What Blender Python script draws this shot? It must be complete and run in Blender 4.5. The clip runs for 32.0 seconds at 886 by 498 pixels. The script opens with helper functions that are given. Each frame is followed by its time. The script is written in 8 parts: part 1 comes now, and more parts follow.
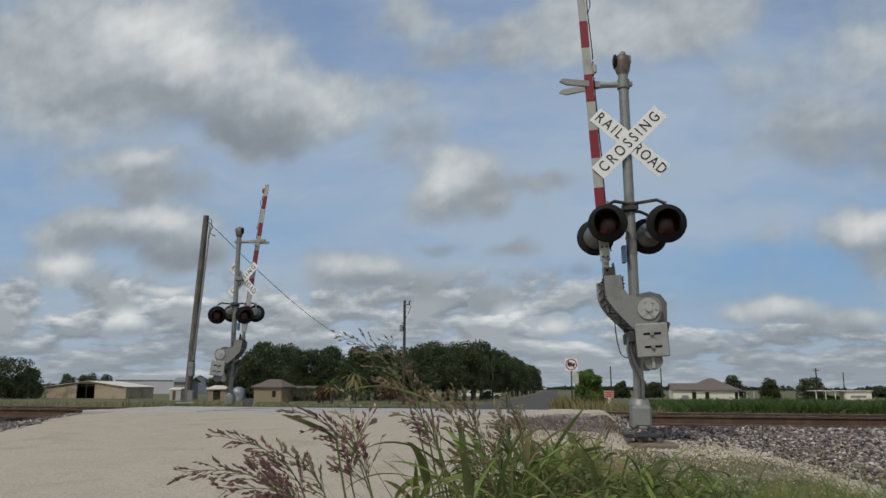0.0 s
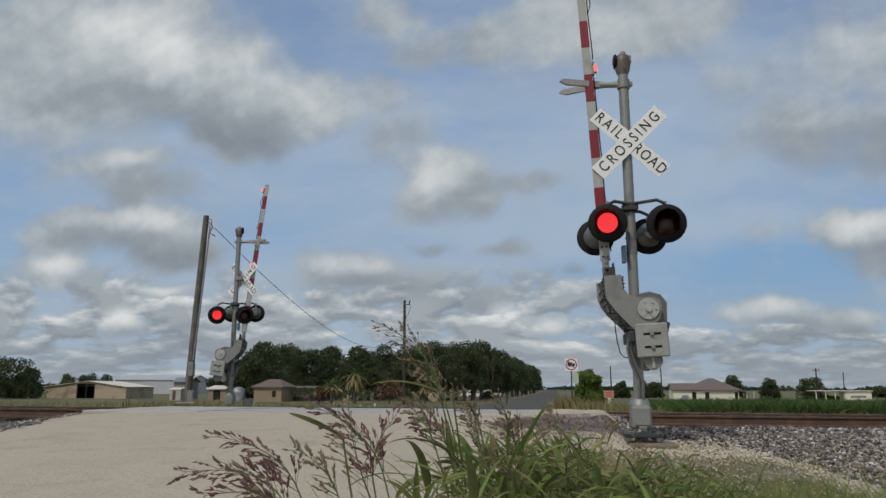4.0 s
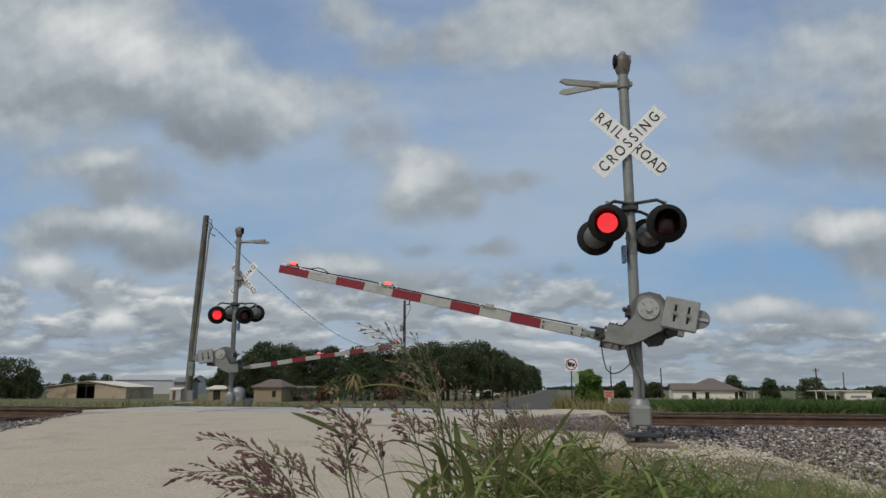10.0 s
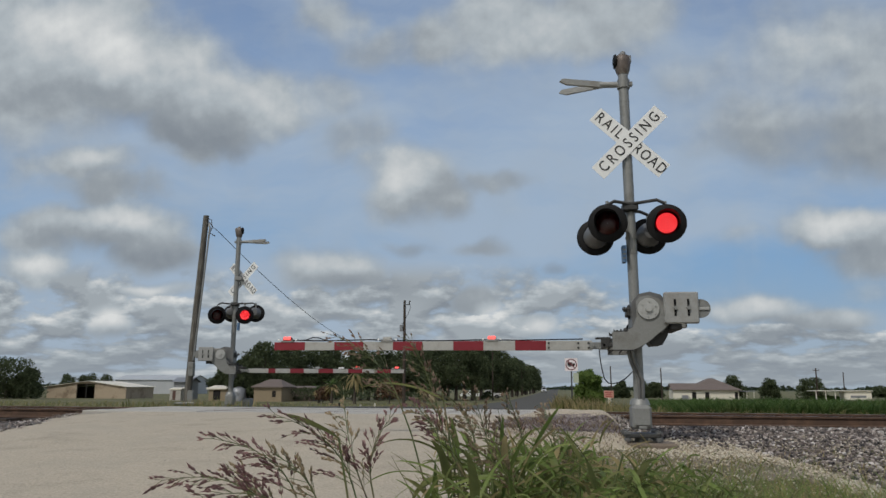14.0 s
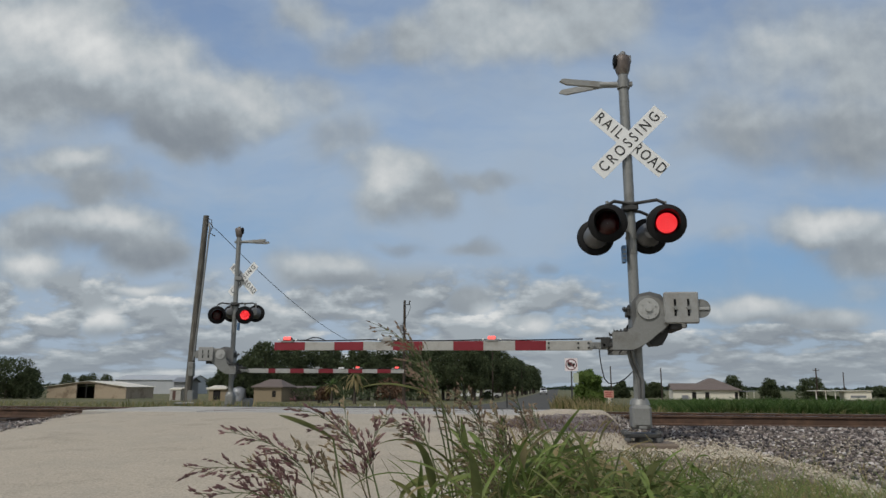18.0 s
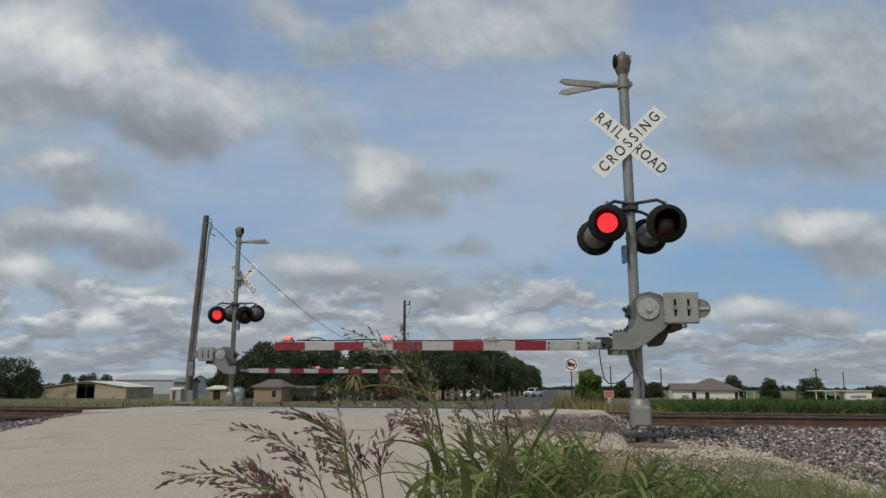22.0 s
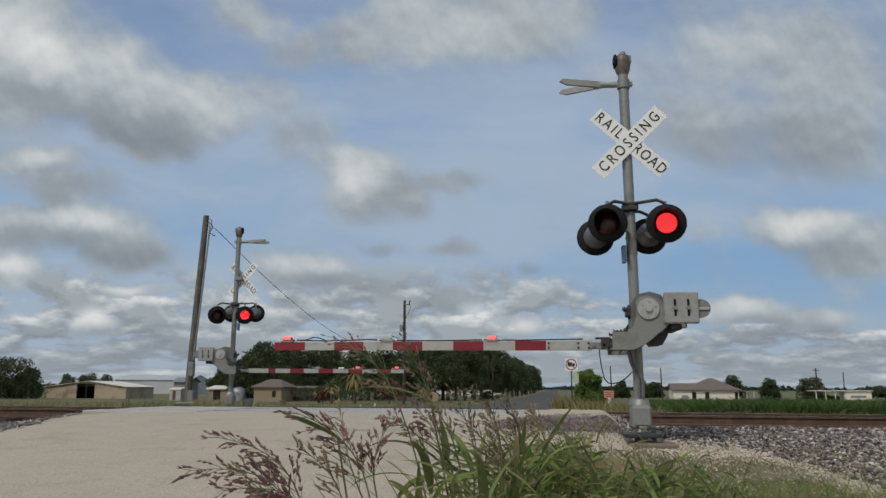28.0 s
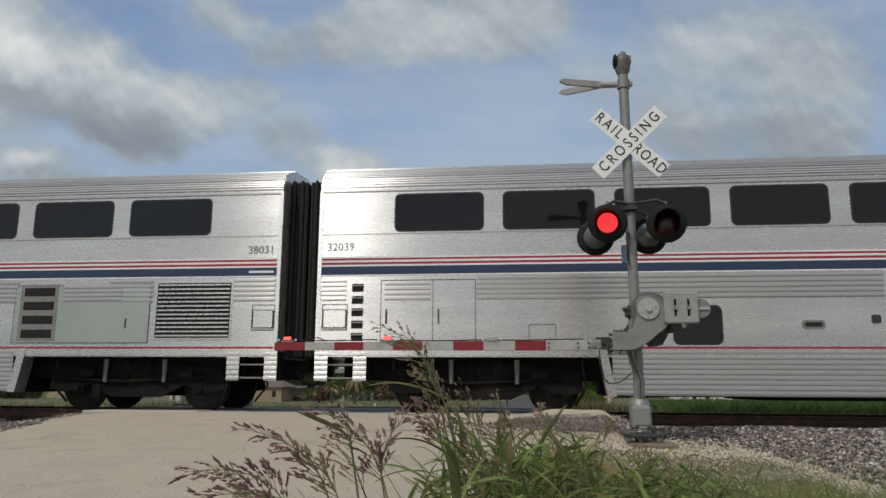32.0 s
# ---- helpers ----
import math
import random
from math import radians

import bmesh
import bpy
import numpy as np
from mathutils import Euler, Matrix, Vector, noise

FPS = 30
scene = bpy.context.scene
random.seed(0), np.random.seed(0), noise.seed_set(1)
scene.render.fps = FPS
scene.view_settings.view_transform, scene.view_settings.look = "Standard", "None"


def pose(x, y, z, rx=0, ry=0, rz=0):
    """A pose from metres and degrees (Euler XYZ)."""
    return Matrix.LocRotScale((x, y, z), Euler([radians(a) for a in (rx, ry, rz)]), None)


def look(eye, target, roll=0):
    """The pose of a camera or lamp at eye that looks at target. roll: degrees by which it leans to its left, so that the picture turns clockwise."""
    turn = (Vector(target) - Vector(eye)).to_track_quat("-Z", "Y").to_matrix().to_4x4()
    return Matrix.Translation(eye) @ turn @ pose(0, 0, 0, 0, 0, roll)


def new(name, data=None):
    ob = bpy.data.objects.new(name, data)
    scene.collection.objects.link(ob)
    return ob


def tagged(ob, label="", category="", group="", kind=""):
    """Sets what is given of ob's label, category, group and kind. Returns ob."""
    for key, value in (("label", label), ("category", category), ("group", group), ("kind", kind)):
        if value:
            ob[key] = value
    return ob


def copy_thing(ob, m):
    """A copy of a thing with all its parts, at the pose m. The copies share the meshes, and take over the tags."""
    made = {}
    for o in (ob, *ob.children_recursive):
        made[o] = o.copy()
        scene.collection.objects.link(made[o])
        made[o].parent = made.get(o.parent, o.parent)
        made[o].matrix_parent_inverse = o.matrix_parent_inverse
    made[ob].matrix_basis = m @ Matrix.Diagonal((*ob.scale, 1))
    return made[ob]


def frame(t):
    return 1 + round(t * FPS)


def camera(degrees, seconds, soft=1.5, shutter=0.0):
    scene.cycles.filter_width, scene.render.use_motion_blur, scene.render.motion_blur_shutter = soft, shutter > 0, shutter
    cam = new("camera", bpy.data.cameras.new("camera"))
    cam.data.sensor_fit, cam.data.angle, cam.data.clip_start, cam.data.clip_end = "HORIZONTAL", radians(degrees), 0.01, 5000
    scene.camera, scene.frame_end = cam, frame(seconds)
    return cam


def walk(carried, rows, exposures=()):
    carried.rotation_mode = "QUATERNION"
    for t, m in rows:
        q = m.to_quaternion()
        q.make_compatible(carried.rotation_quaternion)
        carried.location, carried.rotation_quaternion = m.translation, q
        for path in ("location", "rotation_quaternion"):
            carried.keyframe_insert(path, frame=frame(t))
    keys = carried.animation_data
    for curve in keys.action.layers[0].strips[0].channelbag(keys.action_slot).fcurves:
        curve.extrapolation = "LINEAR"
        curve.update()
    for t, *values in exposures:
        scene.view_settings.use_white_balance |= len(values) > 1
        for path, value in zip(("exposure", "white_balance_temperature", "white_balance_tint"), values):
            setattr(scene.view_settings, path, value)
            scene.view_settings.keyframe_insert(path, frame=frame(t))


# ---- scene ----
# The world: x along the railway (to the east of the road positive), y away from the viewer, z up; z = 0 is the top of the rails.
EYE = Vector((0.0, 0.0, 0.452))
TILT, YAW = radians(10.607), radians(6.803)
AHEAD = Vector((-math.sin(YAW) * math.cos(TILT), math.cos(YAW) * math.cos(TILT), math.sin(TILT)))
LENGTH = 32.0
cam = camera(61.99, LENGTH, soft=1.5)
STAND = look(EYE, EYE + AHEAD * 10, 0.225)
walk(cam, [(0, STAND), (LENGTH, STAND)], exposures=[(0, 0.0), (29.4, 0.0), (30.3, 0.05), (32, 0.05)])

# ---- light ----
SUN_EL, SUN_AZ = radians(51), radians(25)          # azimuth: how far behind the viewer's left shoulder
TO_SUN = Vector((-math.sin(SUN_AZ) * math.cos(SUN_EL), -math.cos(SUN_AZ) * math.cos(SUN_EL), math.sin(SUN_EL)))
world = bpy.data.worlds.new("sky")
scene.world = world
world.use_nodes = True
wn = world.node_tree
sky = wn.nodes.new("ShaderNodeTexSky")
sky.sky_type, sky.sun_disc = "NISHITA", False
sky.sun_elevation = SUN_EL
sky.sun_rotation = math.atan2(TO_SUN.x, TO_SUN.y)
sky.air_density, sky.dust_density, sky.ozone_density = 1.0, 0.7, 1.6
wn.nodes["Background"].inputs["Strength"].default_value = 0.105
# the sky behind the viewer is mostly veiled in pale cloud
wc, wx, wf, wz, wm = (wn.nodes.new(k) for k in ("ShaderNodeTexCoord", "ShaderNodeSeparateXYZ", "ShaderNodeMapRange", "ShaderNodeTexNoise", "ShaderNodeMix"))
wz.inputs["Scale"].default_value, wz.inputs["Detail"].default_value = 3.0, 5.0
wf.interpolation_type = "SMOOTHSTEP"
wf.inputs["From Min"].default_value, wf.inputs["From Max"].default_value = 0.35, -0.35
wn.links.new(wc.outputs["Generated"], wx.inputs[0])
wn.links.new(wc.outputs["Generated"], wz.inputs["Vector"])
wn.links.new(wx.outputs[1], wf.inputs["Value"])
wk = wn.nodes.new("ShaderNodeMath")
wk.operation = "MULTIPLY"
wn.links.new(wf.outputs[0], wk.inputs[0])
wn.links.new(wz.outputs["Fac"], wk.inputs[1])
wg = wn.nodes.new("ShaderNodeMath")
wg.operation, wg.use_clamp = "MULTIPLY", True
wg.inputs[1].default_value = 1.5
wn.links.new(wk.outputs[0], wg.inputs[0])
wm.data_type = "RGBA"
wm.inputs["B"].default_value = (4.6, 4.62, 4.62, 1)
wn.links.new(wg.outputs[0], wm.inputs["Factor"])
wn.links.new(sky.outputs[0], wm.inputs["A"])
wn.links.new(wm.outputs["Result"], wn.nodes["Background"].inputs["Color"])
sun = new("sun", bpy.data.lights.new("sun", "SUN"))
sun.data.energy, sun.data.angle, sun.data.color = 1.75, radians(1.2), (1.0, 0.955, 0.88)
sun.matrix_basis = look(TO_SUN * 50, (0, 0, 0))

# ---- materials ----


def nodes_of(m):
    m.use_nodes = True
    return m.node_tree, m.node_tree.nodes["Principled BSDF"]


def brushed(m, amount=0.85):
    """Steel brushed lengthwise, so that its lights spread up and down."""
    b = m.node_tree.nodes["Principled BSDF"]
    up = m.node_tree.nodes.new("ShaderNodeCombineXYZ")
    up.inputs[2].default_value = 1.0
    m.node_tree.links.new(up.outputs[0], b.inputs["Tangent"])
    b.inputs["Anisotropic"].default_value = amount
    return m


def leafy(m, share=0.4):
    """Thin leaves let a part of the light through."""
    t = m.node_tree
    b, out = t.nodes["Principled BSDF"], t.nodes["Material Output"]
    tl, mx = t.nodes.new("ShaderNodeBsdfTranslucent"), t.nodes.new("ShaderNodeMixShader")
    t.links.new(b.inputs["Base Color"].links[0].from_socket, tl.inputs["Color"])
    mx.inputs[0].default_value = share
    t.links.new(b.outputs[0], mx.inputs[1])
    t.links.new(tl.outputs[0], mx.inputs[2])
    t.links.new(mx.outputs[0], out.inputs[0])
    return m


def speckled(name, stops, rough=0.92):
    """Loose stones: each piece takes its own tone from a run of colours, with grain over it."""
    m = bpy.data.materials.new(name)
    t, b = nodes_of(m)
    n, l = t.nodes, t.links
    geo, ramp, tex, co = n.new("ShaderNodeNewGeometry"), n.new("ShaderNodeValToRGB"), n.new("ShaderNodeTexNoise"), n.new("ShaderNodeTexCoord")
    e = ramp.color_ramp.elements
    for k, (p, c) in enumerate(stops):
        q = e[k] if k < 2 else e.new(p)
        q.position, q.color = p, (*c, 1)
    l.new(geo.outputs["Random Per Island"], ramp.inputs[0])
    tex.inputs["Scale"].default_value, tex.inputs["Detail"].default_value = 45.0, 4.0
    l.new(co.outputs["Object"], tex.inputs["Vector"])
    lvl = n.new("ShaderNodeMapRange")
    lvl.inputs["From Min"].default_value, lvl.inputs["From Max"].default_value = 0.3, 0.7
    lvl.inputs["To Min"].default_value, lvl.inputs["To Max"].default_value = 0.7, 1.3
    l.new(tex.outputs["Fac"], lvl.inputs["Value"])
    mul = n.new("ShaderNodeVectorMath")
    mul.operation = "SCALE"
    l.new(ramp.outputs[0], mul.inputs[0])
    l.new(lvl.outputs[0], mul.inputs["Scale"])
    l.new(mul.outputs[0], b.inputs["Base Color"])
    b.inputs["Roughness"].default_value = rough
    bp = n.new("ShaderNodeBump")
    bp.inputs["Strength"].default_value, bp.inputs["Distance"].default_value = 0.5, 0.01
    l.new(tex.outputs["Fac"], bp.inputs["Height"])
    l.new(bp.outputs[0], b.inputs["Normal"])
    return m


def mat(name, col, rough=0.6, metal=0.0, var=0.25, scale=3.0, fine=40.0, bump=0.15, second=None, mix=0.5, stretch=(1, 1, 1), rnd=0.0, emit=0.0, spec=0.5, rvar=0.12):
    """A surface with colour changes at two scales and fine relief. second: a stain colour laid over by large noise."""
    m = bpy.data.materials.new(name)
    t, b = nodes_of(m)
    n, l = t.nodes, t.links
    co = n.new("ShaderNodeTexCoord")
    mp = n.new("ShaderNodeMapping")
    mp.inputs["Scale"].default_value = stretch
    l.new(co.outputs["Object"], mp.inputs["Vector"])
    big, small = n.new("ShaderNodeTexNoise"), n.new("ShaderNodeTexNoise")
    for tex, s, d in ((big, scale, 5), (small, fine, 3)):
        tex.inputs["Scale"].default_value, tex.inputs["Detail"].default_value = s, d
        tex.inputs["Roughness"].default_value = 0.62
        l.new(mp.outputs[0], tex.inputs["Vector"])
    ramp = n.new("ShaderNodeMapRange")
    ramp.inputs["From Min"].default_value, ramp.inputs["From Max"].default_value = 0.3, 0.7
    ramp.inputs["To Min"].default_value, ramp.inputs["To Max"].default_value = 1 - var, 1 + var
    add = n.new("ShaderNodeMath")
    add.operation = "MULTIPLY_ADD"
    add.inputs[1].default_value, add.inputs[2].default_value = 0.5, 0.0
    half = n.new("ShaderNodeMath")
    half.operation = "MULTIPLY_ADD"
    half.inputs[1].default_value = 0.5
    l.new(big.outputs["Fac"], add.inputs[0])
    l.new(small.outputs["Fac"], half.inputs[0])
    l.new(add.outputs[0], half.inputs[2])
    l.new(half.outputs[0], ramp.inputs["Value"])
    base = n.new("ShaderNodeMix")
    base.data_type = "RGBA"
    base.inputs["A"].default_value = (*col, 1)
    base.inputs["B"].default_value = (*(second or col), 1)
    edge = n.new("ShaderNodeMapRange")
    edge.inputs["From Min"].default_value, edge.inputs["From Max"].default_value = 0.62 - 0.25 * mix, 0.78 - 0.25 * mix
    l.new(big.outputs["Fac"], edge.inputs["Value"])
    l.new(edge.outputs[0], base.inputs["Factor"])
    mul = n.new("ShaderNodeVectorMath")
    mul.operation = "SCALE"
    l.new(base.outputs["Result"], mul.inputs[0])
    level = ramp.outputs[0]
    if rnd:
        info = n.new("ShaderNodeObjectInfo")
        geo = n.new("ShaderNodeNewGeometry")
        both = n.new("ShaderNodeMath")
        l.new(info.outputs["Random"], both.inputs[0])
        l.new(geo.outputs["Random Per Island"], both.inputs[1])
        own = n.new("ShaderNodeMapRange")
        own.inputs["From Max"].default_value = 2.0
        own.inputs["To Min"].default_value, own.inputs["To Max"].default_value = 1 - rnd, 1 + rnd
        l.new(both.outputs[0], own.inputs["Value"])
        by = n.new("ShaderNodeMath")
        by.operation = "MULTIPLY"
        l.new(level, by.inputs[0])
        l.new(own.outputs[0], by.inputs[1])
        level = by.outputs[0]
    l.new(level, mul.inputs["Scale"])
    l.new(mul.outputs[0], b.inputs["Base Color"])
    rr = n.new("ShaderNodeMapRange")
    rr.inputs["To Min"].default_value, rr.inputs["To Max"].default_value = max(0.02, rough - rvar), min(1, rough + rvar)
    l.new(small.outputs["Fac"], rr.inputs["Value"])
    l.new(rr.outputs[0], b.inputs["Roughness"])
    b.inputs["Metallic"].default_value = metal
    b.inputs["Specular IOR Level"].default_value = spec
    if bump:
        bp = n.new("ShaderNodeBump")
        bp.inputs["Strength"].default_value, bp.inputs["Distance"].default_value = bump, 0.01
        l.new(half.outputs[0], bp.inputs["Height"])
        l.new(bp.outputs[0], b.inputs["Normal"])
    if emit:
        b.inputs["Emission Color"].default_value = (*col, 1)
        b.inputs["Emission Strength"].default_value = emit
    return m


GALV = mat("galvanised steel", (0.25, 0.255, 0.245), 0.5, 0.35, 0.22, 5, 60, 0.08, (0.18, 0.18, 0.17), 0.5)
SILVER = mat("aluminium paint", (0.315, 0.32, 0.31), 0.6, 0.1, 0.15, 4, 50, 0.06, (0.25, 0.24, 0.22), 0.45)
DARKSTEEL = mat("dark steel", (0.05, 0.05, 0.048), 0.6, 0.3, 0.3, 6, 50, 0.1)
BLACK = mat("black paint", (0.009, 0.009, 0.0095), 0.6, 0.0, 0.3, 6, 50, 0.05, spec=0.2)
RUBBER = mat("black rubber", (0.02, 0.02, 0.02), 0.8, 0.0, 0.3, 10, 70, 0.1)
GATEGREY = mat("road-dulled aluminium paint", (0.235, 0.24, 0.23), 0.6, 0.15, 0.2, 3, 45, 0.07, (0.16, 0.155, 0.14), 0.55)
SIGNWHITE = mat("white sheeting", (0.8, 0.81, 0.8), 0.45, 0.0, 0.05, 3, 60, 0.02)
SIGNBLACK = mat("black lettering", (0.01, 0.01, 0.01), 0.5, 0.0, 0.2, 5, 40, 0.0)
SIGNRED = mat("red sheeting", (0.3, 0.012, 0.02), 0.45, 0.0, 0.1, 5, 60, 0.02)
ARMRED = mat("faded red sheeting", (0.2, 0.011, 0.021), 0.5, 0.0, 0.15, 6, 60, 0.03)
ARMWHITE = mat("weathered white sheeting", (0.38, 0.38, 0.36), 0.5, 0.0, 0.14, 6, 60, 0.03, (0.29, 0.285, 0.26), 0.4)
LENS = mat("dark red lens", (0.045, 0.004, 0.006), 0.18, 0.0, 0.3, 9, 120, 0.3)
CANGREY = mat("dull grey lamp paint", (0.15, 0.152, 0.15), 0.42, 0.25, 0.2, 5, 50, 0.06)
HUBPALE = mat("pale bare steel", (0.42, 0.425, 0.41), 0.5, 0.3, 0.15, 6, 60, 0.06)
LED = mat("lit red diodes", (0.15, 0.003, 0.008), 0.4, 0.0, 0.05, 9, 90, 0.0, emit=0.72)
LEDHOT = mat("diode cores", (0.3, 0.03, 0.035), 0.4, 0.0, 0.05, 9, 90, 0.0, emit=1.5)
for glow, tint in ((LED, (1.0, 0.0, 0.008, 1)), (LEDHOT, (1.0, 0.14, 0.15, 1))):
    glow.node_tree.nodes["Principled BSDF"].inputs["Emission Color"].default_value = tint
ARMGLOW = mat("lit arm lamp", (1.0, 0.1, 0.09), 0.4, 0.0, 0.05, 9, 90, 0.0, emit=1.5)
CONCRETE = mat("concrete", (0.42, 0.4, 0.36), 0.85, 0.0, 0.2, 2.2, 45, 0.3, (0.3, 0.28, 0.25), 0.5, rnd=0.12)
LIMESTONE = mat("crushed limestone", (0.475, 0.41, 0.313), 0.95, 0.0, 0.46, 0.9, 45, 1.0, (0.365, 0.318, 0.245), 0.65)
ASPHALT = mat("old asphalt", (0.092, 0.087, 0.076), 0.95, 0.0, 0.25, 0.6, 60, 0.5, (0.085, 0.08, 0.07), 0.5, spec=0.2)
RUST = mat("rusty rail steel", (0.085, 0.05, 0.033), 0.8, 0.1, 0.35, 4, 60, 0.3, (0.125, 0.073, 0.046), 0.5)
RAILTOP = mat("worn rail head", (0.42, 0.4, 0.38), 0.35, 0.9, 0.2, 3, 60, 0.05, stretch=(0.3, 3, 3))
BALLAST = speckled("grey ballast stone", [(0.0, (0.035, 0.033, 0.034)), (1.0, (0.6, 0.57, 0.54)), (0.35, (0.128, 0.108, 0.1)), (0.7, (0.225, 0.187, 0.162)), (0.88, (0.38, 0.333, 0.295))])
PALESTONE = speckled("pale limestone chips", [(0.0, (0.24, 0.2, 0.15)), (1.0, (0.62, 0.57, 0.46)), (0.3, (0.44, 0.385, 0.3)), (0.7, (0.54, 0.48, 0.37))])
TIEWOOD = mat("creosoted tie timber", (0.05, 0.036, 0.026), 0.85, 0.0, 0.3, 5, 40, 0.4, stretch=(1, 8, 8))
POLEWOOD = mat("weathered pole timber", (0.1, 0.093, 0.078), 0.85, 0.0, 0.35, 3, 40, 0.4, (0.17, 0.16, 0.14), 0.5, stretch=(8, 8, 0.7))
GRASSGROUND = mat("rough grass ground", (0.098, 0.1, 0.035), 1.0, 0.0, 0.45, 0.35, 14, 0.6, (0.17, 0.14, 0.07), 0.55)
LEAFGREEN = mat("fresh green grass leaf", (0.185, 0.25, 0.068), 0.5, 0.0, 0.3, 6, 40, 0.05, (0.265, 0.275, 0.1), 0.5, rnd=0.7, spec=0.3)
BLADE = mat("green grass blade", (0.165, 0.178, 0.062), 0.6, 0.0, 0.3, 9, 40, 0.05, (0.135, 0.13, 0.05), 0.5, rnd=0.55, spec=0.25)
DRYBLADE = mat("dry grass blade", (0.34, 0.275, 0.13), 0.7, 0.0, 0.25, 6, 40, 0.05, rnd=0.4)
STEM = mat("grass stem", (0.1, 0.125, 0.04), 0.55, 0.0, 0.25, 9, 60, 0.05, (0.15, 0.115, 0.06), 0.5)
SEED = mat("purple brown seed head", (0.15, 0.078, 0.076), 0.8, 0.0, 0.3, 20, 90, 0.1, (0.27, 0.16, 0.15), 0.45, rnd=0.5)
SEEDPALE = mat("straw coloured seed head", (0.25, 0.19, 0.11), 0.8, 0.0, 0.3, 20, 90, 0.1, (0.14, 0.1, 0.07), 0.4, rnd=0.45)
CORNLEAF = mat("corn leaf", (0.08, 0.135, 0.038), 0.65, 0.0, 0.3, 1, 20, 0.05, (0.1, 0.125, 0.045), 0.5, rnd=0.5, spec=0.2)
# the oak green is lifted, greyed and blued, with distance haze in the colour
OAKLEAF = mat("oak leaf", (0.09, 0.112, 0.06), 0.9, 0.0, 0.25, 0.5, 6, 0.1, (0.05, 0.06, 0.03), 0.5, rnd=0.25, spec=0.06)
LIGHTLEAF = mat("bright green leaf", (0.2, 0.29, 0.08), 0.7, 0.0, 0.3, 0.6, 8, 0.1, rnd=0.45, spec=0.15)
DEADLEAF = mat("dead brown leaf", (0.13, 0.075, 0.045), 0.85, 0.0, 0.3, 0.6, 8, 0.1, rnd=0.45)
BARK = mat("grey bark", (0.075, 0.062, 0.05), 0.9, 0.0, 0.3, 4, 30, 0.5)
TANMETAL = mat("tan sheet metal", (0.4, 0.325, 0.235), 0.7, 0.0, 0.12, 0.4, 12, 0.1, (0.21, 0.16, 0.11), 0.5)
PALEROOF = mat("pale sheet roof", (0.72, 0.67, 0.56), 0.6, 0.1, 0.12, 0.4, 12, 0.1)
SHEDMETAL = mat("pale blue-grey sheet metal", (0.42, 0.44, 0.46), 0.6, 0.1, 0.1, 0.3, 12, 0.1)
SIGNPINK = mat("pinkish faded sheeting", (0.82, 0.76, 0.77), 0.5, 0.0, 0.06, 3, 60, 0.02)
SIGNMAROON = mat("dark red sheeting", (0.13, 0.012, 0.022), 0.5, 0.0, 0.1, 5, 60, 0.02)
TANGRASS = mat("dry trodden grass", (0.26, 0.2, 0.1), 1.0, 0.0, 0.3, 0.8, 20, 0.5, (0.15, 0.13, 0.05), 0.4)
GREYROOF = mat("grey sheet metal", (0.24, 0.25, 0.265), 0.5, 0.3, 0.12, 0.4, 12, 0.1)
SHINGLE = mat("brown grey shingles", (0.15, 0.12, 0.105), 0.9, 0.0, 0.2, 0.8, 14, 0.3)
YELLOWWALL = mat("yellow siding", (0.27, 0.215, 0.14), 0.75, 0.0, 0.1, 0.6, 14, 0.1)
WHITEWALL = mat("white painted wall", (0.74, 0.7, 0.6), 0.7, 0.0, 0.08, 0.5, 14, 0.1)
# near-black: paints the shade inside openings, slots and recesses onto flat pieces
DARKVOID = mat("shade inside openings", (0.012, 0.01, 0.009), 0.9, 0.0, 0.3, 1, 10, 0.0)
REDDOOR = mat("dull red-brown door", (0.1, 0.05, 0.04), 0.6, 0.0, 0.2, 2, 20, 0.1)
SIGNORANGE = mat("faded orange sheeting", (0.5, 0.25, 0.19), 0.6, 0.0, 0.15, 3, 30, 0.05)
STAINLESS = brushed(mat("brushed stainless steel", (0.635, 0.628, 0.62), 0.275, 0.76, 0.07, 0.7, 30, 0.006, (0.695, 0.688, 0.678), 0.55, stretch=(0.5, 1, 3), rvar=0.03), 0.95)
FLUTE = brushed(mat("fluted stainless steel", (0.61, 0.603, 0.595), 0.285, 0.8, 0.1, 0.7, 30, 0.006, (0.575, 0.567, 0.555), 0.55, stretch=(0.3, 1, 3), rvar=0.03), 0.95)
LOCOGREY = mat("pale grey locomotive paint", (0.475, 0.48, 0.455), 0.48, 0.1, 0.12, 0.8, 12, 0.02, (0.34, 0.325, 0.27), 0.62, stretch=(0.6, 1, 0.8))
LOCOBLUE = mat("blue locomotive paint", (0.018, 0.066, 0.14), 0.45, 0.0, 0.2, 0.6, 14, 0.02, (0.035, 0.09, 0.165), 0.5)
BANDBLUE = mat("navy blue band", (0.025, 0.042, 0.095), 0.35, 0.1, 0.15, 1, 20, 0.0)
BANDRED = mat("red band", (0.3, 0.02, 0.04), 0.4, 0.0, 0.12, 1, 20, 0.0)
LOCORED = mat("dark red sill paint", (0.17, 0.008, 0.018), 0.5, 0.0, 0.2, 1, 20, 0.0, (0.1, 0.012, 0.016), 0.4)
BANDWHITE = mat("white band", (0.75, 0.75, 0.74), 0.4, 0.0, 0.08, 1, 20, 0.0)
CARGLASS = mat("dark tinted glass", (0.006, 0.006, 0.007), 0.05, 0.0, 0.2, 1, 20, 0.0, spec=0.4, rvar=0.02)
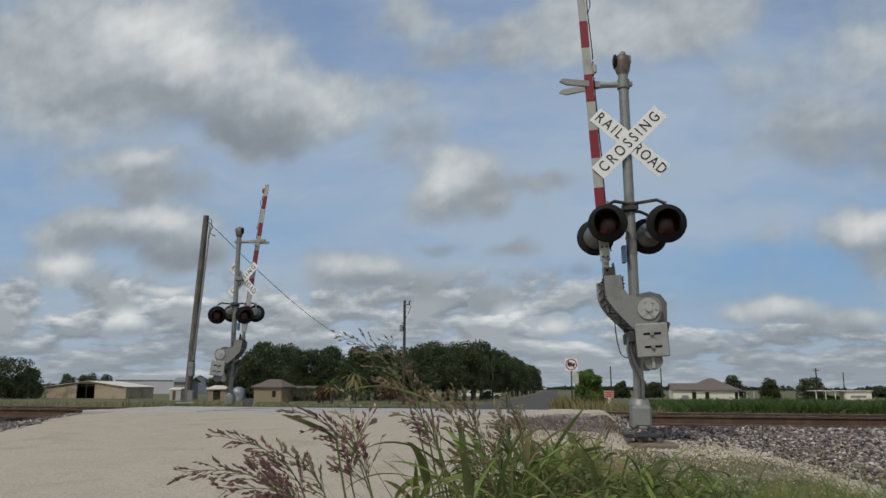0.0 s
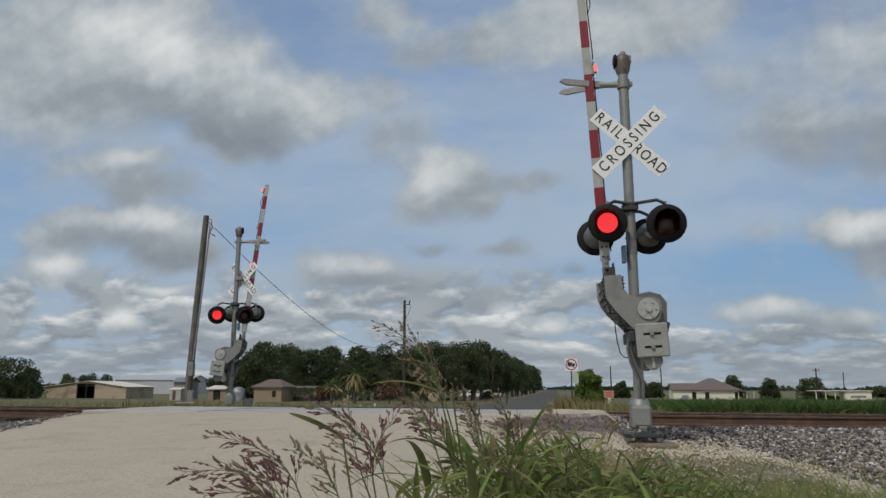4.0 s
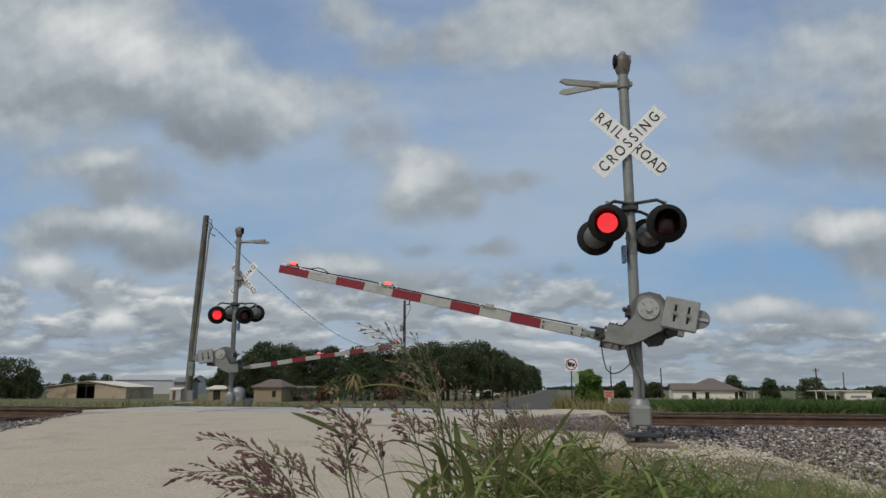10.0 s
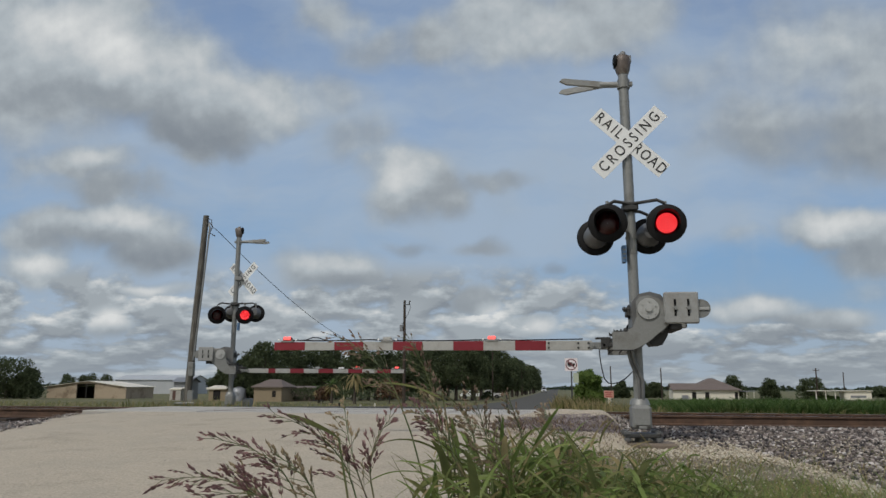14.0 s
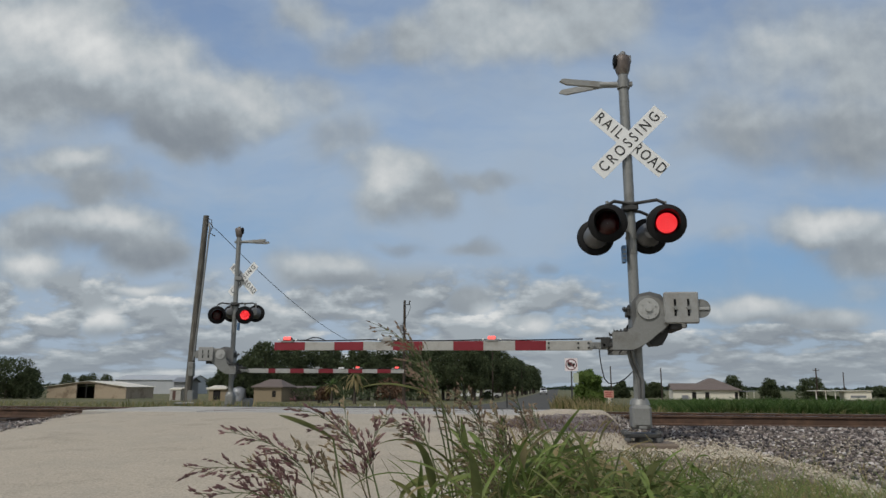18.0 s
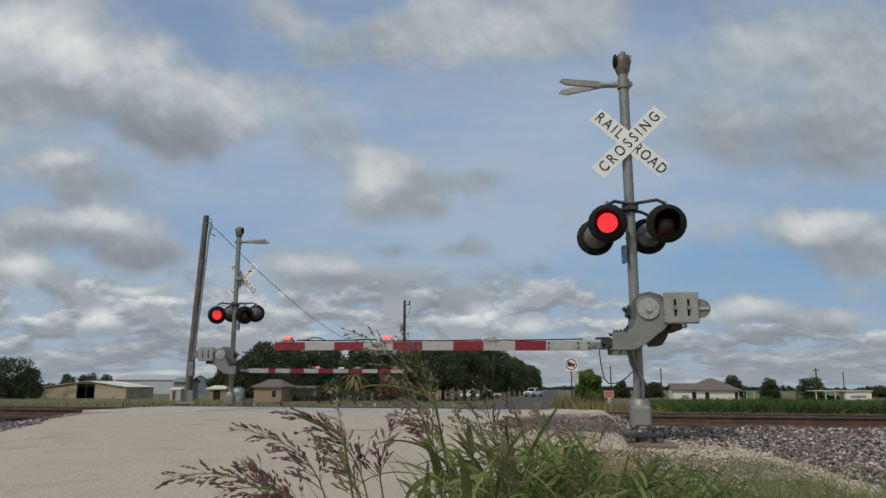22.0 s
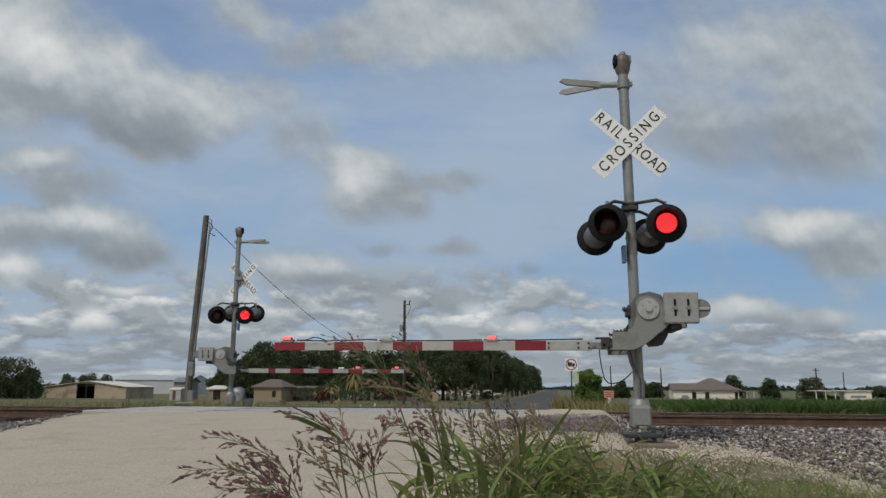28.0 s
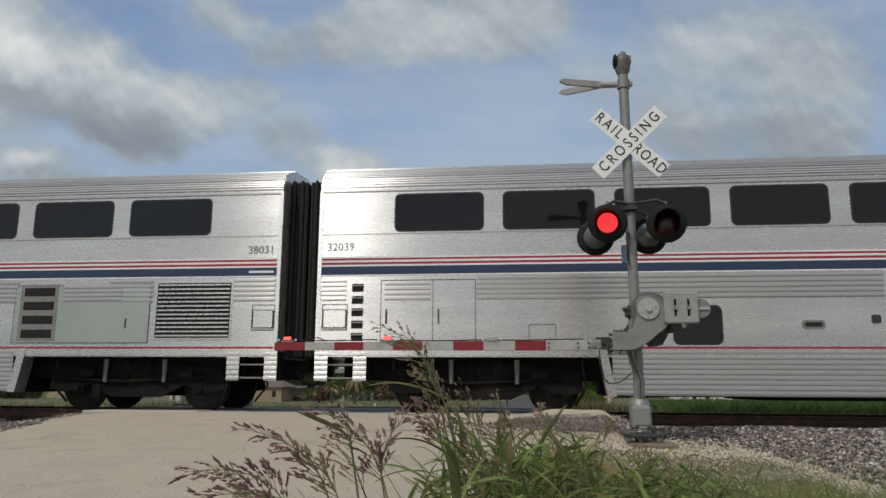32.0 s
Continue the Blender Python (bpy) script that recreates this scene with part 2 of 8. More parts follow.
CABGLASS = mat("dusty cab glass", (0.012, 0.013, 0.014), 0.1, 0.0, 0.3, 2, 20, 0.0, spec=0.3, rvar=0.03)
NUMBERGREY = mat("grey number paint", (0.09, 0.09, 0.1), 0.5, 0.0, 0.15, 2, 20, 0.0)
LOGOBLUE = mat("blue emblem paint", (0.032, 0.042, 0.11), 0.45, 0.0, 0.15, 2, 20, 0.0)
UNDER = mat("grimy underframe", (0.01, 0.0095, 0.009), 0.9, 0.0, 0.4, 2, 20, 0.3, (0.02, 0.018, 0.015), 0.4, spec=0.15)
WHEELSTEEL = mat("grimy wheel steel", (0.02, 0.018, 0.016), 0.75, 0.1, 0.3, 3, 30, 0.2)
SKIRTGREY = mat("grey tank paint", (0.045, 0.046, 0.045), 0.75, 0.0, 0.3, 0.8, 14, 0.1, (0.03, 0.03, 0.029), 0.5)
TRUCKWHITE = mat("white car paint", (0.75, 0.76, 0.77), 0.3, 0.0, 0.06, 1, 20, 0.0)
WIRE = mat("grey cable", (0.06, 0.06, 0.062), 0.7, 0.0, 0.2, 5, 30, 0.0)


DEADSTALK = mat("dead purple-brown stalk", (0.15, 0.095, 0.08), 0.8, 0.0, 0.3, 9, 40, 0.05, rnd=0.5)
for thin in (BLADE, DRYBLADE, LEAFGREEN, CORNLEAF, LIGHTLEAF):
    leafy(thin, 0.5)
leafy(OAKLEAF, 0.32)


# ---- mesh building ----


class Shape:
    """Collects faces; solid pieces keep their own vertices."""

    def __init__(self):
        self.v, self.f, self.s, self.m = [], [], [], []

    def face(self, pts, smooth=False, m=0):
        i = len(self.v)
        self.v.extend(tuple(p) for p in pts)
        self.f.append(tuple(range(i, i + len(pts))))
        self.s.append(smooth)
        self.m.append(m)

    def grid(self, rows, smooth=True, close=False, m=0):
        """rows of points of one length; close joins the last column to the first."""
        i, w = len(self.v), len(rows[0])
        for r in rows:
            self.v.extend(tuple(p) for p in r)
        for a in range(len(rows) - 1):
            for b in range(w if close else w - 1):
                c = (b + 1) % w
                self.f.append((i + a * w + b, i + a * w + c, i + (a + 1) * w + c, i + (a + 1) * w + b))
                self.s.append(smooth)
                self.m.append(m)
        return self

    def box(self, x0, x1, y0, y1, z0, z1, c=0.0, m=0):
        cx, cy, cz = (x0 + x1) / 2, (y0 + y1) / 2, (z0 + z1) / 2
        a, b, d = abs(x1 - x0) / 2, abs(y1 - y0) / 2, abs(z1 - z0) / 2
        c = min(c, a * 0.9, b * 0.9, d * 0.9)
        faces = []
        for ax in range(3):
            for s in (-1, 1):
                q = []
                for p, r in ((-1, -1), (1, -1), (1, 1), (-1, 1)):
                    e = [0, 0, 0]
                    h = [a, b, d]
                    e[ax] = s * h[ax]
                    o1, o2 = (ax + 1) % 3, (ax + 2) % 3
                    e[o1], e[o2] = p * (h[o1] - c), r * (h[o2] - c)
                    q.append(e)
                faces.append(q)
        if c > 0:
            h = [a, b, d]
            for ax in range(3):
                o1, o2 = (ax + 1) % 3, (ax + 2) % 3
                for p in (-1, 1):
                    for r in (-1, 1):
                        q = []
                        for s, first in ((-1, True), (1, True), (1, False), (-1, False)):
                            e = [0, 0, 0]
                            e[ax] = s * (h[ax] - c)
                            e[o1] = p * (h[o1] - (0 if first else c))
                            e[o2] = r * (h[o2] - (c if first else 0))
                            q.append(e)
                        faces.append(q)
            for p in (-1, 1):
                for r in (-1, 1):
                    for s in (-1, 1):
                        faces.append([(p * a, r * (b - c), s * (d - c)), (p * (a - c), r * b, s * (d - c)), (p * (a - c), r * (b - c), s * d)])
        for q in faces:
            q = [Vector(k) for k in q]
            nrm = (q[1] - q[0]).cross(q[2] - q[0])
            if nrm.dot(sum(q, Vector()) / len(q)) < 0:
                q.reverse()
            self.face([(k.x + cx, k.y + cy, k.z + cz) for k in q], m=m)
        return self

    def tube(self, pts, radii, seg=10, caps=True, m=0):
        pts = [Vector(p) for p in pts]
        if isinstance(radii, (int, float)):
            radii = [radii] * len(pts)
        rows, side = [], None
        for i, p in enumerate(pts):
            d = (pts[min(i + 1, len(pts) - 1)] - pts[max(i - 1, 0)]).normalized()
            if side is None:
                side = d.orthogonal().normalized()
            side = (side - d * side.dot(d)).normalized()
            up = d.cross(side)
            rows.append([p + (side * math.cos(k * math.tau / seg) + up * math.sin(k * math.tau / seg)) * radii[i] for k in range(seg)])
        self.grid(rows, True, True, m)
        if caps:
            self.face(list(reversed(rows[0])), m=m)
            self.face(rows[-1], m=m)
        return self

    def prism(self, outline, y0, y1, m=0):
        """An outline in x and z, drawn through from y0 to y1."""
        n = len(outline)
        area = sum(outline[i][0] * outline[(i + 1) % n][1] - outline[(i + 1) % n][0] * outline[i][1] for i in range(n))
        o = list(outline) if area > 0 else list(reversed(outline))
        self.face([(x, y0, z) for x, z in o], m=m)
        self.face([(x, y1, z) for x, z in reversed(o)], m=m)
        for i in range(n):
            (xa, za), (xb, zb) = o[i], o[(i + 1) % n]
            self.face([(xb, y0, zb), (xa, y0, za), (xa, y1, za), (xb, y1, zb)], m=m)
        return self

    def disc(self, c, axis, r, depth, seg=24, m=0):
        c, a = Vector(c), Vector(axis).normalized()
        return self.tube([c, c + a * depth], r, seg, True, m)

    def move(self, mx):
        self.v = [tuple(mx @ Vector(p)) for p in self.v]
        return self

    def mesh(self, name, mats):
        me = bpy.data.meshes.new(name)
        me.from_pydata(self.v, [], self.f)
        me.polygons.foreach_set("use_smooth", self.s)
        mats = mats if isinstance(mats, (list, tuple)) else [mats]
        for k in mats:
            me.materials.append(k)
        if len(mats) > 1:
            me.polygons.foreach_set("material_index", self.m)
        me.update()
        return me


def part(name, shape, material, parent=None, label=""):
    ob = new(name, shape.mesh(name, material) if isinstance(shape, Shape) else shape)
    if not isinstance(shape, Shape):
        shape.materials.clear()
        shape.materials.append(material)
    ob.parent = parent
    return tagged(ob, label)


def thing(name, m, label, category, group="", kind=""):
    ob = new(name)
    ob.matrix_basis = m
    ob.empty_display_size = 0.1
    return tagged(ob, label, category, group, kind)


def rounded(x0, x1, z0, z1, r, n=4):
    out = []
    for cx, cz, a in ((x1 - r, z1 - r, 0), (x0 + r, z1 - r, 90), (x0 + r, z0 + r, 180), (x1 - r, z0 + r, 270)):
        for k in range(n + 1):
            w = radians(a + 90 * k / n)
            out.append((cx + r * math.cos(w), cz + r * math.sin(w)))
    return out


def writing(text, size, depth=0.0, spread=1.0, bold=0.0, narrow=1.0):
    """A flat mesh of words in x and z, centred, facing -y."""
    cu = bpy.data.curves.new("words", "FONT")
    cu.body, cu.size, cu.extrude, cu.space_character = text, size, depth, spread
    cu.offset = size * bold
    cu.align_x, cu.align_y = "CENTER", "CENTER"
    cu.resolution_u = 3
    ob = new("words", cu)
    me = bpy.data.meshes.new_from_object(ob.evaluated_get(bpy.context.evaluated_depsgraph_get()))
    bpy.data.objects.remove(ob)
    me.transform(Matrix.Rotation(radians(90), 4, "X") @ Matrix.Diagonal((narrow, 1, 1, 1)))
    return me


def smooth01(a, b, x):
    t = min(1, max(0, (x - a) / (b - a)))
    return t * t * (3 - 2 * t)


def along(table, x):
    """Straight lines between the pairs of a table."""
    if x <= table[0][0]:
        return table[0][1]
    for (a, p), (b, q) in zip(table, table[1:]):
        if x <= b:
            return p + (q - p) * (x - a) / (b - a)
    return table[-1][1]

# ---- the sky's cloud layer ----
# heaps of cloud: middle across and down the view, half sizes, thickness
UPPER_LEFT = [(0.00, 0.11, 0.22, 0.18, 1.1), (0.14, 0.09, 0.17, 0.15, 1.1), (0.25, 0.14, 0.14, 0.10, 1.1), (0.34, 0.19, 0.13, 0.10, 1.1), (0.44, 0.18, 0.11, 0.075, 1.0), (0.56, 0.165, 0.09, 0.06, 0.6),
              (0.18, 0.00, 0.10, 0.08, 1.0), (0.33, 0.25, 0.10, 0.05, 0.8), (0.13, 0.295, 0.14, 0.04, 0.8), (0.19, 0.34, 0.10, 0.06, 0.8), (0.05, 0.30, 0.09, 0.04, 0.6), (0.08, 0.335, 0.08, 0.03, 0.4),
              (0.10, 0.405, 0.14, 0.04, 0.9), (0.20, 0.41, 0.14, 0.05, 1.0), (0.265, 0.45, 0.09, 0.05, 0.85), (0.05, 0.43, 0.10, 0.04, 0.8), (0.60, 0.23, 0.08, 0.05, 0.4)]
UPPER_RIGHT = [(0.56, 0.03, 0.07, 0.06, 0.7), (0.66, 0.08, 0.11, 0.05, 0.6), (0.76, 0.07, 0.10, 0.06, 0.8), (0.88, 0.05, 0.14, 0.09, 1.0), (1.00, 0.04, 0.14, 0.09, 1.0), (1.11, 0.03, 0.12, 0.07, 0.7),
               (1.42, 0.09, 0.20, 0.12, 0.7), (1.56, 0.12, 0.18, 0.16, 0.7), (1.38, 0.22, 0.22, 0.10, 0.65), (1.54, 0.24, 0.16, 0.11, 0.75), (1.22, 0.14, 0.12, 0.08, 0.45), (1.28, 0.26, 0.10, 0.04, 0.45),
               (0.70, 0.325, 0.10, 0.07, 1.0), (0.77, 0.35, 0.08, 0.05, 0.8), (0.62, 0.26, 0.09, 0.06, 0.5), (0.66, 0.36, 0.07, 0.04, 0.5), (0.865, 0.333, 0.09, 0.022, 0.55)]
LOWER = [(1.46, 0.405, 0.12, 0.045, 1.0), (1.55, 0.44, 0.11, 0.07, 0.9), (1.54, 0.51, 0.07, 0.04, 0.5), (0.71, 0.437, 0.05, 0.02, 0.5), (0.84, 0.44, 0.08, 0.018, 0.55), (0.96, 0.47, 0.03, 0.018, 0.5),
         (0.99, 0.49, 0.06, 0.012, 0.35), (1.30, 0.42, 0.06, 0.02, 0.35), (0.59, 0.48, 0.11, 0.045, 0.9), (0.65, 0.495, 0.07, 0.04, 0.8), (0.52, 0.46, 0.06, 0.025, 0.5), (0.05, 0.475, 0.08, 0.04, 0.9),
         (0.25, 0.52, 0.08, 0.02, 0.8), (0.19, 0.575, 0.06, 0.035, 1.0), (0.83, 0.535, 0.07, 0.035, 0.9), (0.92, 0.57, 0.08, 0.03, 0.9), (1.34, 0.545, 0.11, 0.03, 1.0), (1.44, 0.565, 0.12, 0.028, 0.9)]
# sunlit crowns (+) and grey undersides (-) of the heaps
CROWNS = [(0.12, 0.06, 0.12, 0.07, 0.30), (0.17, 0.08, 0.06, 0.03, 0.18), (0.28, 0.12, 0.13, 0.05, 0.22), (0.45, 0.18, 0.09, 0.05, 0.22), (0.69, 0.315, 0.06, 0.04, 0.32), (0.15, 0.285, 0.06, 0.02, 0.2),
          (0.20, 0.395, 0.09, 0.025, 0.3), (1.46, 0.398, 0.09, 0.03, 0.35), (0.19, 0.572, 0.045, 0.022, 0.55), (0.05, 0.468, 0.05, 0.018, 0.4), (0.25, 0.516, 0.04, 0.01, 0.4), (0.87, 0.55, 0.04, 0.02, 0.35),
          (0.90, 0.04, 0.14, 0.06, 0.1), (1.33, 0.537, 0.09, 0.018, 0.3), (0.95, 0.572, 0.035, 0.015, 0.35), (1.40, 0.08, 0.1, 0.05, 0.15), (0.04, 0.03, 0.08, 0.05, 0.2), (0.59, 0.465, 0.07, 0.02, 0.2)]
BASES = [(0.10, 0.17, 0.18, 0.05, -0.3), (0.30, 0.235, 0.15, 0.05, -0.5), (0.36, 0.265, 0.08, 0.04, -0.3), (0.18, 0.35, 0.11, 0.04, -0.35), (0.26, 0.46, 0.11, 0.035, -0.45), (0.12, 0.435, 0.12, 0.025, -0.3),
         (0.75, 0.375, 0.11, 0.03, -0.25), (0.865, 0.333, 0.1, 0.022, -0.3), (1.45, 0.26, 0.24, 0.06, -0.35), (1.50, 0.45, 0.13, 0.03, -0.3), (0.61, 0.505, 0.12, 0.025, -0.35), (0.84, 0.44, 0.1, 0.022, -0.4),
         (0.71, 0.437, 0.06, 0.022, -0.4), (0.96, 0.47, 0.04, 0.02, -0.4), (0.68, 0.10, 0.13, 0.04, -0.15), (0.80, 0.53, 0.06, 0.03, -0.25), (1.40, 0.58, 0.14, 0.02, -0.3), (1.33, 0.64, 0.36, 0.055, -0.4), (0.2, 0.635, 0.3, 0.055, -0.4), (0.60, 0.24, 0.08, 0.05, -0.15)]
# thin milky veil, thicker (+) and thinner (-)
VEILS = [(0.62, 0.34, 0.5, 0.2, 0.4), (0.40, 0.04, 0.2, 0.1, -0.4), (1.32, 0.48, 0.3, 0.07, -0.55), (1.15, 0.22, 0.3, 0.16, 0.3), (0.15, 0.25, 0.3, 0.05, 0.2), (0.30, 0.58, 0.55, 0.13, 0.75), (0.95, 0.62, 0.5, 0.08, 0.25), (1.08, 0.39, 0.36, 0.12, 0.4)]


def cloud_material():
    m = bpy.data.materials.new("clouds")
    m.use_nodes = True
    n, l = m.node_tree.nodes, m.node_tree.links
    n.clear()

    def fm(op, a, b=None, c=None):
        k = n.new("ShaderNodeMath")
        k.operation = op
        for sock, val in zip(k.inputs, (a, b, c)):
            if isinstance(val, (int, float)):
                sock.default_value = val
            elif val is not None:
                l.new(val, sock)
        return k.outputs[0]

    def vm(op, a, b):
        k = n.new("ShaderNodeVectorMath")
        k.operation = op
        for sock, val in zip(k.inputs, (a, b)):
            if isinstance(val, tuple):
                sock.default_value = val
            else:
                l.new(val, sock)
        return k

    def noisy(vec, s, d, rough=0.55):
        k = n.new("ShaderNodeTexNoise")
        k.inputs["Scale"].default_value, k.inputs["Detail"].default_value, k.inputs["Roughness"].default_value = s, d, rough
        l.new(vec, k.inputs["Vector"])
        return k

    def ease(value, a, b, lo=0.0, hi=1.0, kind="SMOOTHSTEP"):
        k = n.new("ShaderNodeMapRange")
        k.interpolation_type = kind
        for name, v in (("From Min", a), ("From Max", b), ("To Min", lo), ("To Max", hi)):
            k.inputs[name].default_value = v
        l.new(value, k.inputs["Value"])
        return k.outputs[0]

    def blend(k, a, b):
        x = n.new("ShaderNodeMix")
        x.data_type = "RGBA"
        l.new(k, x.inputs["Factor"])
        for name, c in (("A", a), ("B", b)):
            if isinstance(c, tuple):
                x.inputs[name].default_value = (*c, 1)
            else:
                l.new(c, x.inputs[name])
        return x.outputs["Result"]

    def ramp(value, stops):
        k = n.new("ShaderNodeValToRGB")
        e = k.color_ramp.elements
        for i, (p, c) in enumerate(stops):
            q = e[i] if i < 2 else e.new(p)
            q.position, q.color = p, (*c, 1)
        l.new(value, k.inputs[0])
        return k.outputs[0]

    def heap(p, x, y, rx, ry, w):
        d = vm("MULTIPLY", vm("SUBTRACT", p, (x, y, 0.0)).outputs[0], (0.87 / rx, 0.87 / ry, 0.0))
        return ease(vm("LENGTH", d.outputs[0], (0.0, 0.0, 0.0)).outputs["Value"], 1.25, 0.1, 0.0, w)

    co = n.new("ShaderNodeTexCoord")
    xyz = n.new("ShaderNodeSeparateXYZ")
    l.new(co.outputs["Object"], xyz.inputs[0])
    at = n.new("ShaderNodeCombineXYZ")
    l.new(fm("MULTIPLY_ADD", fm("DIVIDE", xyz.outputs[0], xyz.outputs[1]), 1.305, 0.784), at.inputs[0])
    l.new(fm("MULTIPLY_ADD", fm("DIVIDE", xyz.outputs[2], xyz.outputs[1]), -1.305, 0.441), at.inputs[1])
    place = at.outputs[0]
    flat_xy = n.new("ShaderNodeSeparateXYZ")
    l.new(place, flat_xy.inputs[0])
    px, py = flat_xy.outputs[0], flat_xy.outputs[1]
    # ragged outlines: large swirls, smaller ones towards the horizon
    size = ease(py, 0.25, 0.62, 1.0, 0.42)
    swirl = vm("SUBTRACT", noisy(place, 7.0, 5, 0.5).outputs["Color"], (0.5, 0.5, 0.5)).outputs[0]
    off = n.new("ShaderNodeVectorMath")
    off.operation = "SCALE"
    l.new(vm("MULTIPLY", swirl, (0.16, 0.11, 0.0)).outputs[0], off.inputs[0])
    l.new(size, off.inputs["Scale"])
    p = vm("ADD", place, off.outputs[0]).outputs[0]
    big = None
    for h in UPPER_LEFT + UPPER_RIGHT + LOWER:
        e = heap(p, *h)
        big = e if big is None else fm("SMOOTH_MAX", big, e, 0.22)
    tone = None
    for h in CROWNS + BASES:
        e = heap(p, *h[:4], h[4] if h[4] > 0 else h[4] * 0.75)
        tone = e if tone is None else fm("ADD", tone, e)
    # billows lit from above: the change of a soft noise over a small step upwards
    fine = noisy(place, 11.0, 6, 0.5).outputs["Fac"]
    lifted = noisy(vm("ADD", place, (0.006, -0.018, 0.0)).outputs[0], 11.0, 6, 0.5).outputs["Fac"]
    big = fm("MULTIPLY_ADD", fm("SUBTRACT", fine, 0.5), 0.6, big)
    light = fm("ADD", fm("MULTIPLY_ADD", fm("SUBTRACT", fine, lifted), 0.8, tone), fm("MULTIPLY_ADD", fm("MINIMUM", big, 1.1), 0.16, 0.34))
    # rows of small heaps towards the horizon, in perspective, with bright tops and flat grey undersides
    high = fm("MAXIMUM", fm("SUBTRACT", 0.705, py), 0.0)

    def rows_of(step):
        q = n.new("ShaderNodeCombineXYZ")
        l.new(fm("MULTIPLY", px, 9.5), q.inputs[0])
        l.new(fm("MULTIPLY", fm("LOGARITHM", fm("ADD", high, 0.035 + step), 2.718), 4.0), q.inputs[1])
        return ease(noisy(q.outputs[0], 0.8, 7, 0.55).outputs["Fac"], 0.33, 0.55, -0.1, 1.1, "LINEAR")

    low = ease(fm("ADD", high, ease(px, 0.95, 1.25, 0.0, 0.075)), 0.27, 0.17)
    row0 = rows_of(0.0)
    heaps = fm("MULTIPLY", row0, low)
    low_light = fm("MULTIPLY_ADD", fm("SUBTRACT", row0, rows_of(0.013)), 0.66, 0.385)
    lower = ease(fm("SUBTRACT", heaps, big), -0.15, 0.25)
    lit = n.new("ShaderNodeMix")
    l.new(lower, lit.inputs[0])
    l.new(light, lit.inputs[2])
    l.new(fm("ADD", low_light, tone), lit.inputs[3])
    cover = ease(fm("MAXIMUM", big, heaps), 0.06, 0.78, 0.0, 0.97)
    # blue air, milky veil, clouds, and the haze over the horizon
    air = ramp(py, [(0.0, (0.19, 0.28, 0.45)), (0.71, (0.345, 0.415, 0.47)), (0.22, (0.22, 0.335, 0.53)), (0.44, (0.205, 0.36, 0.57)), (0.58, (0.275, 0.39, 0.515))])
    streak = n.new("ShaderNodeMapping")
    streak.inputs["Scale"].default_value, streak.inputs["Rotation"].default_value = (1.2, 4.2, 1.0), (0, 0, radians(-18))
    l.new(p, streak.inputs["Vector"])
    thin = ease(noisy(streak.outputs[0], 2.4, 6, 0.55).outputs["Fac"], 0.3, 0.75, 0.0, 0.75, "LINEAR")
    for v in VEILS:
        thin = fm("ADD", thin, heap(place, *v))
    thin = fm("MINIMUM", fm("MAXIMUM", thin, 0.0), 0.85)
    colour = blend(thin, air, (0.36, 0.447, 0.555))
    cloud = ramp(lit.outputs[0], [(0.0, (0.225, 0.255, 0.29)), (1.0, (0.69, 0.705, 0.70)), (0.3, (0.30, 0.335, 0.365)), (0.55, (0.415, 0.46, 0.49)), (0.8, (0.565, 0.59, 0.60))])
    colour = blend(cover, colour, cloud)
    colour = blend(ease(py, 0.56, 0.71, 0.0, 0.5), colour, (0.33, 0.38, 0.425))
    em, out = n.new("ShaderNodeEmission"), n.new("ShaderNodeOutputMaterial")
    l.new(colour, em.inputs["Color"])
    l.new(em.outputs[0], out.inputs[0])
    return m


LAYER = 420.0
SKY_TURN = Matrix.LocRotScale(EYE, Euler((TILT, 0, YAW)), None)


def build_clouds():
    s = Shape()
    rows = []
    back = SKY_TURN.to_3x3().inverted()
    for e in [-0.8 + 0.8 * k for k in range(60)]:
        row = []
        for a in range(-72, 73, 4):
            el, az = radians(e), radians(a)
            r = min(4700, LAYER / max(1e-3, math.sin(el))) if el > 0 else 4700
            w = Vector((math.sin(az - YAW) * math.cos(el), math.cos(az - YAW) * math.cos(el), math.sin(el))) * r
            row.append(back @ w)
        rows.append(row)
    s.grid(rows)
    ob = part("backdrop", s, cloud_material())
    tagged(ob, "drifting grey and white heap clouds over a blue sky", "sky", kind="structure")
    ob.matrix_basis = SKY_TURN
    return ob


clouds = build_clouds()

# ---- ground ----
VERGE = [(-60, -0.75), (1, -0.62), (4, -0.48), (7, -0.36), (9.5, -0.25), (12.5, -0.2), (17.5, -0.24), (19, -0.35), (24, -0.85), (40, -1.15), (90, -1.75), (150, -2.1), (5000, -2.3)]
ROADLEVEL = [(-60, -0.7), (2, -0.55), (6, -0.40), (10, -0.17), (13.2, -0.03), (17.8, -0.03), (21, -0.1), (30, -0.5), (60, -1.1), (110, -1.5), (150, -1.62), (5000, -1.68)]
LEFTEDGE = [(-60, -16), (4, -9.6), (8, -7.8), (10.2, -7.75), (11.1, -7.9), (11.8, -8.15), (12.7, -8.5), (13.9, -8.7), (16.6, -8.6), (17.8, -8.0), (20, -7.4), (26, -7.0)]
RIGHTEDGE = [(-60, -2.4), (3, -1.2), (5.5, -0.55), (8, 0.1), (10.6, 0.75), (12.5, 1.25), (13.9, 1.45), (16.6, 0.9), (17.8, 0.7), (20, 0.4), (26, 0.3)]


def road_mid(y):
    return -3.5 + 0.035 * max(0, y - 15)


def edges(y):
    k = smooth01(18, 30, y)
    return (along(LEFTEDGE, y) * (1 - k) + (road_mid(y) - 3.7) * k, along(RIGHTEDGE, y) * (1 - k) + (road_mid(y) + 3.7) * k)


